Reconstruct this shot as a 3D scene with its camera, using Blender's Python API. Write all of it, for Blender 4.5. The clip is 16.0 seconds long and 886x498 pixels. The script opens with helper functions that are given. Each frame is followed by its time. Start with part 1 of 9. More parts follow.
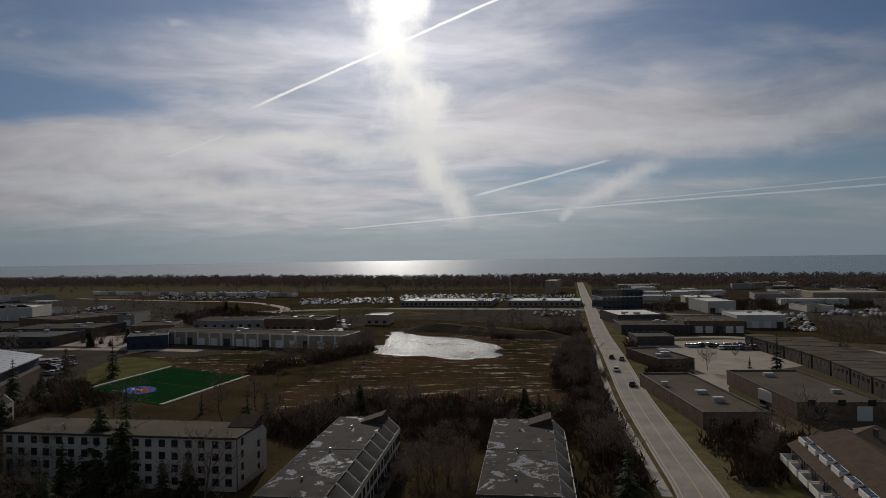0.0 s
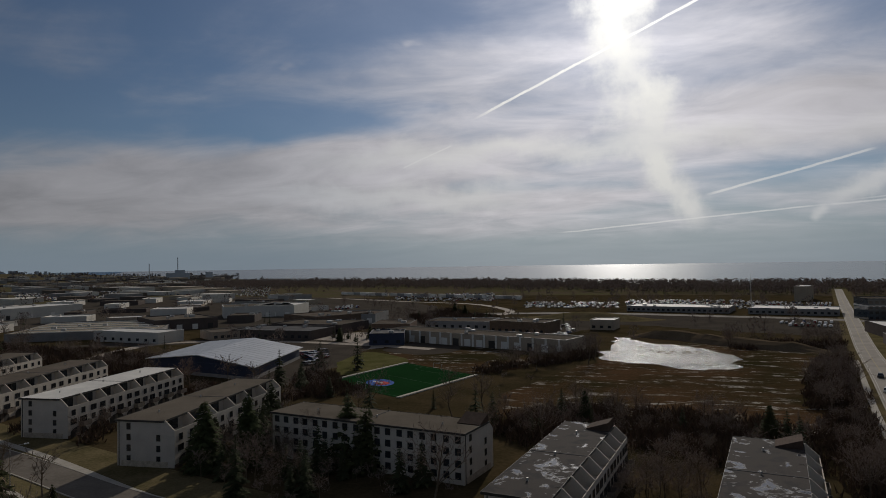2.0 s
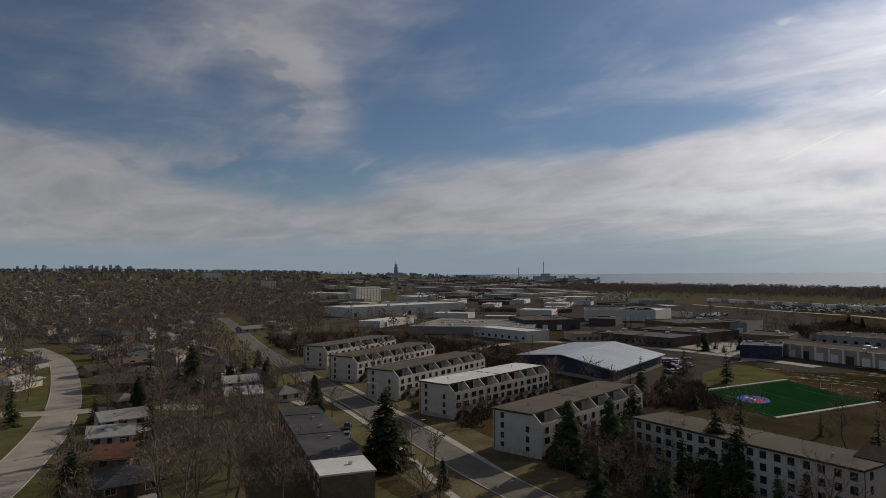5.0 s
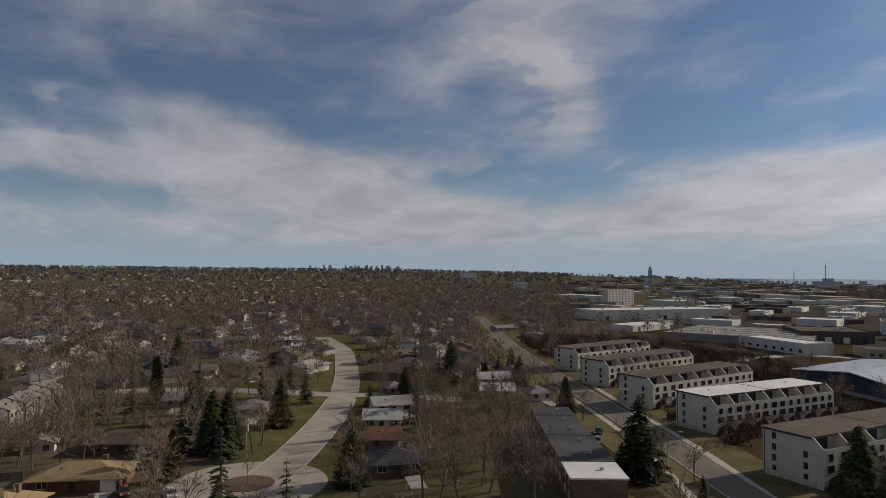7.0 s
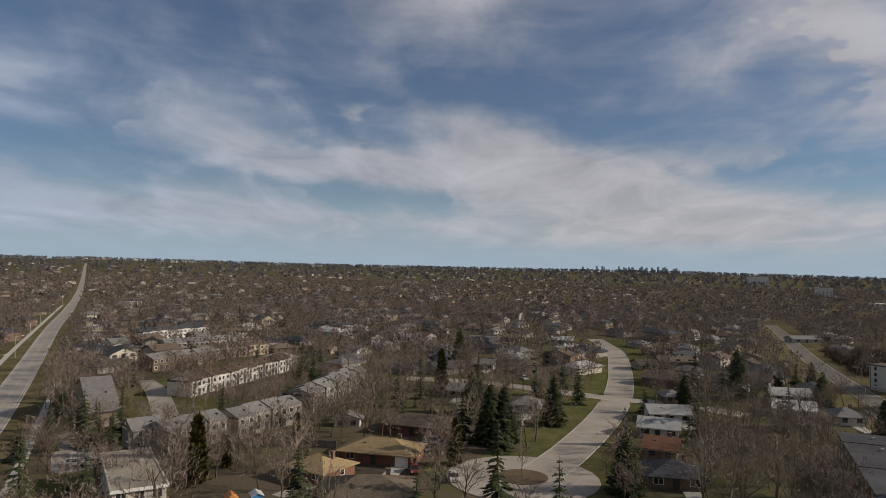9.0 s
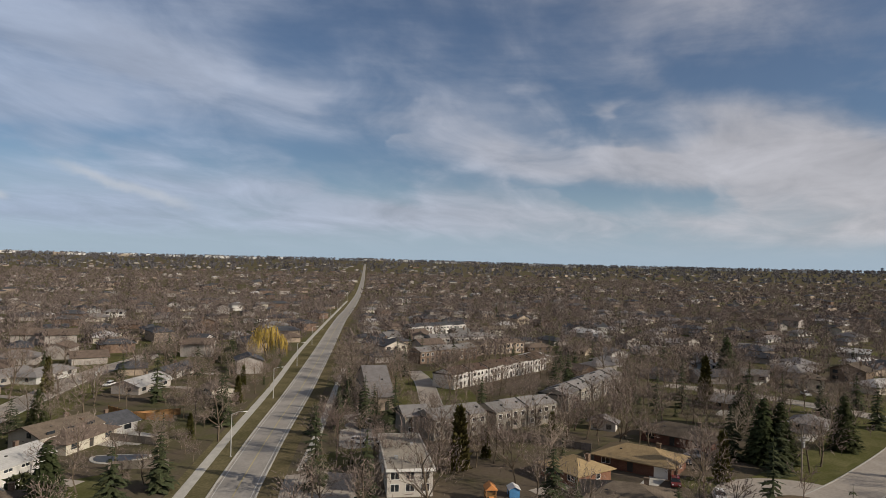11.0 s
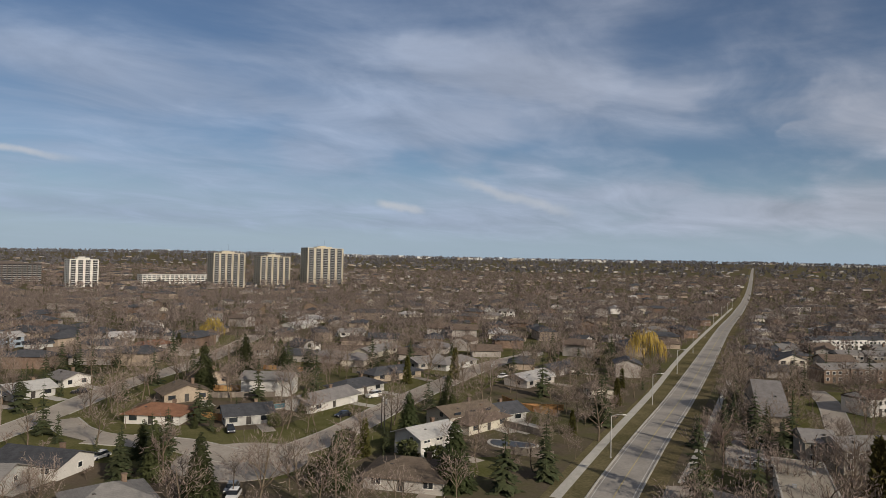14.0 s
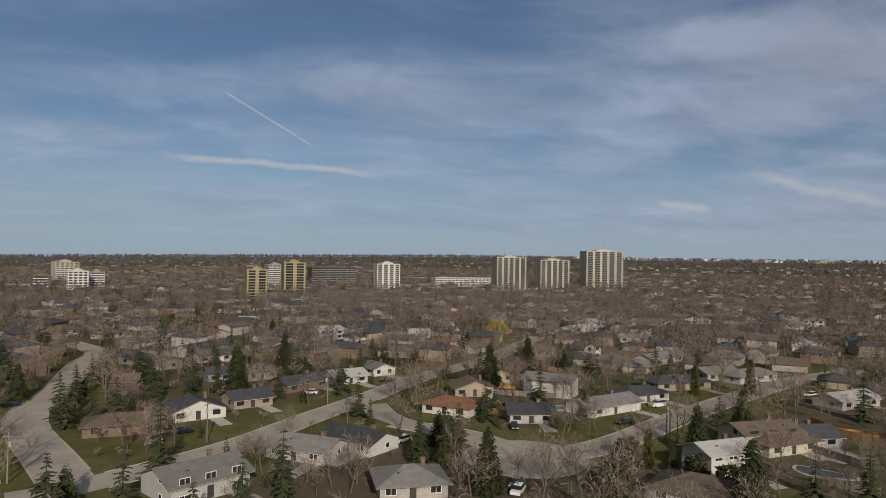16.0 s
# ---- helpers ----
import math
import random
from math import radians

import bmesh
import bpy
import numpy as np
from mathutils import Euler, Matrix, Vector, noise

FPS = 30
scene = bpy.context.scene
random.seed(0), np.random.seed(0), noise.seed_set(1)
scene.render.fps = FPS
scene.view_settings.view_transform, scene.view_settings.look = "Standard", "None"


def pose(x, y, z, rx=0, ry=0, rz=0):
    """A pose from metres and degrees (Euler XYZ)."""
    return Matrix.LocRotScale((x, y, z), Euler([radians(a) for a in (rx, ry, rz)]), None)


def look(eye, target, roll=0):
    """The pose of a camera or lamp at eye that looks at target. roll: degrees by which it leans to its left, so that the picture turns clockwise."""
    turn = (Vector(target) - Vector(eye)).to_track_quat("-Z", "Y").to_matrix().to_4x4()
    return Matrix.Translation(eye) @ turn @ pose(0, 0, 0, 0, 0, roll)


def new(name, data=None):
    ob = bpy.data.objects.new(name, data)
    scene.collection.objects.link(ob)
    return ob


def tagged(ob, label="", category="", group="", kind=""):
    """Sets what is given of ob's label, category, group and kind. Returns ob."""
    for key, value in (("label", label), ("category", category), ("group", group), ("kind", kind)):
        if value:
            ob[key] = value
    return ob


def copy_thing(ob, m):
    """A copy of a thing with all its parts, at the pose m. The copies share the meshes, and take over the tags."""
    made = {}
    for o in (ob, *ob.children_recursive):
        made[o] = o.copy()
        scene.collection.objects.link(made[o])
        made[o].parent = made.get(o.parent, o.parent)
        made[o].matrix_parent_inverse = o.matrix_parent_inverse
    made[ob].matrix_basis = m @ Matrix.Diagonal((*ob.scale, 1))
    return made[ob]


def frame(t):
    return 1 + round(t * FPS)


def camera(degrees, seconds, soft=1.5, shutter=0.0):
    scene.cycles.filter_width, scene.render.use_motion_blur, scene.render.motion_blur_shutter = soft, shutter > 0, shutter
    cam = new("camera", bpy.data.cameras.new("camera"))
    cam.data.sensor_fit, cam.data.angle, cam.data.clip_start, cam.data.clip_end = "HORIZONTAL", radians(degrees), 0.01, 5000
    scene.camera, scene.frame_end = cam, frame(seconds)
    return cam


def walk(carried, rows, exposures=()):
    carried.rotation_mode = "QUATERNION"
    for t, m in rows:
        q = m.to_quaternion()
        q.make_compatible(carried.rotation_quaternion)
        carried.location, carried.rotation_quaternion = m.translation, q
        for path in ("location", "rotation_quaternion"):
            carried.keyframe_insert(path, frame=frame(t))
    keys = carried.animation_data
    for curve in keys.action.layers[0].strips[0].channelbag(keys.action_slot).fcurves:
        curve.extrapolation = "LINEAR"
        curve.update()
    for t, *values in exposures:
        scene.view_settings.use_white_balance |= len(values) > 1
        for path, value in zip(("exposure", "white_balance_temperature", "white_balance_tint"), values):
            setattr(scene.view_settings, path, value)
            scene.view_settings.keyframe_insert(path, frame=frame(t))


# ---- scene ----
cam = camera(67.2, 16.0, soft=0.75)
H = 40.0
ROWS = ((0.0, -0.01, 0.77, -0.78), (0.5, 3.81, 0.9, -0.77), (1.0, 8.54, 1.04, -0.87), (1.5, 13.64, 1.19, -0.85),
        (2.0, 19.0, 1.34, -0.84), (2.5, 24.37, 1.48, -0.81), (3.0, 29.45, 1.62, -0.73), (5.5, 54.47, 2.11, -0.2),
        (6.0, 59.86, 2.17, 0.02), (6.5, 65.18, 2.18, 0.17), (7.0, 70.55, 2.19, 0.32), (7.5, 75.98, 2.18, 0.51),
        (8.0, 81.73, 2.14, 0.72), (8.5, 87.94, 2.08, 0.92), (9.0, 93.66, 1.99, 1.11), (11.5, 120.55, 1.53, 1.31),
        (12.0, 125.93, 1.46, 1.33), (12.5, 131.14, 1.39, 1.35), (13.0, 136.27, 1.32, 1.35), (13.5, 141.44, 1.26, 1.33),
        (14.0, 146.75, 1.22, 1.29), (14.5, 152.39, 1.14, 1.22), (15.0, 158.34, 1.09, 1.13), (15.5, 164.47, 1.05, 1.02),
        (16.0, 170.37, 1.04, 1.02))


def aim(yaw, pitch, roll):
    y, p = radians(yaw), radians(pitch)
    eye = Vector((0, 0, H))
    return look(eye, eye + Vector((-math.sin(y) * math.cos(p), math.cos(y) * math.cos(p), math.sin(p))), roll)


walk(cam, [(t, aim(y, p, r)) for t, y, p, r in ROWS],
     exposures=((0.0, -0.99), (1.5, -0.99), (3.0, -0.9), (5.5, -0.4), (7.0, -0.15), (9.0, 0.08), (11.5, 0.20), (13.0, 0.17), (16.0, -0.12)))

# ---- sky, sun and exposure ----
SUN_AZ, SUN_EL = radians(4.3), radians(23.8)   # seen from the camera: angle to the left of +y, height
sun_dir = Vector((-math.sin(SUN_AZ) * math.cos(SUN_EL), math.cos(SUN_AZ) * math.cos(SUN_EL), math.sin(SUN_EL)))
sun = new("sun", bpy.data.lights.new("sun", "SUN"))
sun.data.energy, sun.data.angle, sun.data.color = 3.6, radians(0.6), (1.0, 0.94, 0.86)
sun.matrix_world = look(sun_dir * 100, (0, 0, 0))


def set_op(n, v):
    n.operation = v


def set_clamp(n, v):
    n.use_clamp = v


def set_interp(n, v):
    n.interpolation_type = v


def set_type(n, v):
    n.data_type = v


def set_blend(n, v):
    n.blend_type = v


PROPS = {"operation": set_op, "use_clamp": set_clamp, "interpolation_type": set_interp, "data_type": set_type, "blend_type": set_blend}


class Nodes:
    """A small helper that links shader nodes."""

    def __init__(self, tree, fresh=True):
        self.tree = tree
        if fresh:
            tree.nodes.clear()

    def add(self, kind, inputs=None, **props):
        n = self.tree.nodes.new(kind)
        for key, value in props.items():
            PROPS[key](n, value)
        for key, value in (inputs or {}).items():
            if isinstance(value, bpy.types.NodeSocket):
                self.tree.links.new(value, n.inputs[key])
            else:
                n.inputs[key].default_value = value
        return n

    def math(self, op, a, b=0.0, c=0.0, clamp=False):
        return self.add("ShaderNodeMath", {0: a, 1: b, 2: c}, operation=op, use_clamp=clamp).outputs[0]

    def vmath(self, op, a, b=(0, 0, 0)):
        return self.add("ShaderNodeVectorMath", {0: a, 1: b}, operation=op)

    def ramp(self, fac, stops):
        n = self.add("ShaderNodeValToRGB", {0: fac})
        el = n.color_ramp.elements
        while len(el) < len(stops):
            el.new(0.5)
        for e, (pos, col) in zip(el, stops):
            e.position, e.color = pos, (*col, 1)
        return n.outputs[0]

    def mix(self, fac, a, b, blend="MIX"):
        n = self.add("ShaderNodeMix", {0: fac, 6: a, 7: b}, data_type="RGBA", blend_type=blend)
        return n.outputs[2]

    def noise(self, vec, scale, detail=4.0, rough=0.55, dist=0.0):
        return self.add("ShaderNodeTexNoise", {"Vector": vec, "Scale": scale, "Detail": detail, "Roughness": rough, "Distortion": dist}).outputs[0]

    def smooth(self, x, lo, hi):
        n = self.add("ShaderNodeMapRange", {0: x, 1: lo, 2: hi, 3: 0.0, 4: 1.0}, interpolation_type="SMOOTHSTEP")
        return n.outputs[0]


def build_sky():
    world = bpy.data.worlds.new("sky")
    scene.world = world
    world.use_nodes = True
    n = Nodes(world.node_tree)
    gen = n.add("ShaderNodeTexCoord").outputs["Generated"]
    d = n.vmath("NORMALIZE", gen).outputs[0]
    tex = n.add("ShaderNodeTexSky")
    tex.sky_type, tex.sun_disc, tex.sun_elevation, tex.sun_rotation = "NISHITA", False, SUN_EL, -SUN_AZ
    tex.altitude, tex.air_density, tex.dust_density, tex.ozone_density = 100.0, 1.0, 0.0, 3.0
    sky = tex.outputs[0]
    sep = n.add("ShaderNodeSeparateXYZ", {0: d})
    x, y, z = sep.outputs
    up = n.math("MAXIMUM", z, 0.0)
    # a cirrus sheet far above, drawn where each way meets it
    den = n.math("ADD", up, 0.16)
    px, py = n.math("DIVIDE", x, den), n.math("DIVIDE", y, den)
    sheet = n.add("ShaderNodeCombineXYZ", {0: px, 1: py, 2: 0.0}).outputs[0]
    big = n.noise(n.add("ShaderNodeMapping", {"Vector": sheet, "Location": (2.3, 0.4, 0), "Rotation": (0, 0, radians(28)), "Scale": (0.65, 1.0, 1)}).outputs[0], 1.0, 6.0, 0.50, 0.5)
    wisp = n.noise(n.add("ShaderNodeMapping", {"Vector": sheet, "Rotation": (0, 0, radians(-38)), "Scale": (0.75, 1.15, 1)}).outputs[0], 2.3, 8.0, 0.58, 0.5)
    streak = n.noise(n.vmath("MULTIPLY", d, (2.4, 2.4, 17.0)).outputs[0], 1.0, 7.0, 0.55, 0.3)
    mass = n.math("ADD", n.math("MULTIPLY", big, 0.44), n.math("ADD", n.math("MULTIPLY", wisp, 0.28), n.math("MULTIPLY", streak, 0.28)))
    # the veil thickens in a belt low over the land and towards the sun
    toward = n.vmath("DOT_PRODUCT", d, tuple(sun_dir)).outputs["Value"]
    near_sun = n.smooth(toward, 0.80, 1.0)
    belt = n.math("MULTIPLY", n.smooth(z, 0.05, 0.085), n.math("SUBTRACT", 1.0, n.smooth(z, 0.13, 0.24)))
    mass = n.math("ADD", mass, n.math("ADD", n.math("MULTIPLY", near_sun, 0.05), n.math("MULTIPLY", belt, 0.03)))
    # long drifts of cirrus and the blue gaps between them: from and to (angle left of +y, height), half width, how much
    swirl = n.add("ShaderNodeTexNoise", {"Vector": n.vmath("MULTIPLY", d, (5.0, 5.0, 11.0)).outputs[0], "Scale": 0.9, "Detail": 4.0, "Roughness": 0.5}).outputs["Color"]
    bent = n.vmath("ADD", d, n.vmath("MULTIPLY", n.vmath("SUBTRACT", swirl, (0.5, 0.5, 0.5)).outputs[0], (0.08, 0.08, 0.045)).outputs[0]).outputs[0]

    def drift(az0, el0, az1, el1, width, amount, mass):
        a, b = ((Vector((-math.sin(radians(u)) * math.cos(radians(v)), math.cos(radians(u)) * math.cos(radians(v)), math.sin(radians(v))))) for u, v in ((az0, el0), (az1, el1)))
        nrm, mid, half = a.cross(b).normalized(), (a + b).normalized(), a.angle(b) / 2
        across = n.smooth(n.math("ABSOLUTE", n.vmath("DOT_PRODUCT", bent, tuple(nrm)).outputs["Value"]), width * 1.35, 0.0)
        along = n.smooth(n.vmath("DOT_PRODUCT", bent, tuple(mid)).outputs["Value"], math.cos(half * 1.4), math.cos(half * 0.3))
        return n.math("MULTIPLY_ADD", n.math("MULTIPLY", across, along), amount, mass)

    mass = drift(21.0, 11.1, -19.6, 11.1, 0.060, 0.14, mass)
    mass = drift(33.6, 9.1, 17.1, 10.1, 0.034, 0.09, mass)
    mass = drift(33.6, 5.4, 2.1, 5.9, 0.066, 0.13, mass)
    mass = drift(1.0, 10.0, -33.8, 9.3, 0.064, 0.10, mass)
    mass = drift(24.2, 16.2, 7.7, 16.4, 0.071, 0.03, mass)
    mass = drift(-2.5, 16.4, -21.8, 11.6, 0.057, 0.04, mass)
    mass = drift(33.5, 17.8, 11.5, 20.6, 0.064, -0.08, mass)
    mass = drift(33.6, 10.9, 20.9, 12.2, 0.031, -0.11, mass)
    mass = drift(14.8, 6.6, 4.0, 6.4, 0.013, -0.10, mass)
    mass = drift(-1.9, 7.6, -33.7, 6.4, 0.034, -0.11, mass)
    mass = drift(-2.4, 13.9, -15.2, 13.9, 0.034, -0.06, mass)
    mass = drift(-13.5, 18.7, -33.9, 16.8, 0.064, -0.07, mass)
    mass = drift(33.6, 3.9, 22.3, 4.1, 0.013, -0.06, mass)
    mass = drift(58.0, 4.3, 24.5, 6.9, 0.062, 0.14, mass)
    mass = drift(54.1, 7.1, 27.4, 10.1, 0.031, 0.09, mass)
    mass = drift(34.0, 15.7, 13.7, 18.9, 0.057, 0.05, mass)
    mass = drift(58.0, 9.4, 32.2, 12.3, 0.060, -0.11, mass)
    mass = drift(48.7, 19.7, 16.0, 21.2, 0.064, -0.07, mass)
    mass = drift(58.0, 13.1, 36.9, 16.5, 0.043, -0.02, mass)
    mass = drift(93.7, 10.3, 74.4, 7.3, 0.086, 0.13, mass)
    mass = drift(93.5, 3.3, 55.2, 3.9, 0.049, 0.11, mass)
    mass = drift(66.4, 20.8, 63.0, 16.0, 0.086, 0.09, mass)
    mass = drift(63.0, 16.0, 59.1, 11.4, 0.064, 0.09, mass)
    mass = drift(61.0, 3.4, 26.1, 7.9, 0.057, 0.14, mass)
    mass = drift(32.4, 15.5, 25.9, 16.9, 0.040, 0.09, mass)
    mass = drift(89.8, 12.5, 74.4, 13.7, 0.060, -0.11, mass)
    mass = drift(70.7, 7.4, 55.2, 8.1, 0.031, -0.10, mass)
    mass = drift(55.2, 13.0, 36.9, 14.4, 0.079, -0.10, mass)
    mass = drift(62.0, 5.4, 49.0, 7.9, 0.014, -0.07, mass)
    mass = drift(93.5, 1.8, 63.9, 1.7, 0.014, -0.07, mass)
    mass = drift(104.7, 13.3, 95.0, 12.1, 0.050, 0.10, mass)
    mass = drift(101.8, 10.9, 83.4, 9.3, 0.079, 0.14, mass)
    mass = drift(83.3, 7.2, 62.4, 4.4, 0.079, 0.12, mass)
    mass = drift(127.4, 4.1, 106.3, 4.1, 0.043, 0.10, mass)
    mass = drift(75.2, 14.1, 60.0, 17.3, 0.079, 0.10, mass)
    mass = drift(118.0, 14.1, 109.2, 8.7, 0.037, 0.07, mass)
    mass = drift(127.1, 14.3, 118.4, 12.3, 0.057, 0.03, mass)
    mass = drift(96.1, 15.1, 80.6, 13.7, 0.046, -0.12, mass)
    mass = drift(104.0, 5.9, 96.4, 5.8, 0.029, -0.10, mass)
    mass = drift(68.8, 9.1, 61.7, 8.3, 0.046, -0.11, mass)
    mass = drift(127.5, 7.1, 114.9, 6.7, 0.031, -0.07, mass)
    mass = drift(116.5, 18.9, 98.1, 18.4, 0.057, -0.06, mass)
    mass = drift(148.8, 16.8, 135.5, 13.3, 0.079, 0.10, mass)
    mass = drift(142.3, 15.2, 125.8, 14.0, 0.049, 0.10, mass)
    mass = drift(161.5, 10.1, 142.2, 10.8, 0.057, 0.09, mass)
    mass = drift(114.9, 9.9, 107.6, 8.4, 0.026, 0.10, mass)
    mass = drift(107.6, 12.0, 97.6, 11.0, 0.071, 0.09, mass)
    mass = drift(157.6, 4.2, 99.9, 4.6, 0.037, 0.09, mass)
    mass = drift(147.2, 8.7, 137.3, 8.5, 0.034, -0.10, mass)
    mass = drift(129.5, 8.2, 116.3, 8.3, 0.049, -0.10, mass)
    mass = drift(128.4, 19.8, 97.6, 17.9, 0.079, -0.08, mass)
    mass = drift(105.6, 6.5, 99.2, 6.3, 0.022, -0.10, mass)
    mass = drift(198.2, 5.0, 175.3, 6.1, 0.037, 0.10, mass)
    mass = drift(183.7, 15.1, 162.9, 11.4, 0.071, 0.13, mass)
    mass = drift(175.4, 7.5, 154.2, 7.9, 0.043, 0.09, mass)
    mass = drift(164.9, 14.4, 135.1, 14.7, 0.071, 0.10, mass)
    mass = drift(198.3, 8.4, 194.4, 9.4, 0.036, 0.07, mass)
    mass = drift(190.8, 2.3, 133.2, 3.1, 0.031, 0.07, mass)
    mass = drift(193.0, 11.1, 181.9, 12.4, 0.064, -0.11, mass)
    mass = drift(193.6, 6.8, 181.8, 7.4, 0.022, -0.10, mass)
    mass = drift(152.8, 8.4, 136.2, 8.5, 0.037, -0.10, mass)
    mass = drift(195.0, 17.7, 133.3, 19.0, 0.057, -0.07, mass)
    mass = drift(185.2, 4.8, 167.7, 5.3, 0.013, -0.07, mass)
    cover = n.math("MULTIPLY", n.smooth(mass, 0.37, 0.74), n.smooth(z, 0.015, 0.06))
    cover = n.math("ADD", n.math("MULTIPLY", cover, 0.80), n.math("ADD", 0.06, n.math("MULTIPLY", near_sun, 0.12)))
    ahead = n.math("MAXIMUM", toward, 0.0)
    glow, core, wide = n.math("POWER", ahead, 70.0), n.math("POWER", ahead, 2600.0), n.math("POWER", ahead, 7.0)
    lit = n.math("ADD", n.math("ADD", 0.43, n.math("MULTIPLY", wide, 0.85)), n.math("ADD", n.math("MULTIPLY", glow, 0.75), n.math("MULTIPLY", core, 2.5)))
    tone = n.mix(n.smooth(toward, -0.95, 0.30), (0.71, 0.87, 1.17, 1), (0.985, 0.955, 1.0, 1))
    cloud = n.add("ShaderNodeVectorMath", {0: tone, "Scale": n.math("MULTIPLY", lit, n.math("MULTIPLY_ADD", wisp, 0.9, 0.55))}, operation="SCALE").outputs[0]
    base = n.add("ShaderNodeVectorMath", {0: sky, "Scale": n.math("ADD", 0.054, n.math("MULTIPLY", wide, 0.03))}, operation="SCALE").outputs[0]
    base = n.mix(1.0, base, (0.93, 0.97, 1.05, 1), "MULTIPLY")
    # blue-grey haze low over land and lake
    low = n.math("SUBTRACT", 1.0, n.smooth(z, 0.0, 0.16))
    warm = n.smooth(toward, 0.80, 1.0)
    haze = n.mix(warm, (0.30, 0.39, 0.485, 1), (0.56, 0.66, 0.72, 1))
    base = n.mix(n.math("MULTIPLY", low, 0.92), base, haze)
    col = n.mix(cover, base, cloud)

    def trail(az0, el0, az1, el1, width, strength, soft, col):
        """A condensation trail, or a drawn-out cloud, between two ways in the sky."""
        a, b = ((Vector((-math.sin(radians(u)) * math.cos(radians(v)), math.cos(radians(u)) * math.cos(radians(v)), math.sin(radians(v))))) for u, v in ((az0, el0), (az1, el1)))
        nrm, mid, half = a.cross(b).normalized(), (a + b).normalized(), a.angle(b) / 2
        rough = n.noise(d, 30.0 if soft < 0.5 else 14.0, 5.0, 0.6)
        wob = n.math("MULTIPLY", n.math("SUBTRACT", rough, 0.5), width * (1.6 + soft))
        off = n.math("ABSOLUTE", n.math("ADD", n.vmath("DOT_PRODUCT", d, tuple(nrm)).outputs["Value"], wob))
        across = n.math("SUBTRACT", 1.0, n.smooth(off, width * 0.25 * (1 - soft), width))
        along = n.smooth(n.vmath("DOT_PRODUCT", d, tuple(mid)).outputs["Value"], math.cos(half * (1 + 0.25 * soft)), math.cos(half * (0.8 - 0.4 * soft)))
        k = n.math("MULTIPLY", n.math("MULTIPLY", across, along), n.math("MULTIPLY", strength, n.math("ADD", 0.5, n.noise(d, 60.0 - 40 * soft, 4.0))))
        return n.mix(k, col, n.add("ShaderNodeVectorMath", {0: n.mix(near_sun, (0.93, 0.97, 1.04, 1), (1.0, 0.985, 0.94, 1)), "Scale": n.math("MULTIPLY", lit, 1.30 - 0.1 * soft)}, operation="SCALE").outputs[0])

    for args in TRAILS:
        col = trail(*args, col)
    bg = n.add("ShaderNodeBackground", {0: col, 1: 1.0})
    out = n.add("ShaderNodeOutputWorld", {0: bg.outputs[0]})


# from and to (angle left of +y, height), half width, strength, softness
TRAILS = ((4.9, 26.0, 1.2, 9.0, 0.062, 0.9, 1.0), (2.2, 9.6, -2.2, 3.0, 0.028, 1.0, 0.9), (-18.5, 7.4, -11.0, 4.6, 0.016, 0.75, 0.9), (-11.0, 4.0, -10.0, 3.0, 0.009, 0.6, 0.9),
          (-40.0, 10.5, -12.0, 8.6, 0.03, 0.5, 1.0), (34.0, 5.6, 12.0, 6.0, 0.03, 0.6, 1.0), (30.0, 8.8, -8.0, 9.6, 0.026, 0.6, 1.0),
          (16.6, 12.1, -7.5, 22.0, 0.0026, 0.9, 0.0), (22.5, 8.2, 18.0, 10.2, 0.0016, 0.4, 0.0), (9.5, 2.5, -11.3, 4.1, 0.0016, 0.6, 0.0),
          (-10.0, 4.0, -38.0, 4.9, 0.0018, 0.6, 0.0), (-12.0, 4.3, -38.0, 5.5, 0.0014, 0.4, 0.0), (-2.5, 5.2, -14.5, 8.0, 0.0024, 0.65, 0.0),
          (189.0, 13.4, 181.5, 9.4, 0.0018, 0.5, 0.0), (193.0, 8.0, 176.0, 7.3, 0.007, 0.7, 0.7), (152.5, 5.0, 148.5, 4.4, 0.008, 0.7, 0.7), (146.0, 7.0, 136.0, 4.6, 0.012, 0.55, 0.9))
build_sky()

# ---- materials ----
WARM_CAST = (1.07, 1.0, 0.89)     # warm cast of the light, multiplied into every base colour


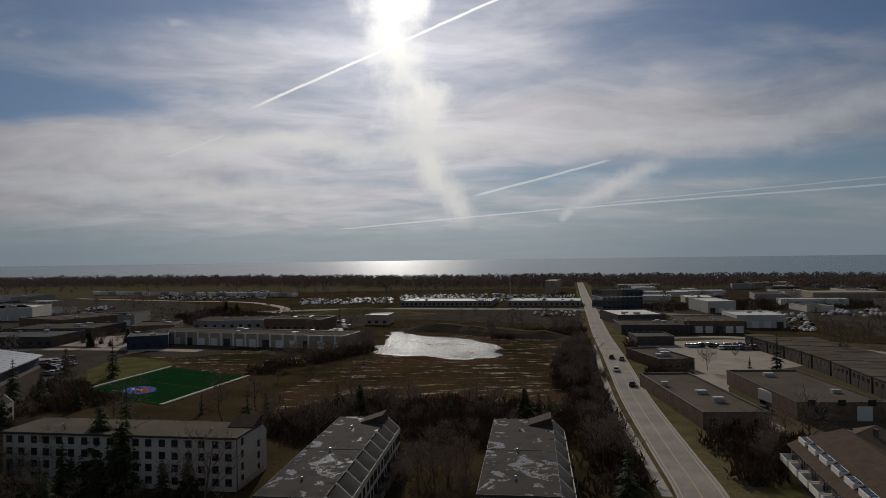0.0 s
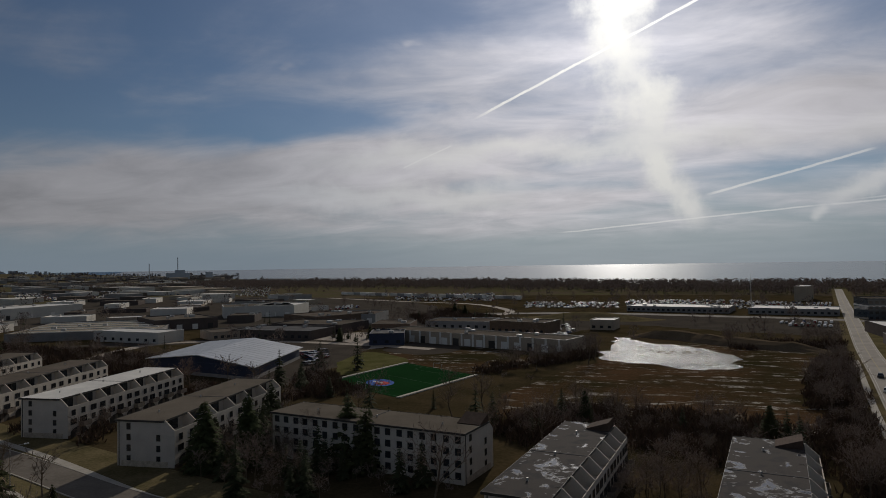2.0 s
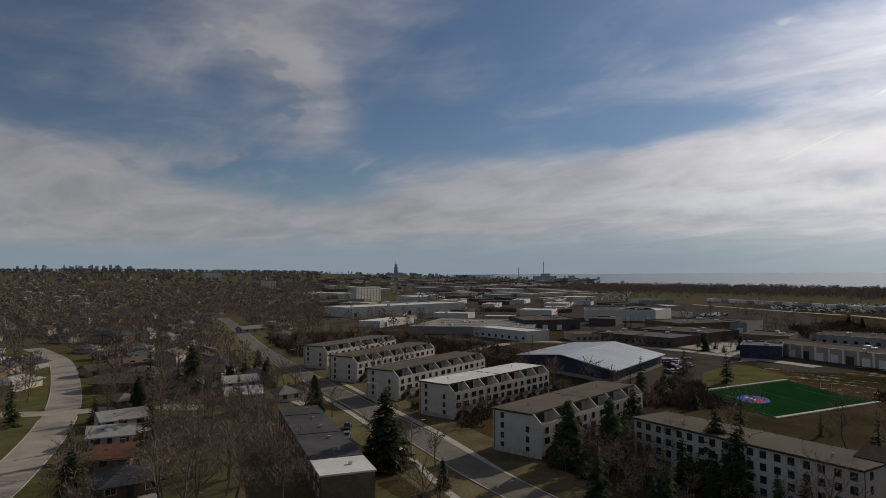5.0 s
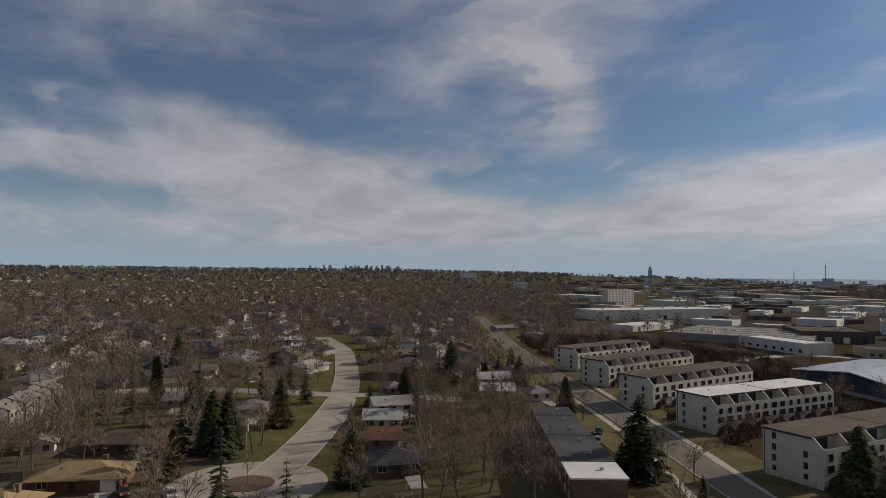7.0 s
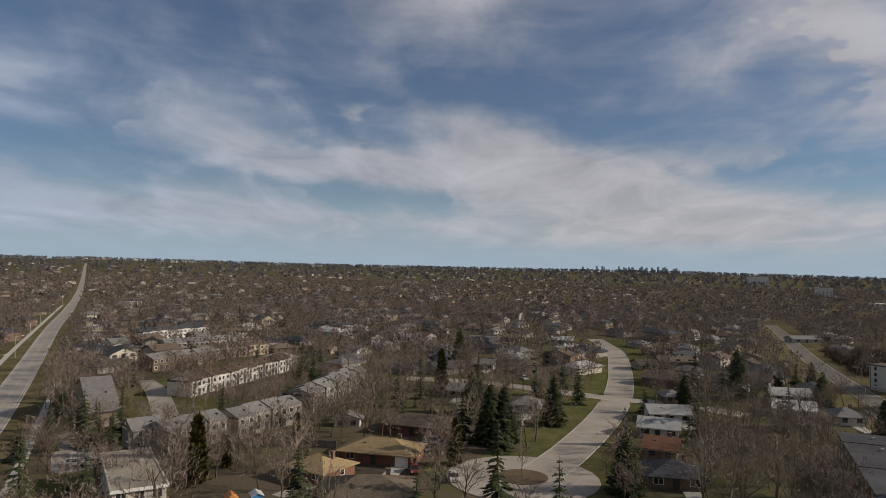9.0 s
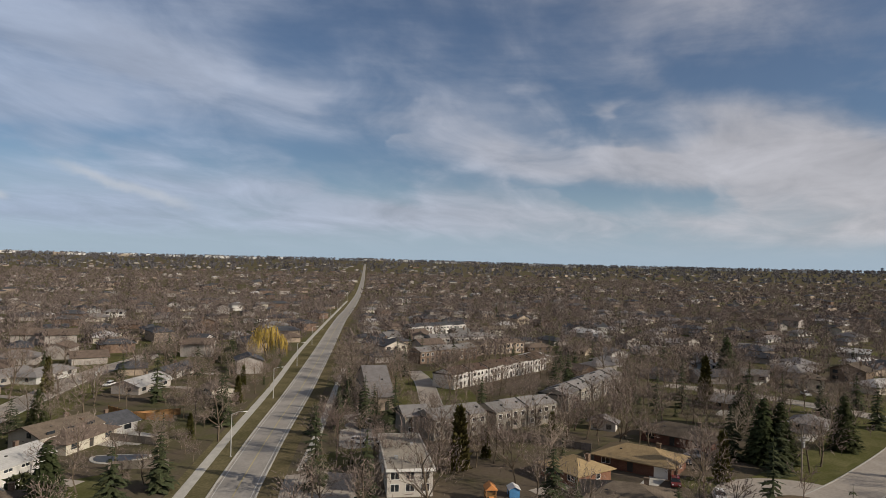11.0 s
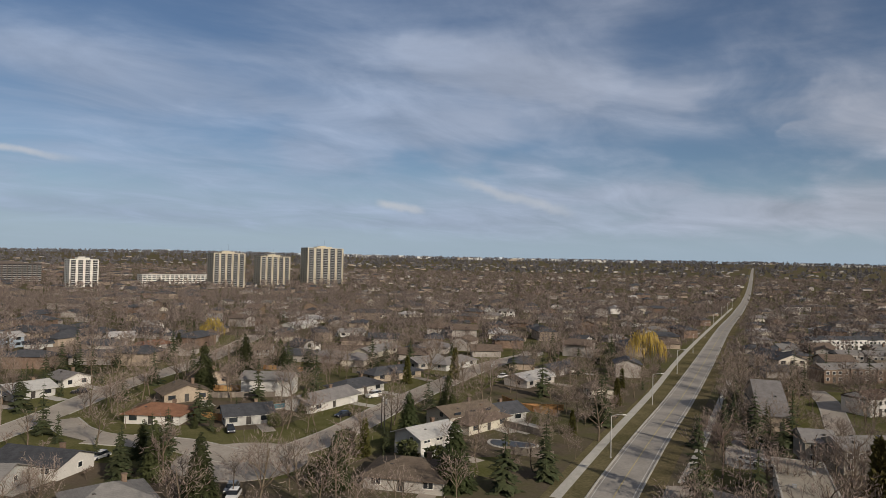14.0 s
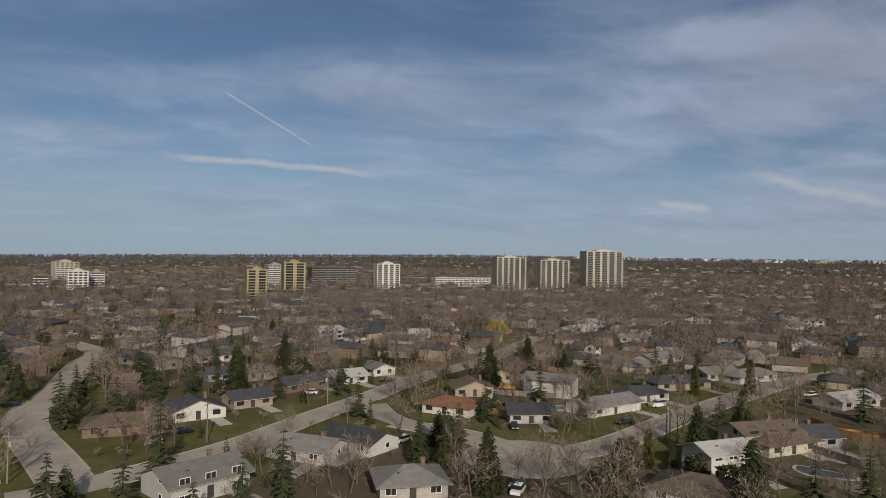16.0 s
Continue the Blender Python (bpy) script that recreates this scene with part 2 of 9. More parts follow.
def mat(name, col, rough=0.85, var=0.25, scale=0.6, fine=9.0, bump=0.15, rand=0.12, metal=0.0, col2=None, island=False, spec=None, mask=0.5, thin=0.0):
    """A procedural surface: two scales of noise, a little relief and a tint that differs from object to object."""
    spec = spec if spec is not None else 0.0 if rough > 0.92 else 0.06 if rough > 0.84 else 0.3
    col = tuple(v * k for v, k in zip(col, WARM_CAST))
    col2 = col2 and tuple(v * k for v, k in zip(col2, WARM_CAST))
    m = bpy.data.materials.new(name)
    m.use_nodes = True
    n = Nodes(m.node_tree)
    co = n.add("ShaderNodeTexCoord").outputs["Object"]
    if island:
        rnd = n.add("ShaderNodeNewGeometry").outputs["Random Per Island"]
    else:
        rnd = n.add("ShaderNodeObjectInfo").outputs["Random"]
    shift = n.vmath("ADD", co, n.add("ShaderNodeCombineXYZ", {0: n.math("MULTIPLY", rnd, 37.0), 1: n.math("MULTIPLY", rnd, 11.0), 2: 0.0}).outputs[0]).outputs[0]
    a, b = n.noise(shift, scale, 5.0, 0.6), n.noise(shift, scale * fine, 4.0, 0.6)
    f = n.math("ADD", n.math("MULTIPLY", a, 0.6), n.math("MULTIPLY", b, 0.4))
    f = n.smooth(f, mask - 0.22, mask + 0.22)
    c1 = tuple(v * (1 - var) for v in col)
    c2 = col2 or tuple(min(v * (1 + var), 0.95) for v in col)
    c = n.mix(f, (*c1, 1), (*c2, 1))
    value = n.math("ADD", 1.0 - rand, n.math("MULTIPLY", rnd, 2 * rand))
    c = n.add("ShaderNodeHueSaturation", {"Color": c, "Value": value, "Hue": n.math("ADD", 0.5 - rand * 0.06, n.math("MULTIPLY", n.math("FRACT", n.math("MULTIPLY", rnd, 7.3)), rand * 0.12))}).outputs[0]
    inp = {"Base Color": c, "Roughness": n.math("ADD", rough - 0.06, n.math("MULTIPLY", b, 0.12)), "Metallic": metal, "Specular IOR Level": spec}
    if bump:
        inp["Normal"] = n.add("ShaderNodeBump", {"Height": b, "Strength": bump, "Distance": 0.05}).outputs[0]
    bs = n.add("ShaderNodeBsdfPrincipled", inp)
    if thin:      # fine twigs and needles let light pass between them
        through_light = n.add("ShaderNodeBsdfTranslucent", {0: c})
        bs = n.add("ShaderNodeMixShader", {0: thin, 1: bs.outputs[0], 2: through_light.outputs[0]})
    n.add("ShaderNodeOutputMaterial", {0: bs.outputs[0]})
    return m


def courses_mat(name, col, rough=0.85, pitch=0.25, depth=0.5, var=0.2, rand=0.12, axis=2, mortar=0.6):
    """Siding, brick courses or shingle rows: level lines at a fixed pitch over a mottled colour."""
    m = mat(name, col, rough, var, 0.7, 8.0, 0.1, rand)
    n = Nodes(m.node_tree, False)
    bs = next(k for k in n.tree.nodes if k.type == "BSDF_PRINCIPLED")
    co = n.add("ShaderNodeTexCoord").outputs["Object"]
    h = n.add("ShaderNodeSeparateXYZ", {0: co}).outputs[axis]
    saw = n.math("FRACT", n.math("DIVIDE", h, pitch))
    line = n.smooth(saw, 0.0, 0.16)
    c = bs.inputs["Base Color"].links[0].from_socket
    dark = n.mix(1.0, c, (mortar, mortar, mortar, 1), "MULTIPLY")
    n.tree.links.new(n.mix(line, dark, c), bs.inputs["Base Color"])
    n.tree.links.new(n.add("ShaderNodeBump", {"Height": saw, "Strength": depth, "Distance": 0.03}).outputs[0], bs.inputs["Normal"])
    return m


M = {
    "asphalt": mat("asphalt", (0.31, 0.29, 0.265), 0.9, 0.22, 0.12, 14.0, 0.1, 0.0),
    "old_asphalt": mat("old_asphalt", (0.35, 0.315, 0.275), 0.9, 0.2, 0.15, 12.0, 0.1, 0.04),
    "dark_asphalt": mat("dark_asphalt", (0.085, 0.085, 0.085), 0.88, 0.25, 0.2, 12.0, 0.1, 0.05),
    # darker copy of the asphalt, shade of the sunward side in its colour
    "shaded_asphalt": mat("shaded_asphalt", (0.17, 0.155, 0.138), 0.9, 0.25, 0.15, 12.0, 0.1, 0.04),
    "concrete": mat("concrete", (0.42, 0.405, 0.37), 0.88, 0.15, 0.5, 9.0, 0.1, 0.05),
    "paint_white": mat("paint_white", (0.48, 0.47, 0.44), 0.7, 0.25, 1.5, 9.0, 0.0, 0.0),
    "paint_yellow": mat("paint_yellow", (0.42, 0.35, 0.18), 0.7, 0.25, 1.5, 9.0, 0.0, 0.0),
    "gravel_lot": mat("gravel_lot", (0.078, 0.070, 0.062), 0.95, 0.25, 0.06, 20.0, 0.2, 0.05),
    "lawn": mat("lawn", (0.116, 0.122, 0.046), 0.95, 0.3, 0.12, 16.0, 0.3, 0.08, col2=(0.165, 0.148, 0.078), mask=0.56),
    "verge": mat("verge", (0.115, 0.108, 0.052), 0.95, 0.3, 0.1, 16.0, 0.3, 0.08, col2=(0.20, 0.165, 0.10)),
    "turf": mat("turf", (0.012, 0.046, 0.016), 0.95, 0.15, 0.08, 20.0, 0.1, 0.0),
    "turf_line": mat("turf_line", (0.10, 0.15, 0.11), 0.95, 0.2, 0.5, 9.0, 0.0, 0.0),
    "bark": mat("bark", (0.135, 0.105, 0.082), 0.95, 0.3, 1.5, 6.0, 0.3, 0.25),
    "twig": mat("twig", (0.205, 0.166, 0.145), 0.95, 0.25, 0.35, 6.0, 0.0, 0.3, thin=0.05),
    "twig_pale": mat("twig_pale", (0.26, 0.22, 0.18), 0.95, 0.25, 0.35, 6.0, 0.0, 0.2),
    "wood_far": mat("wood_far", (0.172, 0.142, 0.130), 0.95, 0.40, 0.09, 4.0, 0.0, 0.22, island=True, thin=0.1),
    "wood_near": mat("wood_near", (0.222, 0.180, 0.158), 0.95, 0.40, 0.09, 4.0, 0.0, 0.25, island=True, thin=0.05),
    # grass with its backlit shade put into a darker base colour
    "backlit_turf": mat("backlit_turf", (0.046, 0.042, 0.021), 0.97, 0.3, 0.06, 18.0, 0.3, 0.0, col2=(0.090, 0.068, 0.041)),
    # haze over the farthest woods, put into their base colour
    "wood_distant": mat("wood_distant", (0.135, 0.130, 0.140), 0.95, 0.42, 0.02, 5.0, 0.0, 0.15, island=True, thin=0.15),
    "needle": mat("needle", (0.056, 0.066, 0.030), 0.9, 0.4, 0.6, 6.0, 0.0, 0.3, thin=0.25),
    "needle_far": mat("needle_far", (0.050, 0.058, 0.030), 0.9, 0.4, 0.1, 12.0, 0.0, 0.3, island=True),
    "cedar": mat("cedar", (0.075, 0.07, 0.025), 0.9, 0.4, 0.8, 6.0, 0.0, 0.25),
    "willow": mat("willow", (0.31, 0.23, 0.06), 0.9, 0.3, 0.8, 6.0, 0.0, 0.1),
    "hedge": mat("hedge", (0.07, 0.075, 0.035), 0.9, 0.4, 0.8, 6.0, 0.0, 0.25),
    "stucco_white": mat("stucco_white", (0.52, 0.49, 0.45), 0.9, 0.12, 0.35, 14.0, 0.15, 0.04),
    "siding_white": courses_mat("siding_white", (0.53, 0.52, 0.50), 0.6, 0.22, 0.5, 0.06, 0.05, 2, 0.8),
    "siding_cream": courses_mat("siding_cream", (0.44, 0.41, 0.35), 0.65, 0.22, 0.5, 0.08, 0.08, 2, 0.8),
    "siding_grey": courses_mat("siding_grey", (0.40, 0.40, 0.39), 0.65, 0.22, 0.5, 0.08, 0.1, 2, 0.75),
    "siding_blue": courses_mat("siding_blue", (0.30, 0.36, 0.43), 0.65, 0.22, 0.5, 0.08, 0.1, 2, 0.75),
    "siding_dun": courses_mat("siding_dun", (0.27, 0.25, 0.215), 0.7, 0.22, 0.5, 0.12, 0.12, 2, 0.75),
    "brick_red": courses_mat("brick_red", (0.19, 0.10, 0.072), 0.9, 0.3, 0.4, 0.3, 0.12),
    "brick_brown": courses_mat("brick_brown", (0.17, 0.125, 0.095), 0.9, 0.3, 0.4, 0.3, 0.12),
    "brick_tan": courses_mat("brick_tan", (0.34, 0.285, 0.225), 0.9, 0.3, 0.4, 0.2, 0.1),
    "brick_grey": courses_mat("brick_grey", (0.34, 0.32, 0.30), 0.9, 0.3, 0.4, 0.2, 0.1),
    "stone": mat("stone", (0.42, 0.38, 0.32), 0.9, 0.3, 1.2, 5.0, 0.4, 0.1),
    "shingle_grey": courses_mat("shingle_grey", (0.20, 0.192, 0.188), 0.92, 0.16, 0.4, 0.22, 0.15, 2, 0.75),
    "shingle_dark": courses_mat("shingle_dark", (0.07, 0.073, 0.082), 0.9, 0.16, 0.4, 0.25, 0.15, 2, 0.75),
    "shingle_brown": courses_mat("shingle_brown", (0.135, 0.108, 0.086), 0.92, 0.16, 0.4, 0.25, 0.15, 2, 0.75),
    "shingle_umber": courses_mat("shingle_umber", (0.085, 0.062, 0.048), 0.92, 0.16, 0.4, 0.25, 0.15, 2, 0.75),
    "shingle_red": courses_mat("shingle_red", (0.20, 0.105, 0.07), 0.92, 0.16, 0.4, 0.25, 0.12, 2, 0.75),
    "shingle_tan": courses_mat("shingle_tan", (0.33, 0.245, 0.14), 0.92, 0.16, 0.4, 0.2, 0.08, 2, 0.75),
    "shingle_pale": courses_mat("shingle_pale", (0.38, 0.375, 0.37), 0.9, 0.16, 0.4, 0.15, 0.1, 2, 0.8),
    "roof_gravel": mat("roof_gravel", (0.14, 0.125, 0.11), 0.95, 0.25, 0.12, 30.0, 0.3, 0.1),
    "roof_worn": mat("roof_worn", (0.30, 0.275, 0.23), 0.95, 0.22, 0.25, 14.0, 0.2, 0.05),
    "roof_dark": mat("roof_dark", (0.075, 0.075, 0.08), 0.85, 0.35, 0.15, 12.0, 0.15, 0.1),
    "roof_pale": mat("roof_pale", (0.62, 0.62, 0.61), 0.75, 0.15, 0.15, 14.0, 0.1, 0.06),
    "roof_metal": mat("roof_metal", (0.55, 0.57, 0.60), 0.42, 0.12, 0.08, 20.0, 0.05, 0.0, metal=0.6),
    "wall_navy": mat("wall_navy", (0.03, 0.04, 0.075), 0.6, 0.2, 0.3, 9.0, 0.05, 0.05),
    "wall_pale": mat("wall_pale", (0.55, 0.54, 0.51), 0.8, 0.12, 0.2, 12.0, 0.1, 0.1),
    "wall_tan": mat("wall_tan", (0.36, 0.31, 0.25), 0.85, 0.15, 0.2, 12.0, 0.1, 0.12),
    "wall_grey": mat("wall_grey", (0.27, 0.27, 0.27), 0.85, 0.15, 0.2, 12.0, 0.1, 0.15),
    "wall_dark": mat("wall_dark", (0.10, 0.085, 0.08), 0.85, 0.2, 0.2, 12.0, 0.1, 0.15),
    "concrete_tower": mat("concrete_tower", (0.44, 0.405, 0.33), 0.9, 0.12, 0.1, 20.0, 0.1, 0.06),
    "brick_yellow": mat("brick_yellow", (0.29, 0.245, 0.155), 0.9, 0.15, 0.1, 20.0, 0.1, 0.05),
    "trim_white": mat("trim_white", (0.72, 0.72, 0.70), 0.6, 0.08, 1.0, 9.0, 0.0, 0.03),
    "trim_dark": mat("trim_dark", (0.05, 0.045, 0.04), 0.6, 0.2, 1.0, 9.0, 0.0, 0.1),
    "glass": mat("glass", (0.025, 0.03, 0.036), 0.12, 0.3, 0.4, 6.0, 0.0, 0.3, spec=0.6),
    "glass_blue": mat("glass_blue", (0.05, 0.075, 0.10), 0.12, 0.3, 0.3, 6.0, 0.0, 0.2, spec=0.7),
    "timber": mat("timber", (0.33, 0.19, 0.085), 0.85, 0.3, 1.0, 9.0, 0.2, 0.2),
    "timber_grey": mat("timber_grey", (0.20, 0.175, 0.15), 0.9, 0.3, 1.0, 9.0, 0.2, 0.2),
    "galvanised": mat("galvanised", (0.45, 0.45, 0.45), 0.5, 0.15, 1.0, 9.0, 0.05, 0.05, metal=0.5),
    "car_white": mat("car_white", (0.72, 0.72, 0.72), 0.25, 0.04, 0.4, 9.0, 0.0, 0.05, spec=0.6),
    "car_black": mat("car_black", (0.02, 0.02, 0.024), 0.22, 0.1, 0.4, 9.0, 0.0, 0.1, spec=0.6),
    "car_grey": mat("car_grey", (0.22, 0.23, 0.24), 0.28, 0.1, 0.4, 9.0, 0.0, 0.3, metal=0.4, spec=0.6),
    "car_red": mat("car_red", (0.16, 0.02, 0.02), 0.25, 0.1, 0.4, 9.0, 0.0, 0.1, spec=0.6),
    "car_blue": mat("car_blue", (0.04, 0.07, 0.15), 0.25, 0.1, 0.4, 9.0, 0.0, 0.2, spec=0.6),
    "tyre": mat("tyre", (0.02, 0.02, 0.02), 0.9, 0.2, 2.0, 6.0, 0.0, 0.0),
    "pool": mat("pool", (0.08, 0.36, 0.42), 0.08, 0.1, 0.5, 6.0, 0.05, 0.0, spec=0.6),
    "pool_cover": mat("pool_cover", (0.05, 0.055, 0.06), 0.4, 0.3, 0.5, 6.0, 0.05, 0.0),
    "logo_blue": mat("logo_blue", (0.03, 0.10, 0.42), 0.9, 0.1, 0.3, 9.0, 0.0, 0.0),
    "logo_red": mat("logo_red", (0.45, 0.05, 0.05), 0.9, 0.1, 0.3, 9.0, 0.0, 0.0),
    "soil": mat("soil", (0.13, 0.10, 0.07), 0.95, 0.3, 0.1, 14.0, 0.3, 0.05),
    "brush": mat("brush", (0.085, 0.062, 0.047), 0.95, 0.35, 0.2, 9.0, 0.0, 0.2, island=True, thin=0.05),
    "hedge_dry": mat("hedge_dry", (0.13, 0.095, 0.065), 0.95, 0.3, 0.5, 8.0, 0.0, 0.2),
    # blue-grey of aerial haze painted into the colour of distant buildings
    "haze_blue": mat("haze_blue", (0.40, 0.46, 0.53), 0.9, 0.1, 0.01, 9.0, 0.0, 0.1, island=True),
    "orange": mat("orange", (0.55, 0.24, 0.08), 0.7, 0.15, 1.0, 6.0, 0.0, 0.1),
    "blue": mat("blue", (0.08, 0.25, 0.5), 0.6, 0.15, 1.0, 6.0, 0.0, 0.1),
}


def ground_mat():
    """Dry spring ground: thin grass, soil and last year's leaves in patches."""
    m = bpy.data.materials.new("ground")
    m.use_nodes = True
    n = Nodes(m.node_tree)
    co = n.add("ShaderNodeTexCoord").outputs["Object"]
    a, b, c = n.noise(co, 0.012, 5.0, 0.6, 0.4), n.noise(co, 0.09, 5.0, 0.6), n.noise(co, 1.4, 4.0, 0.65)
    grass = n.mix(c, (0.070, 0.070, 0.027, 1), (0.140, 0.124, 0.056, 1))
    dry = n.mix(c, (0.082, 0.061, 0.041, 1), (0.165, 0.128, 0.088, 1))
    k = n.smooth(n.math("ADD", n.math("MULTIPLY", a, 0.5), n.math("MULTIPLY", b, 0.5)), 0.42, 0.60)
    col = n.mix(k, dry, grass)
    bs = n.add("ShaderNodeBsdfPrincipled", {"Base Color": col, "Roughness": 1.0, "Specular IOR Level": 0.0,
                                            "Normal": n.add("ShaderNodeBump", {"Height": c, "Strength": 0.4, "Distance": 0.1}).outputs[0]})
    n.add("ShaderNodeOutputMaterial", {0: bs.outputs[0]})
    return m


def field_mat():
    """Flattened brown meadow with pale rows of old stalks and mown strips."""
    m = bpy.data.materials.new("dry_meadow")
    m.use_nodes = True
    n = Nodes(m.node_tree)
    co = n.add("ShaderNodeTexCoord").outputs["Object"]
    turn = n.add("ShaderNodeMapping", {"Vector": co, "Rotation": (0, 0, radians(-58)), "Scale": (0.05, 0.26, 1)}).outputs[0]
    a, b, c = n.noise(co, 0.015, 5.0, 0.6, 0.3), n.noise(turn, 1.0, 6.0, 0.65, 0.4), n.noise(co, 0.9, 5.0, 0.65)
    base = n.mix(n.smooth(a, 0.38, 0.62), (0.048, 0.041, 0.018, 1), (0.130, 0.074, 0.038, 1))
    base = n.mix(n.smooth(b, 0.45, 0.7), base, (0.105, 0.077, 0.043, 1))
    base = n.mix(n.smooth(c, 0.3, 0.75), n.mix(1.0, base, (0.6, 0.6, 0.6, 1), "MULTIPLY"), base)
    pale = n.math("MULTIPLY", n.smooth(b, 0.53, 0.59), n.smooth(n.noise(co, 0.22, 6.0, 0.75), 0.48, 0.56))
    col = n.mix(pale, base, (0.38, 0.34, 0.28, 1))
    bs = n.add("ShaderNodeBsdfPrincipled", {"Base Color": col, "Roughness": 1.0, "Specular IOR Level": 0.0,
                                            "Normal": n.add("ShaderNodeBump", {"Height": c, "Strength": 0.5, "Distance": 0.15}).outputs[0]})
    n.add("ShaderNodeOutputMaterial", {0: bs.outputs[0]})
    return m


def water_mat(name, rough, scale, strength, col=(0.02, 0.035, 0.045), spec=0.5):
    m = bpy.data.materials.new(name)
    m.use_nodes = True
    n = Nodes(m.node_tree)
    co = n.add("ShaderNodeTexCoord").outputs["Object"]
    h = n.math("ADD", n.noise(co, scale, 4.0, 0.6), n.math("MULTIPLY", n.noise(co, scale * 0.13, 3.0, 0.6), 0.8))
    bs = n.add("ShaderNodeBsdfPrincipled", {"Base Color": (*col, 1), "Roughness": rough, "IOR": 1.333, "Specular IOR Level": spec,
                                            "Normal": n.add("ShaderNodeBump", {"Height": h, "Strength": strength, "Distance": 0.4}).outputs[0]})
    n.add("ShaderNodeOutputMaterial", {0: bs.outputs[0]})
    return m


def pond_mat():
    """Shallow flood water over a field: rippled, with mud and stubble breaking the surface."""
    m = bpy.data.materials.new("pond_water")
    m.use_nodes = True
    n = Nodes(m.node_tree)
    co = n.add("ShaderNodeTexCoord").outputs["Object"]
    a, b, c = n.noise(co, 0.05, 5.0, 0.6, 0.5), n.noise(co, 0.35, 5.0, 0.65), n.noise(co, 1.6, 4.0, 0.7)
    mud = n.smooth(n.math("ADD", n.math("MULTIPLY", a, 0.55), n.math("MULTIPLY", b, 0.45)), 0.56, 0.62)
    col = n.mix(mud, (0.035, 0.034, 0.033, 1), n.mix(c, (0.06, 0.045, 0.025, 1), (0.14, 0.11, 0.07, 1)))
    h = n.math("ADD", c, n.math("MULTIPLY", b, 1.4))
    bs = n.add("ShaderNodeBsdfPrincipled", {"Base Color": col, "Roughness": n.math("ADD", 0.2, n.math("MULTIPLY", mud, 0.7)), "IOR": 1.333, "Specular IOR Level": n.math("SUBTRACT", 0.11, n.math("MULTIPLY", mud, 0.10)),
                                            "Normal": n.add("ShaderNodeBump", {"Height": h, "Strength": 0.75, "Distance": 0.5}).outputs[0]})
    n.add("ShaderNodeOutputMaterial", {0: bs.outputs[0]})
    return m


def wet_roof_mat():
    """Flat roof of gravelled felt with standing water and pale silt rims."""
    m = bpy.data.materials.new("wet_roof")
    m.use_nodes = True
    n = Nodes(m.node_tree)
    co = n.add("ShaderNodeTexCoord").outputs["Object"]
    a, b, c = n.noise(co, 0.17, 5.0, 0.6, 1.0), n.noise(co, 1.1, 5.0, 0.65, 0.6), n.noise(co, 5.0, 3.0, 0.6)
    h = n.math("ADD", a, n.math("MULTIPLY", b, 0.16))
    wet = n.smooth(h, 0.660, 0.668)
    rim = n.math("MULTIPLY", n.math("MULTIPLY", n.smooth(h, 0.625, 0.645), n.math("SUBTRACT", 1.0, wet)), n.smooth(b, 0.40, 0.55))
    base = n.mix(c, (0.050, 0.041, 0.034, 1), (0.095, 0.080, 0.068, 1))
    base = n.mix(n.smooth(n.noise(co, 0.3, 4.0, 0.6), 0.5, 0.65), base, (0.052, 0.046, 0.042, 1))
    col = n.mix(rim, base, (0.36, 0.345, 0.32, 1))
    col = n.mix(wet, col, (0.05, 0.052, 0.056, 1))
    bs = n.add("ShaderNodeBsdfPrincipled", {"Base Color": col, "Roughness": n.math("SUBTRACT", 0.9, n.math("MULTIPLY", wet, 0.78)), "Specular IOR Level": n.math("ADD", 0.05, n.math("MULTIPLY", wet, 0.17))})
    n.add("ShaderNodeOutputMaterial", {0: bs.outputs[0]})
    return m


M["ground"], M["meadow"], M["lake"], M["pond"], M["wet_roof"] = (
    ground_mat(), field_mat(), water_mat("lake_water", 0.18, 0.02, 0.10, (0.05, 0.085, 0.11), 0.12), pond_mat(), wet_roof_mat())

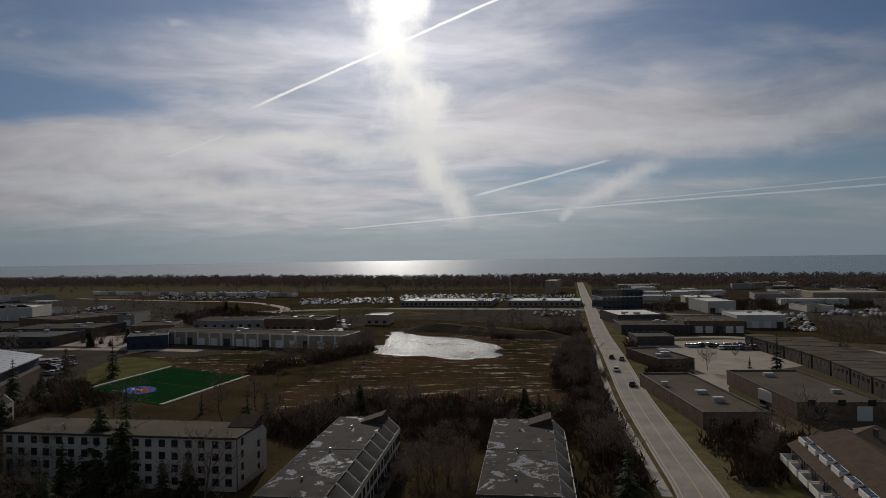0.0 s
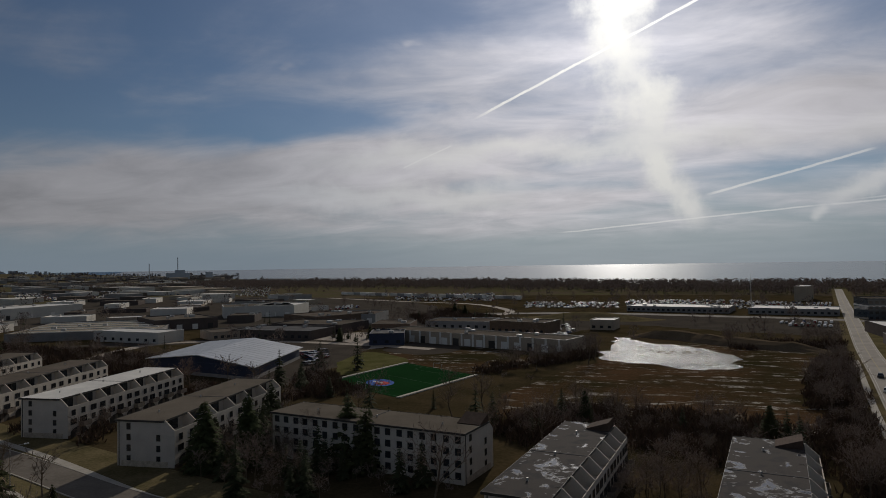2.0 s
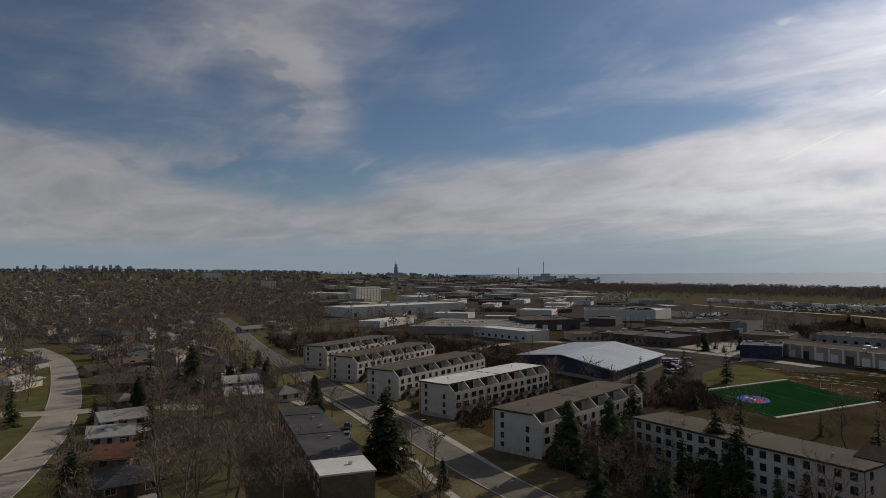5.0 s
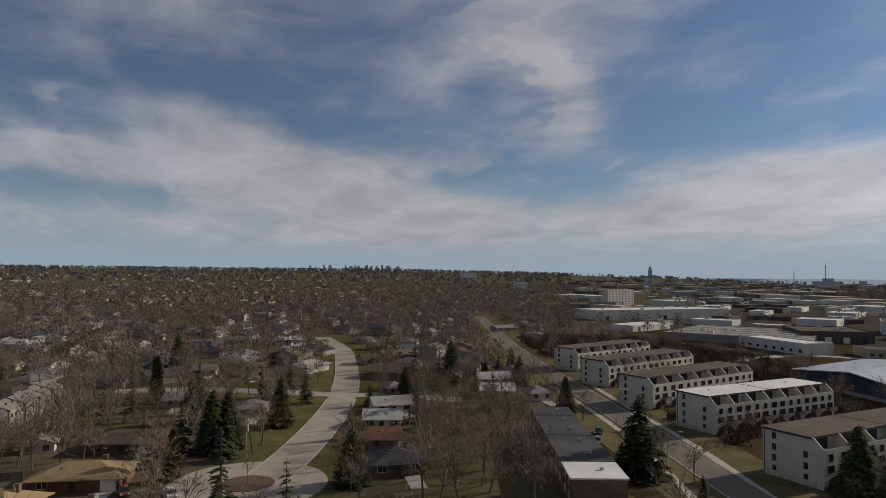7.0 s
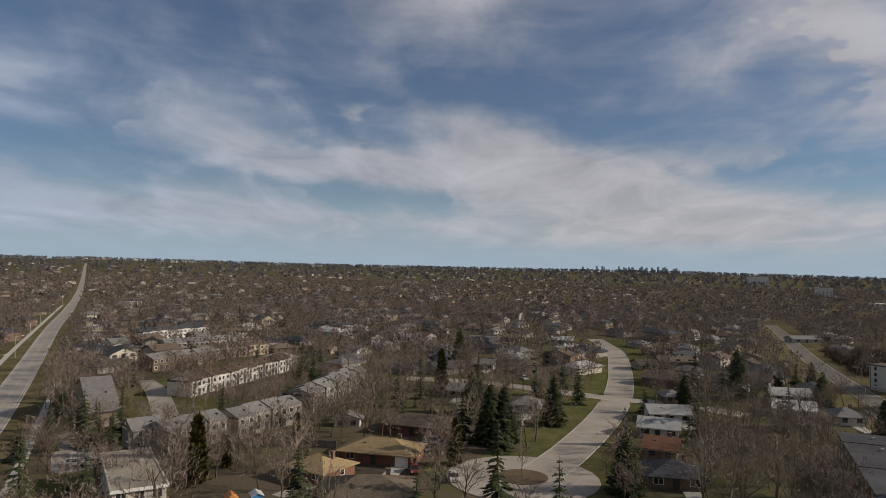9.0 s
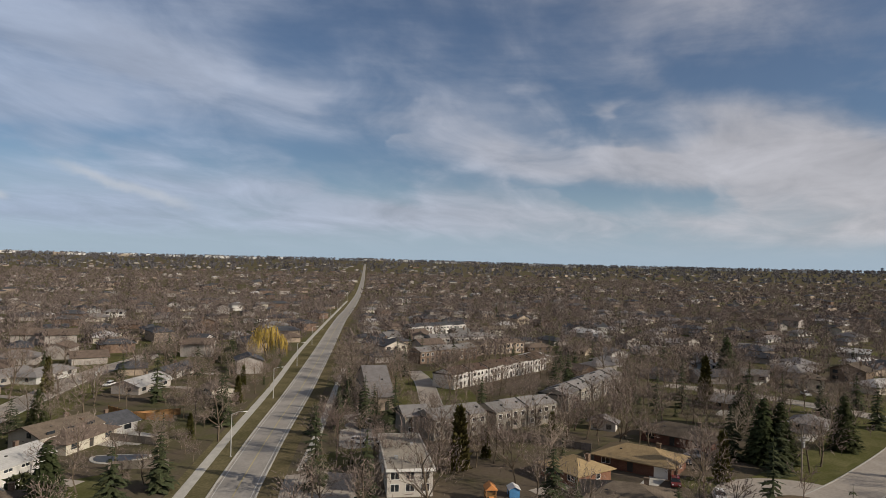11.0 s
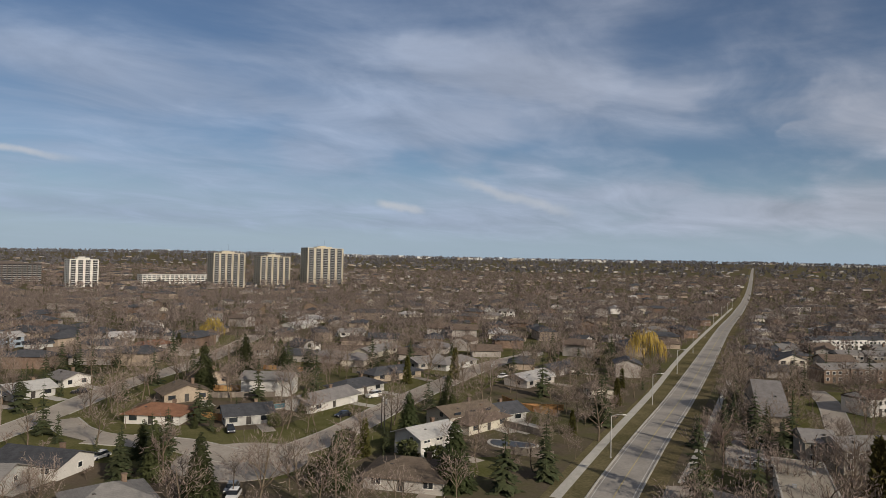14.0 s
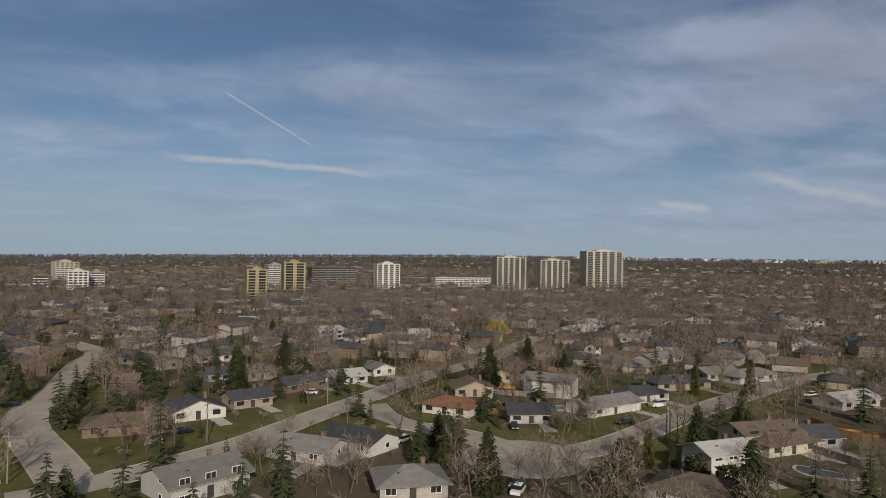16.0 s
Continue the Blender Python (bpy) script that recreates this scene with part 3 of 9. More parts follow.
# ---- building blocks ----
class Geo:
    """Collects faces, then becomes one mesh."""

    def __init__(self):
        self.v, self.f = [], []

    def poly(self, pts, flip=False):
        i = len(self.v)
        self.v.extend(tuple(p) for p in pts)
        idx = list(range(i, i + len(pts)))
        self.f.append(idx[::-1] if flip else idx)
        return self

    def solid(self, bottom, top):
        """A closed body between two rings of the same count."""
        i, k = len(self.v), len(bottom)
        self.v.extend(tuple(p) for p in (*bottom, *top))
        self.f.append(list(range(i + k - 1, i - 1, -1)))
        self.f.append(list(range(i + k, i + 2 * k)))
        for j in range(k):
            n = (j + 1) % k
            self.f.append([i + j, i + n, i + k + n, i + k + j])
        return self

    def box(self, x0, y0, z0, x1, y1, z1):
        ring = ((x0, y0), (x1, y0), (x1, y1), (x0, y1))
        return self.solid([(*p, z0) for p in ring], [(*p, z1) for p in ring])

    def slab(self, pts, z0, z1):
        return self.solid([(*p, z0) for p in pts], [(*p, z1) for p in pts])

    def tube(self, a, b, r0, r1, k=4, caps=True):
        a, b = Vector(a), Vector(b)
        d = (b - a).normalized()
        s = d.orthogonal().normalized()
        t = d.cross(s)
        rings = [[c + (s * math.cos(u) + t * math.sin(u)) * r for u in (2 * math.pi * j / k for j in range(k))] for c, r in ((a, r0), (b, r1))]
        self.solid(*rings)
        if not caps:
            del self.f[-k - 2:-k]
        return self

    def disc(self, x, y, z0, z1, rx, ry=None, k=20):
        ry = ry or rx
        return self.slab([(x + rx * math.cos(2 * math.pi * j / k), y + ry * math.sin(2 * math.pi * j / k)) for j in range(k)], z0, z1)

    def mesh(self, name, material):
        me = bpy.data.meshes.new(name)
        me.from_pydata(self.v, [], self.f)
        me.materials.append(M[material])
        me.update()
        return me


def part(name, geo, material, parent=None, label=""):
    ob = new(name, geo if isinstance(geo, bpy.types.Mesh) else geo.mesh(name, material))
    ob.parent = parent
    return tagged(ob, label)


def thing(name, label, category, group="", kind="", at=None):
    ob = new(name)
    ob.empty_display_size = 0.5
    if at is not None:
        ob.matrix_basis = at
    return tagged(ob, label, category, group, kind)


SHARED = {}


def shared(key, make, material):
    """One mesh for all pieces that look alike."""
    if (key, material) not in SHARED:
        SHARED[key, material] = make().mesh(str(key[0]), material)
    return SHARED[key, material]


def place(ob, x, y, z=0.0, rz=0.0):
    ob.matrix_basis = pose(x, y, z, 0, 0, rz)
    return ob


# land height: flat near by, rising far off on the land side
FAR_RISE = ((-60, 0.0), (44, 0.0), (54, 26.0), (62, 46.0), (75, 62.0), (105, 66.0), (121, 76.0), (140, 70.0), (168, 70.0), (180, 56.0), (192, 40.0), (204, 20.0), (230, 10.0), (300, 0.0))


def rise(az):
    az = (az + 60) % 360 - 60
    for (a0, h0), (a1, h1) in zip(FAR_RISE, FAR_RISE[1:]):
        if a0 <= az <= a1:
            k = (az - a0) / (a1 - a0)
            return h0 + (h1 - h0) * k
    return 0.0


def land(x, y):
    r = math.hypot(x, y)
    if r < 900:
        return 0.0
    k = min((r - 900) / 3700, 1.0)
    return rise(math.degrees(math.atan2(-x, y))) * k * k * (3 - 2 * k) 


def spline(pts, step=6.0):
    """A smooth line through plan points."""
    p = [Vector(q) for q in pts]
    p = [2 * p[0] - p[1], *p, 2 * p[-1] - p[-2]]
    out = []
    for a, b, c, d in zip(p, p[1:], p[2:], p[3:]):
        k = max(2, int((c - b).length / step))
        for j in range(k):
            t = j / k
            out.append(0.5 * (2 * b + (c - a) * t + (2 * a - 5 * b + 4 * c - d) * t * t + (3 * b - a - 3 * c + d) * t ** 3))
    return out + [p[-2]]


KEEP = []      # discs and strips where no scattered tree or house may stand


def strip(name, pts, width, z, material, label="", category="", offset=0.0, thick=0.0, keep=0.0, kind="structure", step=6.0, trim=0.0):
    """A road, kerb, path or painted line along a smooth plan line."""
    line = spline(pts, step)
    g = Geo()
    left, right = [], []
    for i, p in enumerate(line):
        d = (line[min(i + 1, len(line) - 1)] - line[max(i - 1, 0)]).normalized()
        s = Vector((-d.y, d.x))
        h = land(p.x, p.y) + z + (0.5 if p.length > 900 else 0.0)
        a, b = p + s * (offset + width / 2), p + s * (offset - width / 2)
        left.append((a.x, a.y, h))
        right.append((b.x, b.y, h))
        if keep:
            KEEP.append((p.x + s.x * offset, p.y + s.y * offset, keep))
    n = len(line)
    g.v = left + right
    g.f = [[i, n + i, n + i + 1, i + 1] for i in range(n - 1)]
    if thick:
        g.v += [(x, y, h - thick) for x, y, h in left + right]
        g.f += [[2 * n + i, i, i + 1, 2 * n + i + 1] for i in range(n - 1)] + [[n + i, 3 * n + i, 3 * n + i + 1, n + i + 1] for i in range(n - 1)]
    return tagged(part(name, g, material), label, category, "", kind)


def dashes(name, pts, width, z, material, label, category, on=3.0, off=6.0):
    line = spline(pts, 1.5)
    g, run = Geo(), 0.0
    for a, b in zip(line, line[1:]):
        if run % (on + off) < on:
            d = (b - a).normalized() * 0.5 * width
            s = Vector((-d.y, d.x))
            g.poly([(*(a + s), z), (*(a - s), z), (*(b - s), z), (*(b + s), z)])
        run += (b - a).length
    return tagged(part(name, g, material), label, category, "", "structure")


def sheet(name, pts, z, material, label, category, wobble=0.0, keep=False, kind="structure"):
    """A flat patch of ground with an uneven edge."""
    p = spline([*pts, pts[0]], 5.0)[:-1] if wobble else [Vector(q) for q in pts]
    if wobble:
        p = [q + Vector((noise.noise((q.x * 0.13, q.y * 0.13, 1)), noise.noise((q.x * 0.13, q.y * 0.13, 7)))) * wobble for q in p]
    g = Geo().poly([(q.x, q.y, z) for q in p])
    a = sum(u.x * w.y - w.x * u.y for u, w in zip(p, p[1:] + p[:1]))
    if a < 0:
        g.f = [g.f[0][::-1]]
    if keep:
        AREAS.append([(q.x, q.y) for q in p])
    return tagged(part(name, g, material), label, category, "", kind)


AREAS = []


def inside(x, y, poly):
    hit = False
    for (x0, y0), (x1, y1) in zip(poly, poly[1:] + poly[:1]):
        if (y0 > y) != (y1 > y) and x < (x1 - x0) * (y - y0) / (y1 - y0) + x0:
            hit = not hit
    return hit


CELLS = {}


def build_cells():
    CELLS.clear()
    for x, y, r in KEEP:
        k = int(r // 20) + 1
        for i in range(-k, k + 1):
            for j in range(-k, k + 1):
                CELLS.setdefault((int(x // 20) + i, int(y // 20) + j), []).append((x, y, r))


def is_free(x, y, extra=0.0):
    k = 0 if extra < 2 else int(extra // 20) + 1
    for i in range(-k, k + 1):
        for j in range(-k, k + 1):
            for a, b, r in CELLS.get((int(x // 20) + i, int(y // 20) + j), ()):
                if (x - a) ** 2 + (y - b) ** 2 < (r + extra) ** 2:
                    return False
    return not any(inside(x, y, p) for p in AREAS)


def keep_rect(x, y, w, d, rz, pad=1.5):
    c, s = math.cos(radians(rz)), math.sin(radians(rz))
    step = max(min(w, d) / 2, 3.0)
    nx, ny = max(1, round(w / step)), max(1, round(d / step))
    for i in range(nx):
        for j in range(ny):
            u, v = (i + 0.5) / nx * w - w / 2, (j + 0.5) / ny * d - d / 2
            KEEP.append((x + u * c - v * s, y + u * s + v * c, 0.72 * max(w / nx, d / ny) + pad))

# ---- kinds of things ----
def window_piece(w, h, parent, x, y, z, face, frame="trim_white", pane="glass", name="window", far=False):
    """A framed window that stands on a wall; face is the wall's outward turn about z (0: towards -y)."""
    def frame_geo():
        g, b = Geo(), 0.09
        g.box(-w / 2, -0.06, 0, w / 2, 0.05, b).box(-w / 2, -0.06, h - b, w / 2, 0.05, h)
        g.box(-w / 2, -0.06, b, -w / 2 + b, 0.05, h - b).box(w / 2 - b, -0.06, b, w / 2, 0.05, h - b)
        if w > 1.3:
            g.box(-0.04, -0.055, b, 0.04, 0.05, h - b)
        return g
    if far:
        one = part(name, shared(("far_window", round(w, 2), round(h, 2)), lambda: Geo().box(-w / 2, -0.06, 0, w / 2, 0.05, h), pane), pane, parent)
        one.matrix_basis = pose(x, y, z, 0, 0, face)
        return one
    f = part(name, shared(("window", round(w, 2), round(h, 2)), frame_geo, frame), frame, parent)
    f.matrix_basis = pose(x, y, z, 0, 0, face)
    p = part("pane", shared(("pane", round(w, 2), round(h, 2)), lambda: Geo().box(-w / 2 + 0.08, -0.02, 0.08, w / 2 - 0.08, 0.03, h - 0.08), pane), pane, f)
    return f


def door_piece(w, h, parent, x, y, z, face, material="trim_dark", name="door"):
    d = part(name, shared((name, w, h), lambda: Geo().box(-w / 2, -0.07, 0, w / 2, 0.04, h).box(-w / 2 - 0.08, -0.04, 0, -w / 2, 0.04, h + 0.08)
                          .box(w / 2, -0.04, 0, w / 2 + 0.08, 0.04, h + 0.08).box(-w / 2, -0.04, h, w / 2, 0.04, h + 0.08), material), material, parent)
    d.matrix_basis = pose(x, y, z, 0, 0, face)
    return d


def roof_geo(w, d, h, pitch, kind, over=0.75, th=0.18):
    """Gable (ridge along x), cross gable (ridge along y) or hip, with eaves and thickness."""
    g = Geo()
    if kind == "gable_y":
        s = roof_geo(d, w, h, pitch, "gable", over, th)
        s.v = [(-y, x, z) for x, y, z in s.v]
        return s
    W, D = w / 2 + over, d / 2 + over
    lift = D * pitch
    z0 = h - over * pitch
    if kind == "gable":
        for sgn in (-1, 1):
            lo = [(-W, sgn * D, z0), (W, sgn * D, z0), (W, 0, z0 + lift), (-W, 0, z0 + lift)]
            if sgn > 0:
                lo = [lo[1], lo[0], lo[3], lo[2]]
            g.solid(lo, [(x, y, z + th) for x, y, z in lo])
    else:
        R = max(W - D, 0.3)
        ring = [(-W, -D), (W, -D), (W, D), (-W, D)]
        base, eave = [(*p, z0) for p in ring], [(*p, z0 + th) for p in ring]
        i = len(g.v)
        g.v.extend([*base, *eave, (-R, 0, z0 + th + lift), (R, 0, z0 + th + lift)])
        g.f += [[3, 2, 1, 0], [0, 1, 5, 4], [1, 2, 6, 5], [2, 3, 7, 6], [3, 0, 4, 7], [4, 5, 9, 8], [6, 7, 8, 9], [5, 6, 9], [7, 4, 8]]
    return g


def wall_geo(w, d, h, pitch, kind):
    """Walls of a house with their gable ends, closed below by the ground."""
    W, D = w / 2, d / 2
    g = Geo()
    ring = [(-W, -D), (W, -D), (W, D), (-W, D)]
    g.solid([(*p, -0.3) for p in ring], [(*p, h) for p in ring])
    if kind == "gable":
        for x in (-W, W - 0.2):
            g.solid([(x, -D, h), (x, D, h), (x, 0, h + D * pitch)][::-1], [(x + 0.2, -D, h), (x + 0.2, D, h), (x + 0.2, 0, h + D * pitch)][::-1])
    elif kind == "gable_y":
        for y in (-D, D - 0.2):
            g.solid([(-W, y, h), (W, y, h), (0, y, h + W * pitch)], [(-W, y + 0.2, h), (W, y + 0.2, h), (0, y + 0.2, h + W * pitch)])
    return g


DRIVES = []


def house(x, y, rz, w, d, storeys, kind, wall, roof, label, chimney="brick_brown", garage=0, wing=None, detail=2, pitch=0.36, frame="trim_white", lower=None, group="houses of the neighbourhood", z=None):
    """A family house. Its front looks along local -y. wing: (x, y, w, d, kind) of a lower annexe with its own roof."""
    t = thing("house", label, "house", group, at=pose(x, y, land(x, y) if z is None else z, 0, 0, rz))
    h = 2.3 * storeys + 0.25
    KEEP_MARGIN = 1.2
    keep_rect(x, y, w, d, rz, KEEP_MARGIN)
    r = math.hypot(x, y)
    if detail > 1 and r < 270:      # open front gardens
        for q in (d / 2 + 4, d / 2 + 9):
            KEEP.append((x * (1 - q / r), y * (1 - q / r), 4.6))
    part("wall", wall_geo(w, d, h, pitch, kind), wall, t)
    if lower:
        part("lower_wall", Geo().box(-w / 2 - 0.05, -d / 2 - 0.05, -0.3, w / 2 + 0.05, d / 2 + 0.05, 1.1), lower, t)
    part("roof", roof_geo(w, d, h, pitch, kind), roof, t)
    top = h + (w if kind == "gable_y" else d) / 2 * pitch
    if detail and storeys > 0.7:
        if chimney:
            cx, cy = 0.22 * w, 0.12 * d
            part("chimney", Geo().box(cx - 0.4, cy - 0.3, h - 0.2, cx + 0.4, cy + 0.3, top + 0.7).box(cx - 0.48, cy - 0.38, top + 0.7, cx + 0.48, cy + 0.38, top + 0.85), chimney, t)
        if kind == "gable":
            part("gutter", Geo().box(-w / 2 - 0.5, -d / 2 - 0.68, h - 0.36, w / 2 + 0.5, -d / 2 - 0.55, h - 0.22), "trim_white", t)
        if detail > 1:
            v = part("roof_vent", Geo().box(-0.25, -0.2, 0, 0.25, 0.2, 0.35), "trim_dark", t)
            v.matrix_basis = pose(-0.2 * w, -0.22 * d if kind != "gable_y" else 0.1 * d, top - 0.25 * d * pitch if kind != "gable_y" else top - 0.1)
        g0 = garage
        for s in range(math.ceil(storeys)):
            zz = 0.9 + 2.3 * s - (0.5 if storeys % 1 and s == 0 else 0)
            spots = [-0.34, -0.02, 0.32] if w > 9 else [-0.25, 0.25]
            for k in spots:
                if s == 0 and g0 and k > 0.1:
                    continue
                if s == 0 and k == -0.02:
                    door_piece(1.0, 2.05, t, k * w, -d / 2, 0.15, 0)
                    continue
                window_piece(1.9 if w > 9 else 1.3, 1.25, t, k * w, -d / 2, zz, 0, frame, far=detail < 2 or r > 150)
            if detail > 1:
                window_piece(1.2, 1.1, t, -w / 2, -0.15 * d, zz, -90, frame, far=r > 150)
                window_piece(1.2, 1.1, t, w / 2, 0.1 * d, zz, 90, frame, far=r > 150)
        if g0:
            door_piece(2.6 * g0, 2.2, t, w / 2 - 0.3 - 1.3 * g0 - 0.4, -d / 2, 0.05, 0, "trim_white", "garage_door")
    if detail > 1 and r < 300 and storeys >= 1:
        c, q = math.cos(radians(rz)), math.sin(radians(rz))
        dx, dy = (w / 2 - 2.6), -d / 2 - 4.2
        cx, cy = x + dx * c - dy * q, y + dx * q + dy * c
        if math.hypot(cx, cy) < r + 3:
            k = len(DRIVES)
            DRIVES.append(k)
            lane = part("driveway", Geo().box(-1.6, -4.2, -0.1, 1.6, 4.2, 0.055 + 0.0004 * (k % 20)), "concrete" if k % 3 else "old_asphalt")
            lane.matrix_basis = pose(cx, cy, 0, 0, 0, rz)
            tagged(lane, "pale paved driveway before a house", "driveway", "", "structure")
    if wing:
        wx, wy, ww, wd, wk = wing
        hw = min(h, 2.9)
        a = part("annexe", Geo().box(-ww / 2, -wd / 2, -0.3, ww / 2, wd / 2, hw) if wk == "flat" else wall_geo(ww, wd, hw, pitch, wk), wall, t)
        a.matrix_basis = pose(wx, wy, 0)
        part("annexe_roof", Geo().box(-ww / 2 - 0.4, -wd / 2 - 0.4, hw, ww / 2 + 0.4, wd / 2 + 0.4, hw + 0.22) if wk == "flat" else roof_geo(ww, wd, hw, pitch, wk), roof, a)
        window_piece(1.6, 1.2, a, 0, -wd / 2, 0.95, 0, frame)
        c, s = math.cos(radians(rz)), math.sin(radians(rz))
        keep_rect(x + wx * c - wy * s, y + wx * s + wy * c, ww, wd, rz, 0.8)
    return t


def hall(x, y, rz, w, d, h, wall, roof, label, name="warehouse", category="building", doors=0, windows=0, parapet=0.5, units=0, band="", group="", stripes=0, z=None, rows=1, pilasters=0, kinds="glass"):
    """A flat-roofed building: walls, a sunk roof behind a parapet, doors, windows and roof units."""
    t = thing(name, label, category, group, at=pose(x, y, land(x, y) if z is None else z, 0, 0, rz))
    keep_rect(x, y, w, d, rz, 2.0)
    W, D, p = w / 2, d / 2, 0.35
    g = Geo().box(-W, -D, -0.5, W, D, h - parapet)
    g.box(-W, -D, h - parapet, W, -D + p, h).box(-W, D - p, h - parapet, W, D, h).box(-W, -D + p, h - parapet, -W + p, D - p, h).box(W - p, -D + p, h - parapet, W, D - p, h)
    part("wall", g, wall, t)
    part("roof", Geo().box(-W + p, -D + p, h - parapet + 0.005, W - p, D - p, h - parapet + 0.08), roof, t)
    part("coping", Geo().box(-W - 0.06, -D - 0.06, h, W + 0.06, -D + p, h + 0.08).box(-W - 0.06, D - p, h, W + 0.06, D + 0.06, h + 0.08)
         .box(-W - 0.06, -D + p, h, -W + p, D - p, h + 0.08).box(W - p, -D + p, h, W + 0.06, D - p, h + 0.08), "trim_dark" if wall != "wall_pale" else "trim_white", t)
    if band:
        part("band", Geo().box(-W - 0.04, -D - 0.04, h * 0.62, W + 0.04, D + 0.04, h * 0.62 + 0.9), band, t)
    for s in range(stripes):
        yy = -D + (s + 0.5) * d / stripes
        part("skylight", Geo().box(-W * 0.9, yy - 0.6, h - parapet + 0.08, W * 0.9, yy + 0.6, h - parapet + 0.5), "roof_pale", t)
    for k in range(pilasters):
        xx = -W + (k + 0.5) * w / pilasters
        part("pilaster", shared(("pilaster", h), lambda: Geo().box(-0.45, -0.25, 0, 0.45, 0.1, h), "trim_white"), "trim_white", t).matrix_basis = pose(xx, -D, 0)
    for k in range(doors):
        door_piece(3.4, 3.4, t, -W + (k + 0.5) * w / doors, -D, 0.0, 0, "trim_white" if k % 3 else "trim_dark", "loading_door")
    for r in range(rows if windows else 0):
        for k in range(windows):
            window_piece(min(1.9, 0.62 * w / windows), 1.5, t, -W + (k + 0.5) * w / windows, -D, 1.1 + r * 3.3 + (0 if not doors else h * 0.55), 0, "trim_dark", kinds, far=math.hypot(x, y) > 230)
    rnd = random.Random(int(x * 7 + y * 13))
    for k in range(units):
        s = rnd.uniform(0.8, 1.8)
        part("roof_unit", Geo().box(-s, -s * 0.7, 0, s, s * 0.7, rnd.uniform(0.8, 1.6)), "galvanised", t).matrix_basis = pose(rnd.uniform(-0.8, 0.8) * W, rnd.uniform(-0.7, 0.7) * D, h - parapet + 0.08)
    return t


def slab_tower(x, y, rz, w, d, floors, wall, label, bays=6, floor_h=2.85, side_bays=3, balcony="trim_white", z=None, crown=True, name="apartment_tower", fins=True, every=1):
    """A high block: floors of windows between fins, balconies, a roof house with masts."""
    t = thing(name, label, "building", "tall buildings beyond the woods", at=pose(x, y, land(x, y) if z is None else z, 0, 0, rz))
    keep_rect(x, y, w, d, rz, 3)
    W, D, h = w / 2, d / 2, floors * floor_h
    part("wall", Geo().box(-W, -D, -1, W, D, h).box(-W - 0.1, -D - 0.1, h, W + 0.1, D + 0.1, h + 0.9), wall, t)
    bw = w / bays
    for k in range(bays):
        xx = -W + (k + 0.5) * bw
        for yy, face in ((-D, 0), (D, 180)):
            # one column of dark glazing cut by floor slabs, standing on the wall
            col = part("window_bay", shared(("bay", round(bw, 2), floors, floor_h), lambda: Geo().box(-bw * 0.33, -0.12, 1.0, bw * 0.33, 0.05, h - 0.3), "glass"), "glass", t)
            col.matrix_basis = pose(xx, yy, 0, 0, 0, face)
            if k % every == 0:
                def slabs():
                    g = Geo()
                    for f in range(1, floors):
                        g.box(-bw * 0.36, -1.1 if balcony else -0.2, f * floor_h - 0.12, bw * 0.36, 0.05, f * floor_h + (0.85 if balcony else 0.6))
                    return g
                b = part("balcony", shared(("slabs", round(bw, 2), floors, floor_h), slabs, balcony or wall), balcony or wall, col)
                tagged(b, kind="stuff")
            if fins:
                f = part("fin", shared(("fin", floors, floor_h), lambda: Geo().box(-0.35, -1.3, 0, 0.35, 0.05, h + 0.6), wall), wall, t)
                f.matrix_basis = pose(xx + bw / 2, yy, 0, 0, 0, face)
    for k in range(side_bays):
        yy = -D + (k + 0.5) * d / side_bays
        for xx, face in ((-W, -90), (W, 90)):
            def side():
                g = Geo()
                for f in range(floors):
                    g.box(-0.9, -0.08, f * floor_h + 0.9, 0.9, 0.04, f * floor_h + 2.2)
                return g
            part("window_column", shared(("side", floors, floor_h), side, "glass"), "glass", t).matrix_basis = pose(xx, yy, 0, 0, 0, face)
            tagged(t.children[-1], kind="stuff")
    if crown:
        part("roof_house", Geo().box(-W * 0.4, -D * 0.5, h + 0.9, W * 0.45, D * 0.5, h + 3.0).box(-W * 0.2, -D * 0.3, h + 3.0, W * 0.15, D * 0.3, h + 4.2), wall, t)
        part("mast", Geo().tube((W * 0.1, 0, h + 4.1), (W * 0.1, 0, h + 13), 0.25, 0.1).tube((-W * 0.3, 0, h + 2.9), (-W * 0.3, 0, h + 8), 0.15, 0.06), "trim_dark", t)
    return t


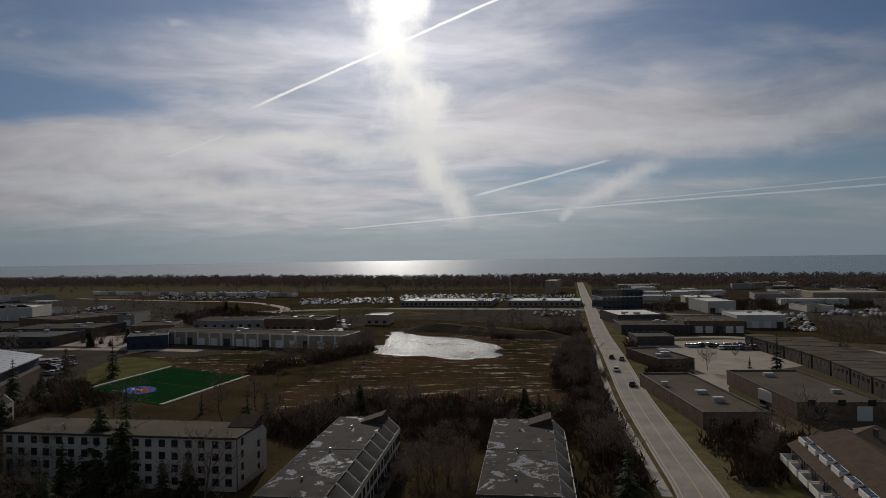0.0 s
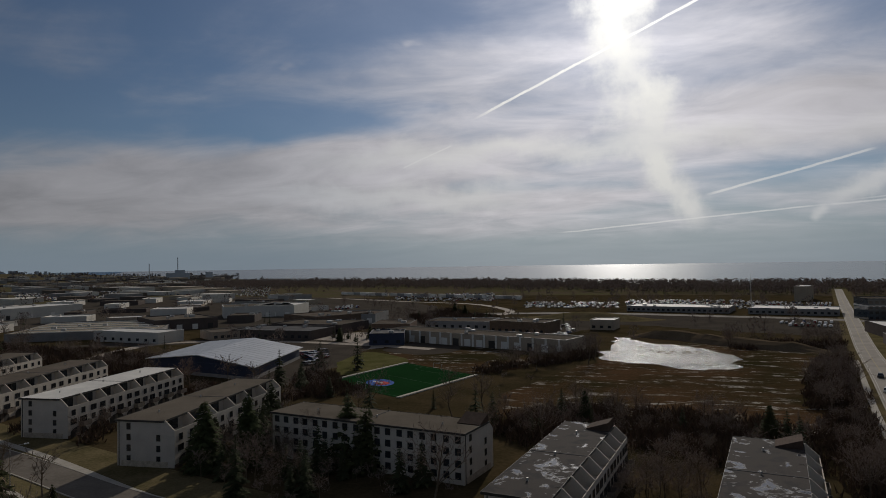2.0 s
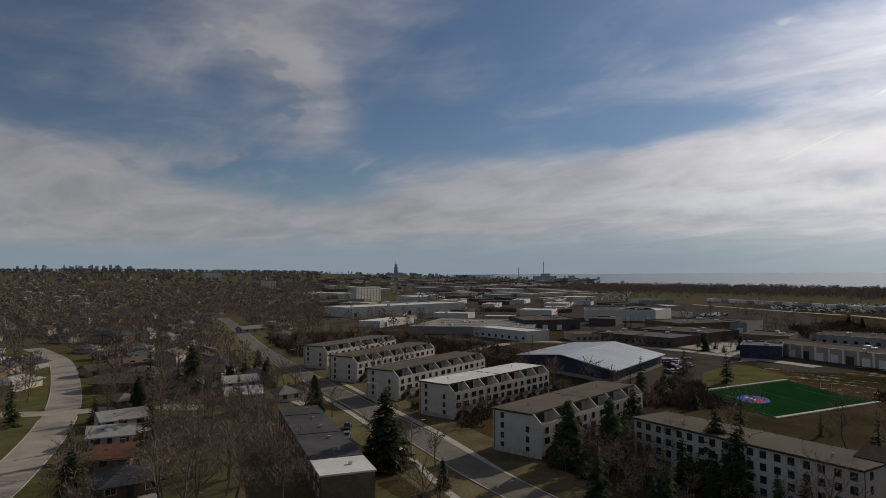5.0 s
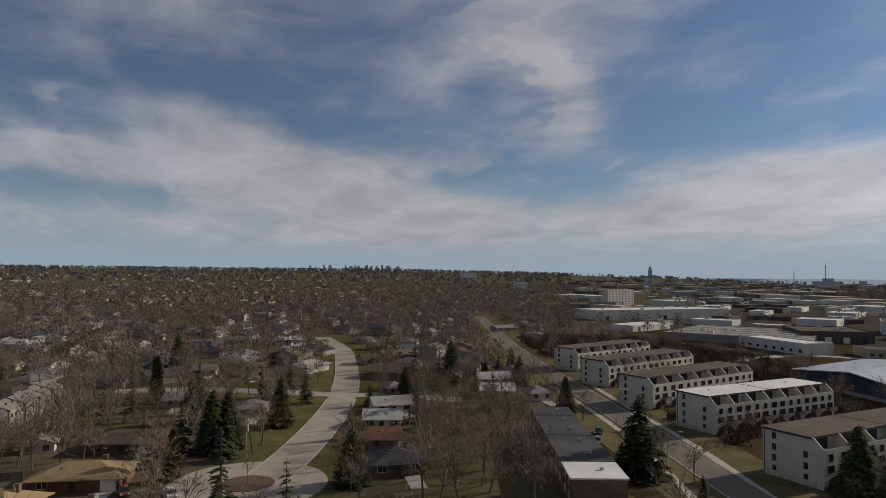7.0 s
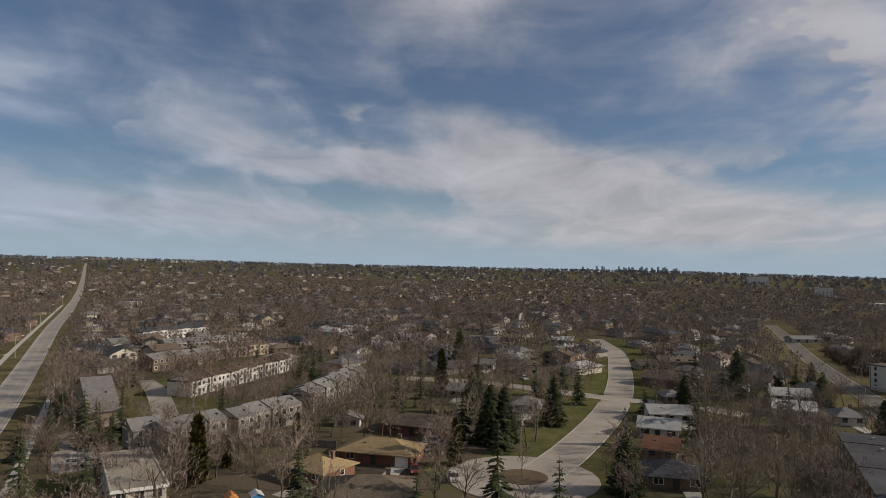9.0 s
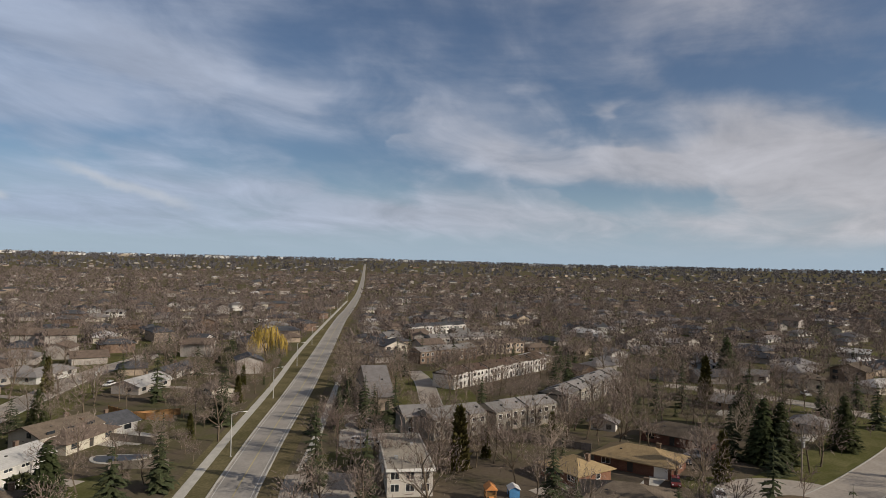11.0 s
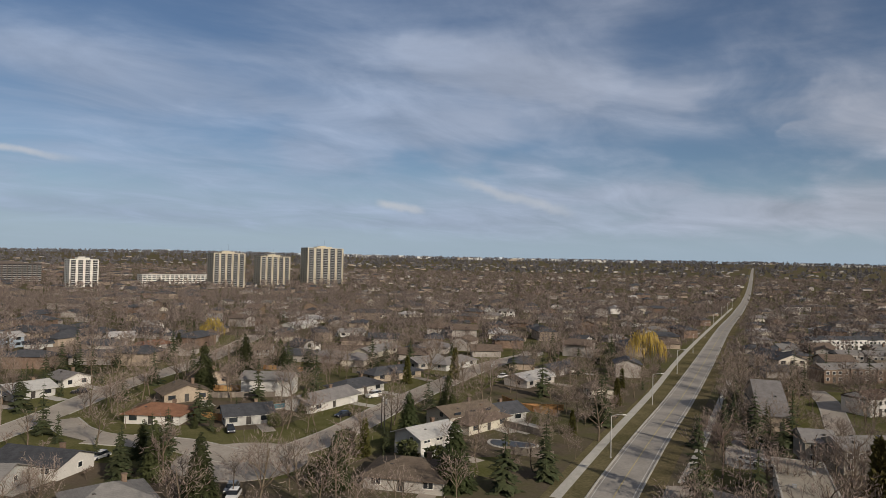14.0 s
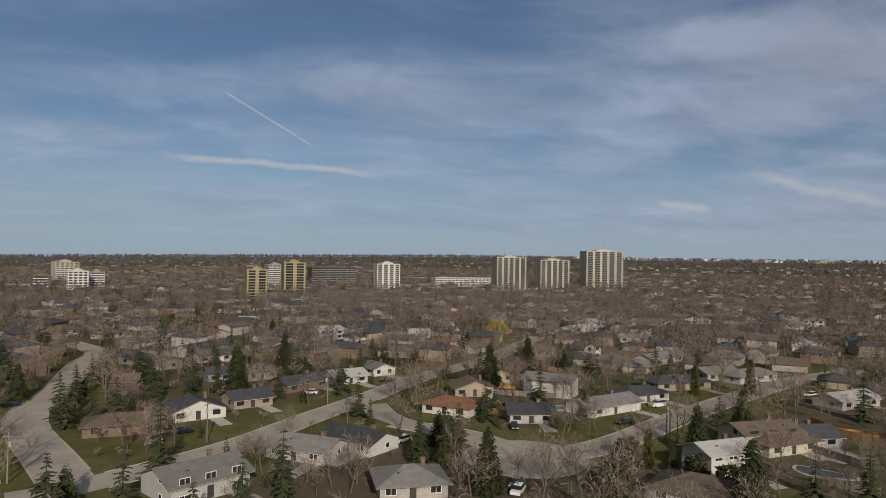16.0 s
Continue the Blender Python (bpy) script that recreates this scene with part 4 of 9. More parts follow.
def terrace_block(x, y, rz, length, depth, label, units=6, height=9.4, roof="roof_gravel", rear=False, stair=0):
    """White stacked townhouses: three full floors and a set-back top floor with roof terraces between slanting party walls, under a flat roof with dark fascia. The terraces look along local -y."""
    t = thing("townhouse_block", label, "building", "white townhouse blocks", at=pose(x, y, 0, 0, 0, rz))
    keep_rect(x, y, length, depth, rz, 1.5)
    L, D, back = length / 2, depth / 2, 3.2
    low = height - 2.9
    part("wall", Geo().box(-L, -D, -0.3, L, D, low).box(-L, -D + back, low, L, D, height - 0.35), "stucco_white", t)
    part("roof", Geo().box(-L - 0.3, -D + back - 0.9, height - 0.35, L + 0.3, D + 0.4, height), roof, t)
    part("fascia", Geo().box(-L - 0.34, -D + back - 0.94, height - 0.34, L + 0.34, -D + back - 0.9, height + 0.06).box(-L - 0.34, D + 0.4, height - 0.34, L + 0.34, D + 0.44, height + 0.06)
         .box(-L - 0.34, -D + back - 0.9, height - 0.34, -L - 0.3, D + 0.4, height + 0.06).box(L + 0.3, -D + back - 0.9, height - 0.34, L + 0.34, D + 0.4, height + 0.06), "trim_dark", t)
    if stair:      # raised stair head with a slanting roof at one end
        x0, x1 = sorted((stair * (L - 4.6), stair * (L + 0.2)))
        y0, y1 = -D + back - 0.7, -D + back + 3.4
        part("stair_head", Geo().solid([(x0, y0, height), (x1, y0, height), (x1, y1, height), (x0, y1, height)], [(x0, y0, height + 1.5), (x1, y0, height + 1.5), (x1, y1, height + 0.15), (x0, y1, height + 0.15)]), "shingle_umber", t, "raised dark stair head with slanting roof")
    part("roof_seam", Geo().box(-0.12, -D + back - 0.85, height, 0.12, D + 0.35, height + 0.06), "roof_dark", t, "dark joint across the flat roof")
    for k in range(3):
        part("roof_vent", Geo().tube((-L * 0.7 + k * L * 0.66, D * 0.3, height), (-L * 0.7 + k * L * 0.66, D * 0.3, height + 0.5), 0.16, 0.16, 6), "galvanised", t)
    u = length / units
    for k in range(units + 1):
        xx = min(max(-L + k * u, -L + 0.12), L - 0.12)
        f = part("party_wall", shared(("party", back, height), lambda: Geo().solid([(-0.14, -back, 0), (-0.14, 0, 0), (-0.14, 0, 2.9), (-0.14, -back * 0.35, 2.9), (-0.14, -back, 1.0)][::-1],
                                                                           [(0.14, -back, 0), (0.14, 0, 0), (0.14, 0, 2.9), (0.14, -back * 0.35, 2.9), (0.14, -back, 1.0)][::-1]), "stucco_white"), "stucco_white", t)
        f.matrix_basis = pose(xx, -D + back, low)
    for k in range(units):
        xx = -L + (k + 0.5) * u
        window_piece(3.4, 2.3, t, xx + 0.2, -D + back, low + 0.1, 0, "trim_dark", "glass", "terrace_door")
        part("parapet", shared(("parapet", round(u, 2)), lambda: Geo().box(-u / 2 + 0.15, 0, 0, u / 2 - 0.15, 0.15, 0.95), "stucco_white"), "stucco_white", t).matrix_basis = pose(xx, -D, low)
        for f in range(3):
            for o in (-0.24, 0.24):
                if f == 0:
                    if o < 0:      # dark slab proud of the wall, painting the shade of an entrance arch
                        aw = min(u * 0.42, 2.6)
                        rim = [(aw * math.cos(q), 1.2 + 1.1 * math.sin(q)) for q in (math.pi * i / 8 for i in range(9))]
                        arch = [(-aw, 0.0), (aw, 0.0), *rim]
                        part("entry_arch", shared(("arch", round(aw, 2)), lambda: Geo().solid([(px, -0.09, pz) for px, pz in arch], [(px, 0.05, pz) for px, pz in arch]), "trim_dark"), "trim_dark", t, "arched entrance, its shaded recess a dark slab").matrix_basis = pose(xx, -D, 0)
                        door_piece(1.0, 2.0, t, xx, -D - 0.05, 0.05, 0, "timber_grey")
                    continue
                if f == 1 and o > 0:
                    b = part("balcony", shared(("block_balcony",), lambda: Geo().box(-1.5, -1.3, -0.15, 1.5, 0, 0).box(-1.5, -1.3, 0, 1.5, -1.2, 0.95).box(-1.5, -1.2, 0, -1.4, 0, 0.95).box(1.4, -1.2, 0, 1.5, 0, 0.95), "timber_grey"), "timber_grey", t, "weathered timber balcony")
                    b.matrix_basis = pose(xx + o * u, -D, low / 3 + 0.25)
                    window_piece(2.4, 2.0, t, xx + o * u, -D, low / 3 + 0.3, 0, "trim_dark", "glass", "balcony_door")
                    continue
                window_piece(2.0 if (k + f) % 2 else 1.3, 1.4, t, xx + o * u, -D, 0.85 + f * (low / 3), 0, "trim_dark")
        for o in (-0.24, 0.24) if rear else ():
            for f in range(4):
                window_piece(1.2, 1.3, t, xx + o * u, D, 0.9 + f * (low / 3), 180, "trim_dark")
    part("base_course", Geo().box(-L - 0.05, -D - 0.05, -0.3, L + 0.05, -D, 0.7), "brick_brown", t)
    for sx, face in ((-L, -90), (L, 90)):
        for f in range(4):
            for o in ((0.3, -0.22) if f < 3 else (0.3,)):
                window_piece(0.9, 1.3, t, sx, o * depth, 0.9 + f * (low / 3), face, "trim_dark")
        # brick plinth arch at the foot of the end wall
        part("plinth", Geo().box(sx - 0.12, -D + 1.5, -0.3, sx + 0.12, D - 1.0, 1.2), "stone", t)
        part("downpipe", Geo().box(sx - 0.1, D - 0.5, 0, sx + 0.1, D - 0.38, height - 0.4), "trim_dark", t)
    return t


def car(x, y, rz, paint="car_grey", label="parked car", van=False, z=None, group="parked cars"):
    key = ("van" if van else "car", paint)
    if key not in SHARED:
        t = thing("car", label, "car", group)
        hh, nose = (1.25, 0.5) if van else (0.82, 0.62)
        L, W = (2.5, 0.95) if van else (2.25, 0.89)
        prof = [(-L, 0.28), (L - 0.05, 0.28), (L, 0.55), (L - 0.1, hh - 0.05), (L - 1.0, hh + 0.06), (-L + 0.35, hh + 0.1), (-L, hh - 0.05)]
        part("body", Geo().solid([(px, -W, pz) for px, pz in prof], [(px, W, pz) for px, pz in prof]), paint, t)
        top = 1.95 if van else 1.45
        a, b = (L - 1.05, -L + 0.1) if van else (L - 1.1, -L + 0.45)
        part("glazing", Geo().solid([(b, -W + 0.04, hh), (a, -W + 0.04, hh), (a, W - 0.04, hh), (b, W - 0.04, hh)],
                                    [(b + 0.4, -W + 0.2, top), (a - 0.7, -W + 0.2, top), (a - 0.7, W - 0.2, top), (b + 0.4, W - 0.2, top)]), "glass", t)
        part("top_panel", Geo().solid([(b + 0.35, -W + 0.18, top), (a - 0.65, -W + 0.18, top), (a - 0.65, W - 0.18, top), (b + 0.35, W - 0.18, top)],
                                [(b + 0.5, -W + 0.26, top + 0.06), (a - 0.8, -W + 0.26, top + 0.06), (a - 0.8, W - 0.26, top + 0.06), (b + 0.5, W - 0.26, top + 0.06)]), paint, t)
        for wx in (-L + 0.8, L - 0.85):
            for wy in (-W + 0.08, W - 0.08):
                part("wheel", Geo().tube((wx, wy - 0.11, 0.32), (wx, wy + 0.11, 0.32), 0.32, 0.32, 10), "tyre", t)
        for wy in (-W + 0.25, W - 0.25):
            part("headlight", Geo().box(L - 0.12, wy - 0.16, 0.6, L + 0.005, wy + 0.16, 0.74), "trim_white", t)
        SHARED[key] = t
    else:
        t = copy_thing(SHARED[key], Matrix())
        tagged(t, label, "car", group)
    t.matrix_basis = pose(x, y, (land(x, y) if z is None else z) + 0.06, 0, 0, rz)
    return t


def street_lamp(x, y, rz, h=9.2, arm=2.4, material="galvanised"):
    if ("lamp", h) not in SHARED:
        t = thing("street_lamp", "grey metal street lamp with one curved arm", "street lamp", "street lamps")
        part("pole", Geo().tube((0, 0, -0.3), (0, 0, h - 0.4), 0.13, 0.08, 8).tube((0, 0, -0.1), (0, 0, 0.25), 0.2, 0.2, 8), material, t)
        part("arm", Geo().tube((0, 0, h - 0.45), (arm * 0.5, 0, h - 0.05), 0.06, 0.05, 6).tube((arm * 0.5, 0, h - 0.05), (arm, 0, h + 0.02), 0.05, 0.045, 6), material, t)
        part("lantern", Geo().solid([(arm - 0.15, -0.15, h - 0.1), (arm + 0.75, -0.15, h - 0.06), (arm + 0.75, 0.15, h - 0.06), (arm - 0.15, 0.15, h - 0.1)],
                                    [(arm - 0.1, -0.1, h + 0.1), (arm + 0.65, -0.1, h + 0.08), (arm + 0.65, 0.1, h + 0.08), (arm - 0.1, 0.1, h + 0.1)]), "trim_white", t)
        SHARED["lamp", h] = t
        return place(t, x, y, 0, rz)
    return copy_thing(SHARED["lamp", h], pose(x, y, 0, 0, 0, rz))


def wood_pole(x, y, rz, h=10.0):
    if ("wood_pole", h) not in SHARED:
        t = thing("utility_pole", "weathered wooden utility pole with cross arm", "utility pole", "utility poles")
        part("post", Geo().tube((0, 0, -0.3), (0, 0, h), 0.16, 0.11, 8), "timber_grey", t)
        part("cross_arm", Geo().box(-1.1, -0.06, h - 0.9, 1.1, 0.06, h - 0.75), "timber_grey", t)
        part("transformer", Geo().tube((0.35, 0, h - 2.6), (0.35, 0, h - 1.6), 0.24, 0.24, 10), "galvanised", t)
        part("street_light_arm", Geo().tube((0, 0, h - 2.2), (0, 1.8, h - 1.7), 0.05, 0.04, 6).box(-0.12, 1.6, h - 1.8, 0.12, 2.2, h - 1.62), "galvanised", t)
        SHARED["wood_pole", h] = t
        return place(t, x, y, 0, rz)
    return copy_thing(SHARED["wood_pole", h], pose(x, y, 0, 0, 0, rz))


def fence(x0, y0, x1, y1, h=1.6, material="timber", label="tall board fence of warm brown timber"):
    t = thing("fence", label, "fence", "garden fences", at=pose(x0, y0, 0, 0, 0, math.degrees(math.atan2(y1 - y0, x1 - x0))))
    n = math.hypot(x1 - x0, y1 - y0)
    k = max(1, round(n / 2.4))
    for i in range(k + 1):
        part("post", shared(("fence_post", h), lambda: Geo().box(-0.07, -0.07, -0.2, 0.07, 0.07, h + 0.1), material), material, t).matrix_basis = pose(i * n / k, 0, 0)
    s = n / k
    for i in range(k):
        part("panel", shared(("fence_panel", round(s, 2), h), lambda: Geo().box(0.07, -0.02, 0.08, s - 0.07, 0.02, h).box(0.07, -0.045, h - 0.12, s - 0.07, 0.045, h), material), material, t).matrix_basis = pose(i * s, 0, 0)
    return t


# ---- plants ----
def tree_arrays(seed, h, spread, limbs, subs, twigs, fine, tw=0.06, trunk_k=5, cloud=0):
    """Segments of a bare broad-leaved tree: solid boughs and thin twig blades."""
    rnd = random.Random(seed)
    wood, blades = Geo(), Geo()

    def rv(s):
        return Vector((rnd.gauss(0, s), rnd.gauss(0, s), rnd.gauss(0, s)))

    fork = h * rnd.uniform(0.2, 0.32)
    lean = rv(0.04 * h)
    top = Vector((lean.x, lean.y, fork))
    r0 = h * 0.014
    wood.tube((0, 0, -0.2), top, r0 * 1.25, r0, trunk_k, False)
    lead = top + Vector((rnd.gauss(0, 0.04) * h, rnd.gauss(0, 0.04) * h, h * 0.5))
    wood.tube(top, lead, r0, r0 * 0.35, trunk_k, False)
    for i in range(limbs):
        a = 2 * math.pi * (i + rnd.random() * 0.7) / limbs
        up = rnd.uniform(0.75, 1.7)
        d = Vector((math.cos(a), math.sin(a), up)).normalized()
        start = top.lerp(lead, rnd.random() ** 1.4 * 0.8)
        n = h * spread * rnd.uniform(0.65, 1.1)
        end = start + d * n + rv(0.02 * h)
        if end.z > h:
            end.z = h * rnd.uniform(0.92, 1.0)
        mid = start.lerp(end, 0.5) + rv(0.02 * h) + Vector((0, 0, 0.03 * h))
        wood.tube(start, mid, r0 * 0.55, r0 * 0.36, 3, False)
        wood.tube(mid, end, r0 * 0.36, r0 * 0.12, 3, False)
        for j in range(subs):
            u = 0.25 + 0.75 * (j + rnd.random()) / subs
            s = start.lerp(mid, u * 2) if u < 0.5 else mid.lerp(end, u * 2 - 1)
            sd = (d + rv(0.55) + Vector((0, 0, 0.25))).normalized()
            e = s + sd * h * rnd.uniform(0.10, 0.22)
            if fine:
                wood.tube(s, e, r0 * 0.16, r0 * 0.06, 3, False)
            for k in range(twigs):
                p = s.lerp(e, (k + 0.6) / twigs)
                td = (sd + rv(0.5) + Vector((0, 0, 0.2))).normalized()
                q = p + td * h * rnd.uniform(0.06, 0.13)
                side = td.orthogonal().normalized() * tw
                side.rotate(Matrix.Rotation(rnd.random() * 6.28, 3, td))
                blades.poly([p - side, p + side, q])
                for f in range(fine):
                    p2 = p.lerp(q, rnd.uniform(0.25, 1.0))
                    d2 = (td + rv(0.6)).normalized()
                    q2 = p2 + d2 * h * rnd.uniform(0.035, 0.08)
                    s2 = d2.orthogonal().normalized() * tw * 0.62
                    s2.rotate(Matrix.Rotation(rnd.random() * 6.28, 3, d2))
                    blades.poly([p2 - s2, p2 + s2, q2])
    # the outermost twigs, filling a rounded crown
    for i in range(cloud):
        a, c = rnd.random() * 6.283, rnd.uniform(-0.85, 1)
        k = rnd.random() ** 0.45 * (0.85 + 0.3 * noise.noise((math.cos(a) * 1.6, math.sin(a) * 1.6, c * 1.6 + seed)))
        q = math.sqrt(1 - c * c) * k
        p = Vector((h * spread * 1.02 * q * math.cos(a), h * spread * 1.02 * q * math.sin(a), h * (0.63 + 0.36 * c * k)))
        d = (p - Vector((0, 0, 0.3 * h))).normalized() * 0.9 + rv(0.5)
        d.normalize()
        s = d.orthogonal().normalized() * tw * 0.6
        s.rotate(Matrix.Rotation(rnd.random() * 6.28, 3, d))
        blades.poly([p - s, p + s, p + d * h * rnd.uniform(0.04, 0.09)])
    return wood, blades


def conifer_arrays(seed, h, w, levels, boughs, gap=0.0, fill=0):
    """A spruce or pine: tiers of drooping boughs, each a few overlapping sprays."""
    rnd = random.Random(seed)
    trunk, g = Geo(), Geo()
    trunk.tube((0, 0, -0.2), (0, 0, h * 0.97), h * 0.017, 0.03, 5)
    for i in range(levels):
        u = (i + rnd.uniform(-0.3, 0.3)) / levels
        z = h * (0.07 + 0.9 * u)
        reach = w * (1 - u) ** 0.8 * rnd.uniform(0.78, 1.1) + 0.2
        for j in range(boughs):
            if rnd.random() < gap:
                continue
            a = 2 * math.pi * (j + rnd.random()) / boughs
            n = reach * rnd.uniform(0.6, 1.12)
            d, s = Vector((math.cos(a), math.sin(a), 0)), Vector((-math.sin(a), math.cos(a), 0))
            drop = n * rnd.uniform(0.12, 0.42)
            b = n * rnd.uniform(0.24, 0.36)
            root = Vector((0, 0, z + rnd.uniform(-0.15, 0.15)))
            tip = root + d * n - Vector((0, 0, drop))
            mid = root + d * n * 0.55 - Vector((0, 0, drop * 0.3))
            lo = Vector((0, 0, b * 0.5))
            g.poly([root, mid - s * b - lo, tip])
            g.poly([root, tip, mid + s * b - lo])
            for q in range(3):
                c = root.lerp(tip, rnd.uniform(0.35, 0.9))
                g.poly([c - s * b * 0.5, c + s * b * 0.5, c + d * b * 0.8 - Vector((0, 0, rnd.uniform(0.2, 0.7) * b + 0.15))])
    # short sprays that close the body between the tiers
    for i in range(fill):
        u, a = 1 - math.sqrt(rnd.random()), rnd.random() * 6.283
        q = (w * (1 - u) ** 0.8 + 0.1) * rnd.uniform(0.35, 0.92)
        d, s = Vector((math.cos(a), math.sin(a), 0)), Vector((-math.sin(a), math.cos(a), 0))
        p = d * q + Vector((0, 0, h * (0.05 + 0.93 * u)))
        k = rnd.uniform(0.25, 0.5)
        g.poly([p - s * k, p + s * k + Vector((0, 0, rnd.uniform(-0.2, 0.2))), p + d * k * 1.5 - Vector((0, 0, rnd.uniform(-0.1, 0.6)))])
    return trunk, g


def leafy_arrays(seed, h, w, count, size, base=0.0, spiky=False):
    """A dense bush or cedar: small leaf sprays spread through an uneven body."""
    rnd = random.Random(seed)
    g = Geo()
    for i in range(count):
        u = rnd.random()
        r = w * (0.35 + 0.65 * rnd.random() ** 0.5) * ((1 - u) ** 0.7 if spiky else math.sin(math.pi * min(0.97, u * 0.86 + 0.12)) ** 0.6)
        r *= 0.8 + 0.4 * noise.noise((u * 3 + seed, i * 0.01, seed))
        a = rnd.random() * 6.283
        c = Vector((r * math.cos(a), r * math.sin(a), base + u * (h - base)))
        d = Vector((math.cos(a) + rnd.gauss(0, 0.6), math.sin(a) + rnd.gauss(0, 0.6), rnd.uniform(-0.2, 1.2) if not spiky else rnd.uniform(0.5, 1.6))).normalized()
        s = d.orthogonal().normalized()
        s.rotate(Matrix.Rotation(rnd.random() * 6.28, 3, d))
        k = size * rnd.uniform(0.6, 1.3)
        g.poly([c - s * k * 0.4, c + s * k * 0.4, c + d * k])
    return g


def willow_arrays(seed, h):
    rnd = random.Random(seed)
    wood, g = tree_arrays(seed, h, 0.42, 7, 6, 2, 0)
    for i in range(520):
        a, r = rnd.random() * 6.28, h * 0.52 * math.sqrt(rnd.random())
        z = h * (0.98 - 0.5 * (r / (h * 0.52)) ** 2) * rnd.uniform(0.75, 1.0)
        p = Vector((r * math.cos(a), r * math.sin(a), z))
        n = h * rnd.uniform(0.12, 0.34)
        s = Vector((math.cos(a * 7), math.sin(a * 7), 0)) * 0.10
        q = p + Vector((rnd.gauss(0, 0.25), rnd.gauss(0, 0.25), -n))
        g.poly([p - s, p + s, q + s * 0.3])
    return wood, g


PLANTS = {}


def plant_kind(key, name, label, category, wood, crown, crown_mat, wood_mat="bark", crown_name="crown"):
    t = thing(name, label, category)
    if wood:
        part("trunk", wood, wood_mat, t)
    part(crown_name, crown, crown_mat, t)
    PLANTS[key] = [t, False]


def plant(key, x, y, s=1.0, rz=0.0, label="", group="", keep=0.0):
    """Sets a plant of a kind at a place; the first of its kind is the pattern itself."""
    t, used = PLANTS[key]
    m = pose(x, y, land(x, y), 0, 0, rz) @ Matrix.Scale(s, 4)
    if used:
        t = copy_thing(t, m)
    else:
        t.matrix_basis = m
        PLANTS[key][1] = True
    if keep:
        KEEP.append((x, y, keep))
    return tagged(t, label, "", group)


for i in range(6):
    h = (11.5, 13.0, 10.0, 14.5, 9.0, 12.0)[i]
    plant_kind(f"bare{i}", "bare_tree", "bare grey-brown deciduous tree with fine twigs", "tree", *tree_arrays(11 + i, h, (0.34, 0.38, 0.36, 0.33, 0.42, 0.3)[i], 9, 7, 5, 3, 0.042, 5, 500), "twig")
plant_kind("pale0", "bare_tree", "bare pale-barked birch tree with fine twigs", "tree", *tree_arrays(31, 9.5, 0.38, 8, 6, 5, 3, 0.04, 5, 450), "twig_pale", "twig_pale")
plant_kind("small0", "bare_tree", "small bare street tree with upright branches", "tree", *tree_arrays(41, 5.5, 0.42, 6, 5, 4, 3, 0.035), "twig")
for i in range(3):
    plant_kind(f"spruce{i}", "spruce_tree", "tall dark green spruce tree with drooping boughs", "tree", *conifer_arrays(51 + i, (13.0, 11.0, 15.0)[i], (3.9, 3.5, 4.0)[i], 26, 12, 0.02, 900), "needle")
plant_kind("pine0", "pine_tree", "dark green pine tree with a broad ragged crown", "tree", *conifer_arrays(61, 12.0, 4.6, 18, 11, 0.1, 700), "needle")
plant_kind("cedar0", "cedar_tree", "upright olive-green cedar bush", "tree", Geo().tube((0, 0, -0.1), (0, 0, 1.2), 0.12, 0.09, 5), leafy_arrays(71, 6.5, 1.25, 900, 0.55, 0.1, True), "cedar")
plant_kind("bush0", "bush", "rounded dark green garden bush", "bush", Geo().tube((0, 0, -0.1), (0, 0, 0.8), 0.1, 0.08, 5), leafy_arrays(72, 2.4, 1.5, 600, 0.4), "hedge")
plant_kind("dry0", "bush", "tangled bare brown bush", "bush", *tree_arrays(81, 3.6, 0.5, 9, 6, 4, 3, 0.03), "hedge_dry", "hedge_dry")
plant_kind("willow0", "willow_tree", "willow tree with yellow hanging twigs", "tree", *willow_arrays(91, 12.0), "willow")


def tris_of(g):
    v = np.array([tuple(p) for p in g.v], dtype=np.float32)
    f = []
    for q in g.f:
        f.extend((q[0], q[k], q[k + 1]) for k in range(1, len(q) - 1))
    return v, np.array(f, dtype=np.int32)


def tint(kind, k):
    """The same shape with one material number for all its faces."""
    return (*kind, np.full(len(kind[1]), k, dtype=np.int32))


def scatter_mesh(name, kinds, spots, material, label, category):
    """Many far plants joined into one mesh. spots: (x, y, z, scale, turn, kind)."""
    vs, fs, ms, base = [], [], [], 0
    for x, y, z, s, a, k in spots:
        v, f, *mi = kinds[k % len(kinds)]
        ms.append(mi[0] if mi else np.zeros(len(f), dtype=np.int32))
        c, q = math.cos(a) * s, math.sin(a) * s
        m = np.array([[c, -q, 0], [q, c, 0], [0, 0, s]], dtype=np.float32)
        vs.append(v @ m.T + np.array([x, y, z], dtype=np.float32))
        fs.append(f + base)
        base += len(v)
    v, f = np.concatenate(vs), np.concatenate(fs)
    me = bpy.data.meshes.new(name)
    me.vertices.add(len(v))
    me.vertices.foreach_set("co", v.ravel())
    me.loops.add(f.size)
    me.loops.foreach_set("vertex_index", f.ravel())
    me.polygons.add(len(f))
    me.polygons.foreach_set("loop_start", np.arange(0, f.size, 3, dtype=np.int32))
    for one in (material if isinstance(material, tuple) else (material,)):
        me.materials.append(M[one])
    me.polygons.foreach_set("material_index", np.concatenate(ms))
    me.update(calc_edges=True)
    me.shade_flat()
    return tagged(new(name, me), label, category, "", "stuff")

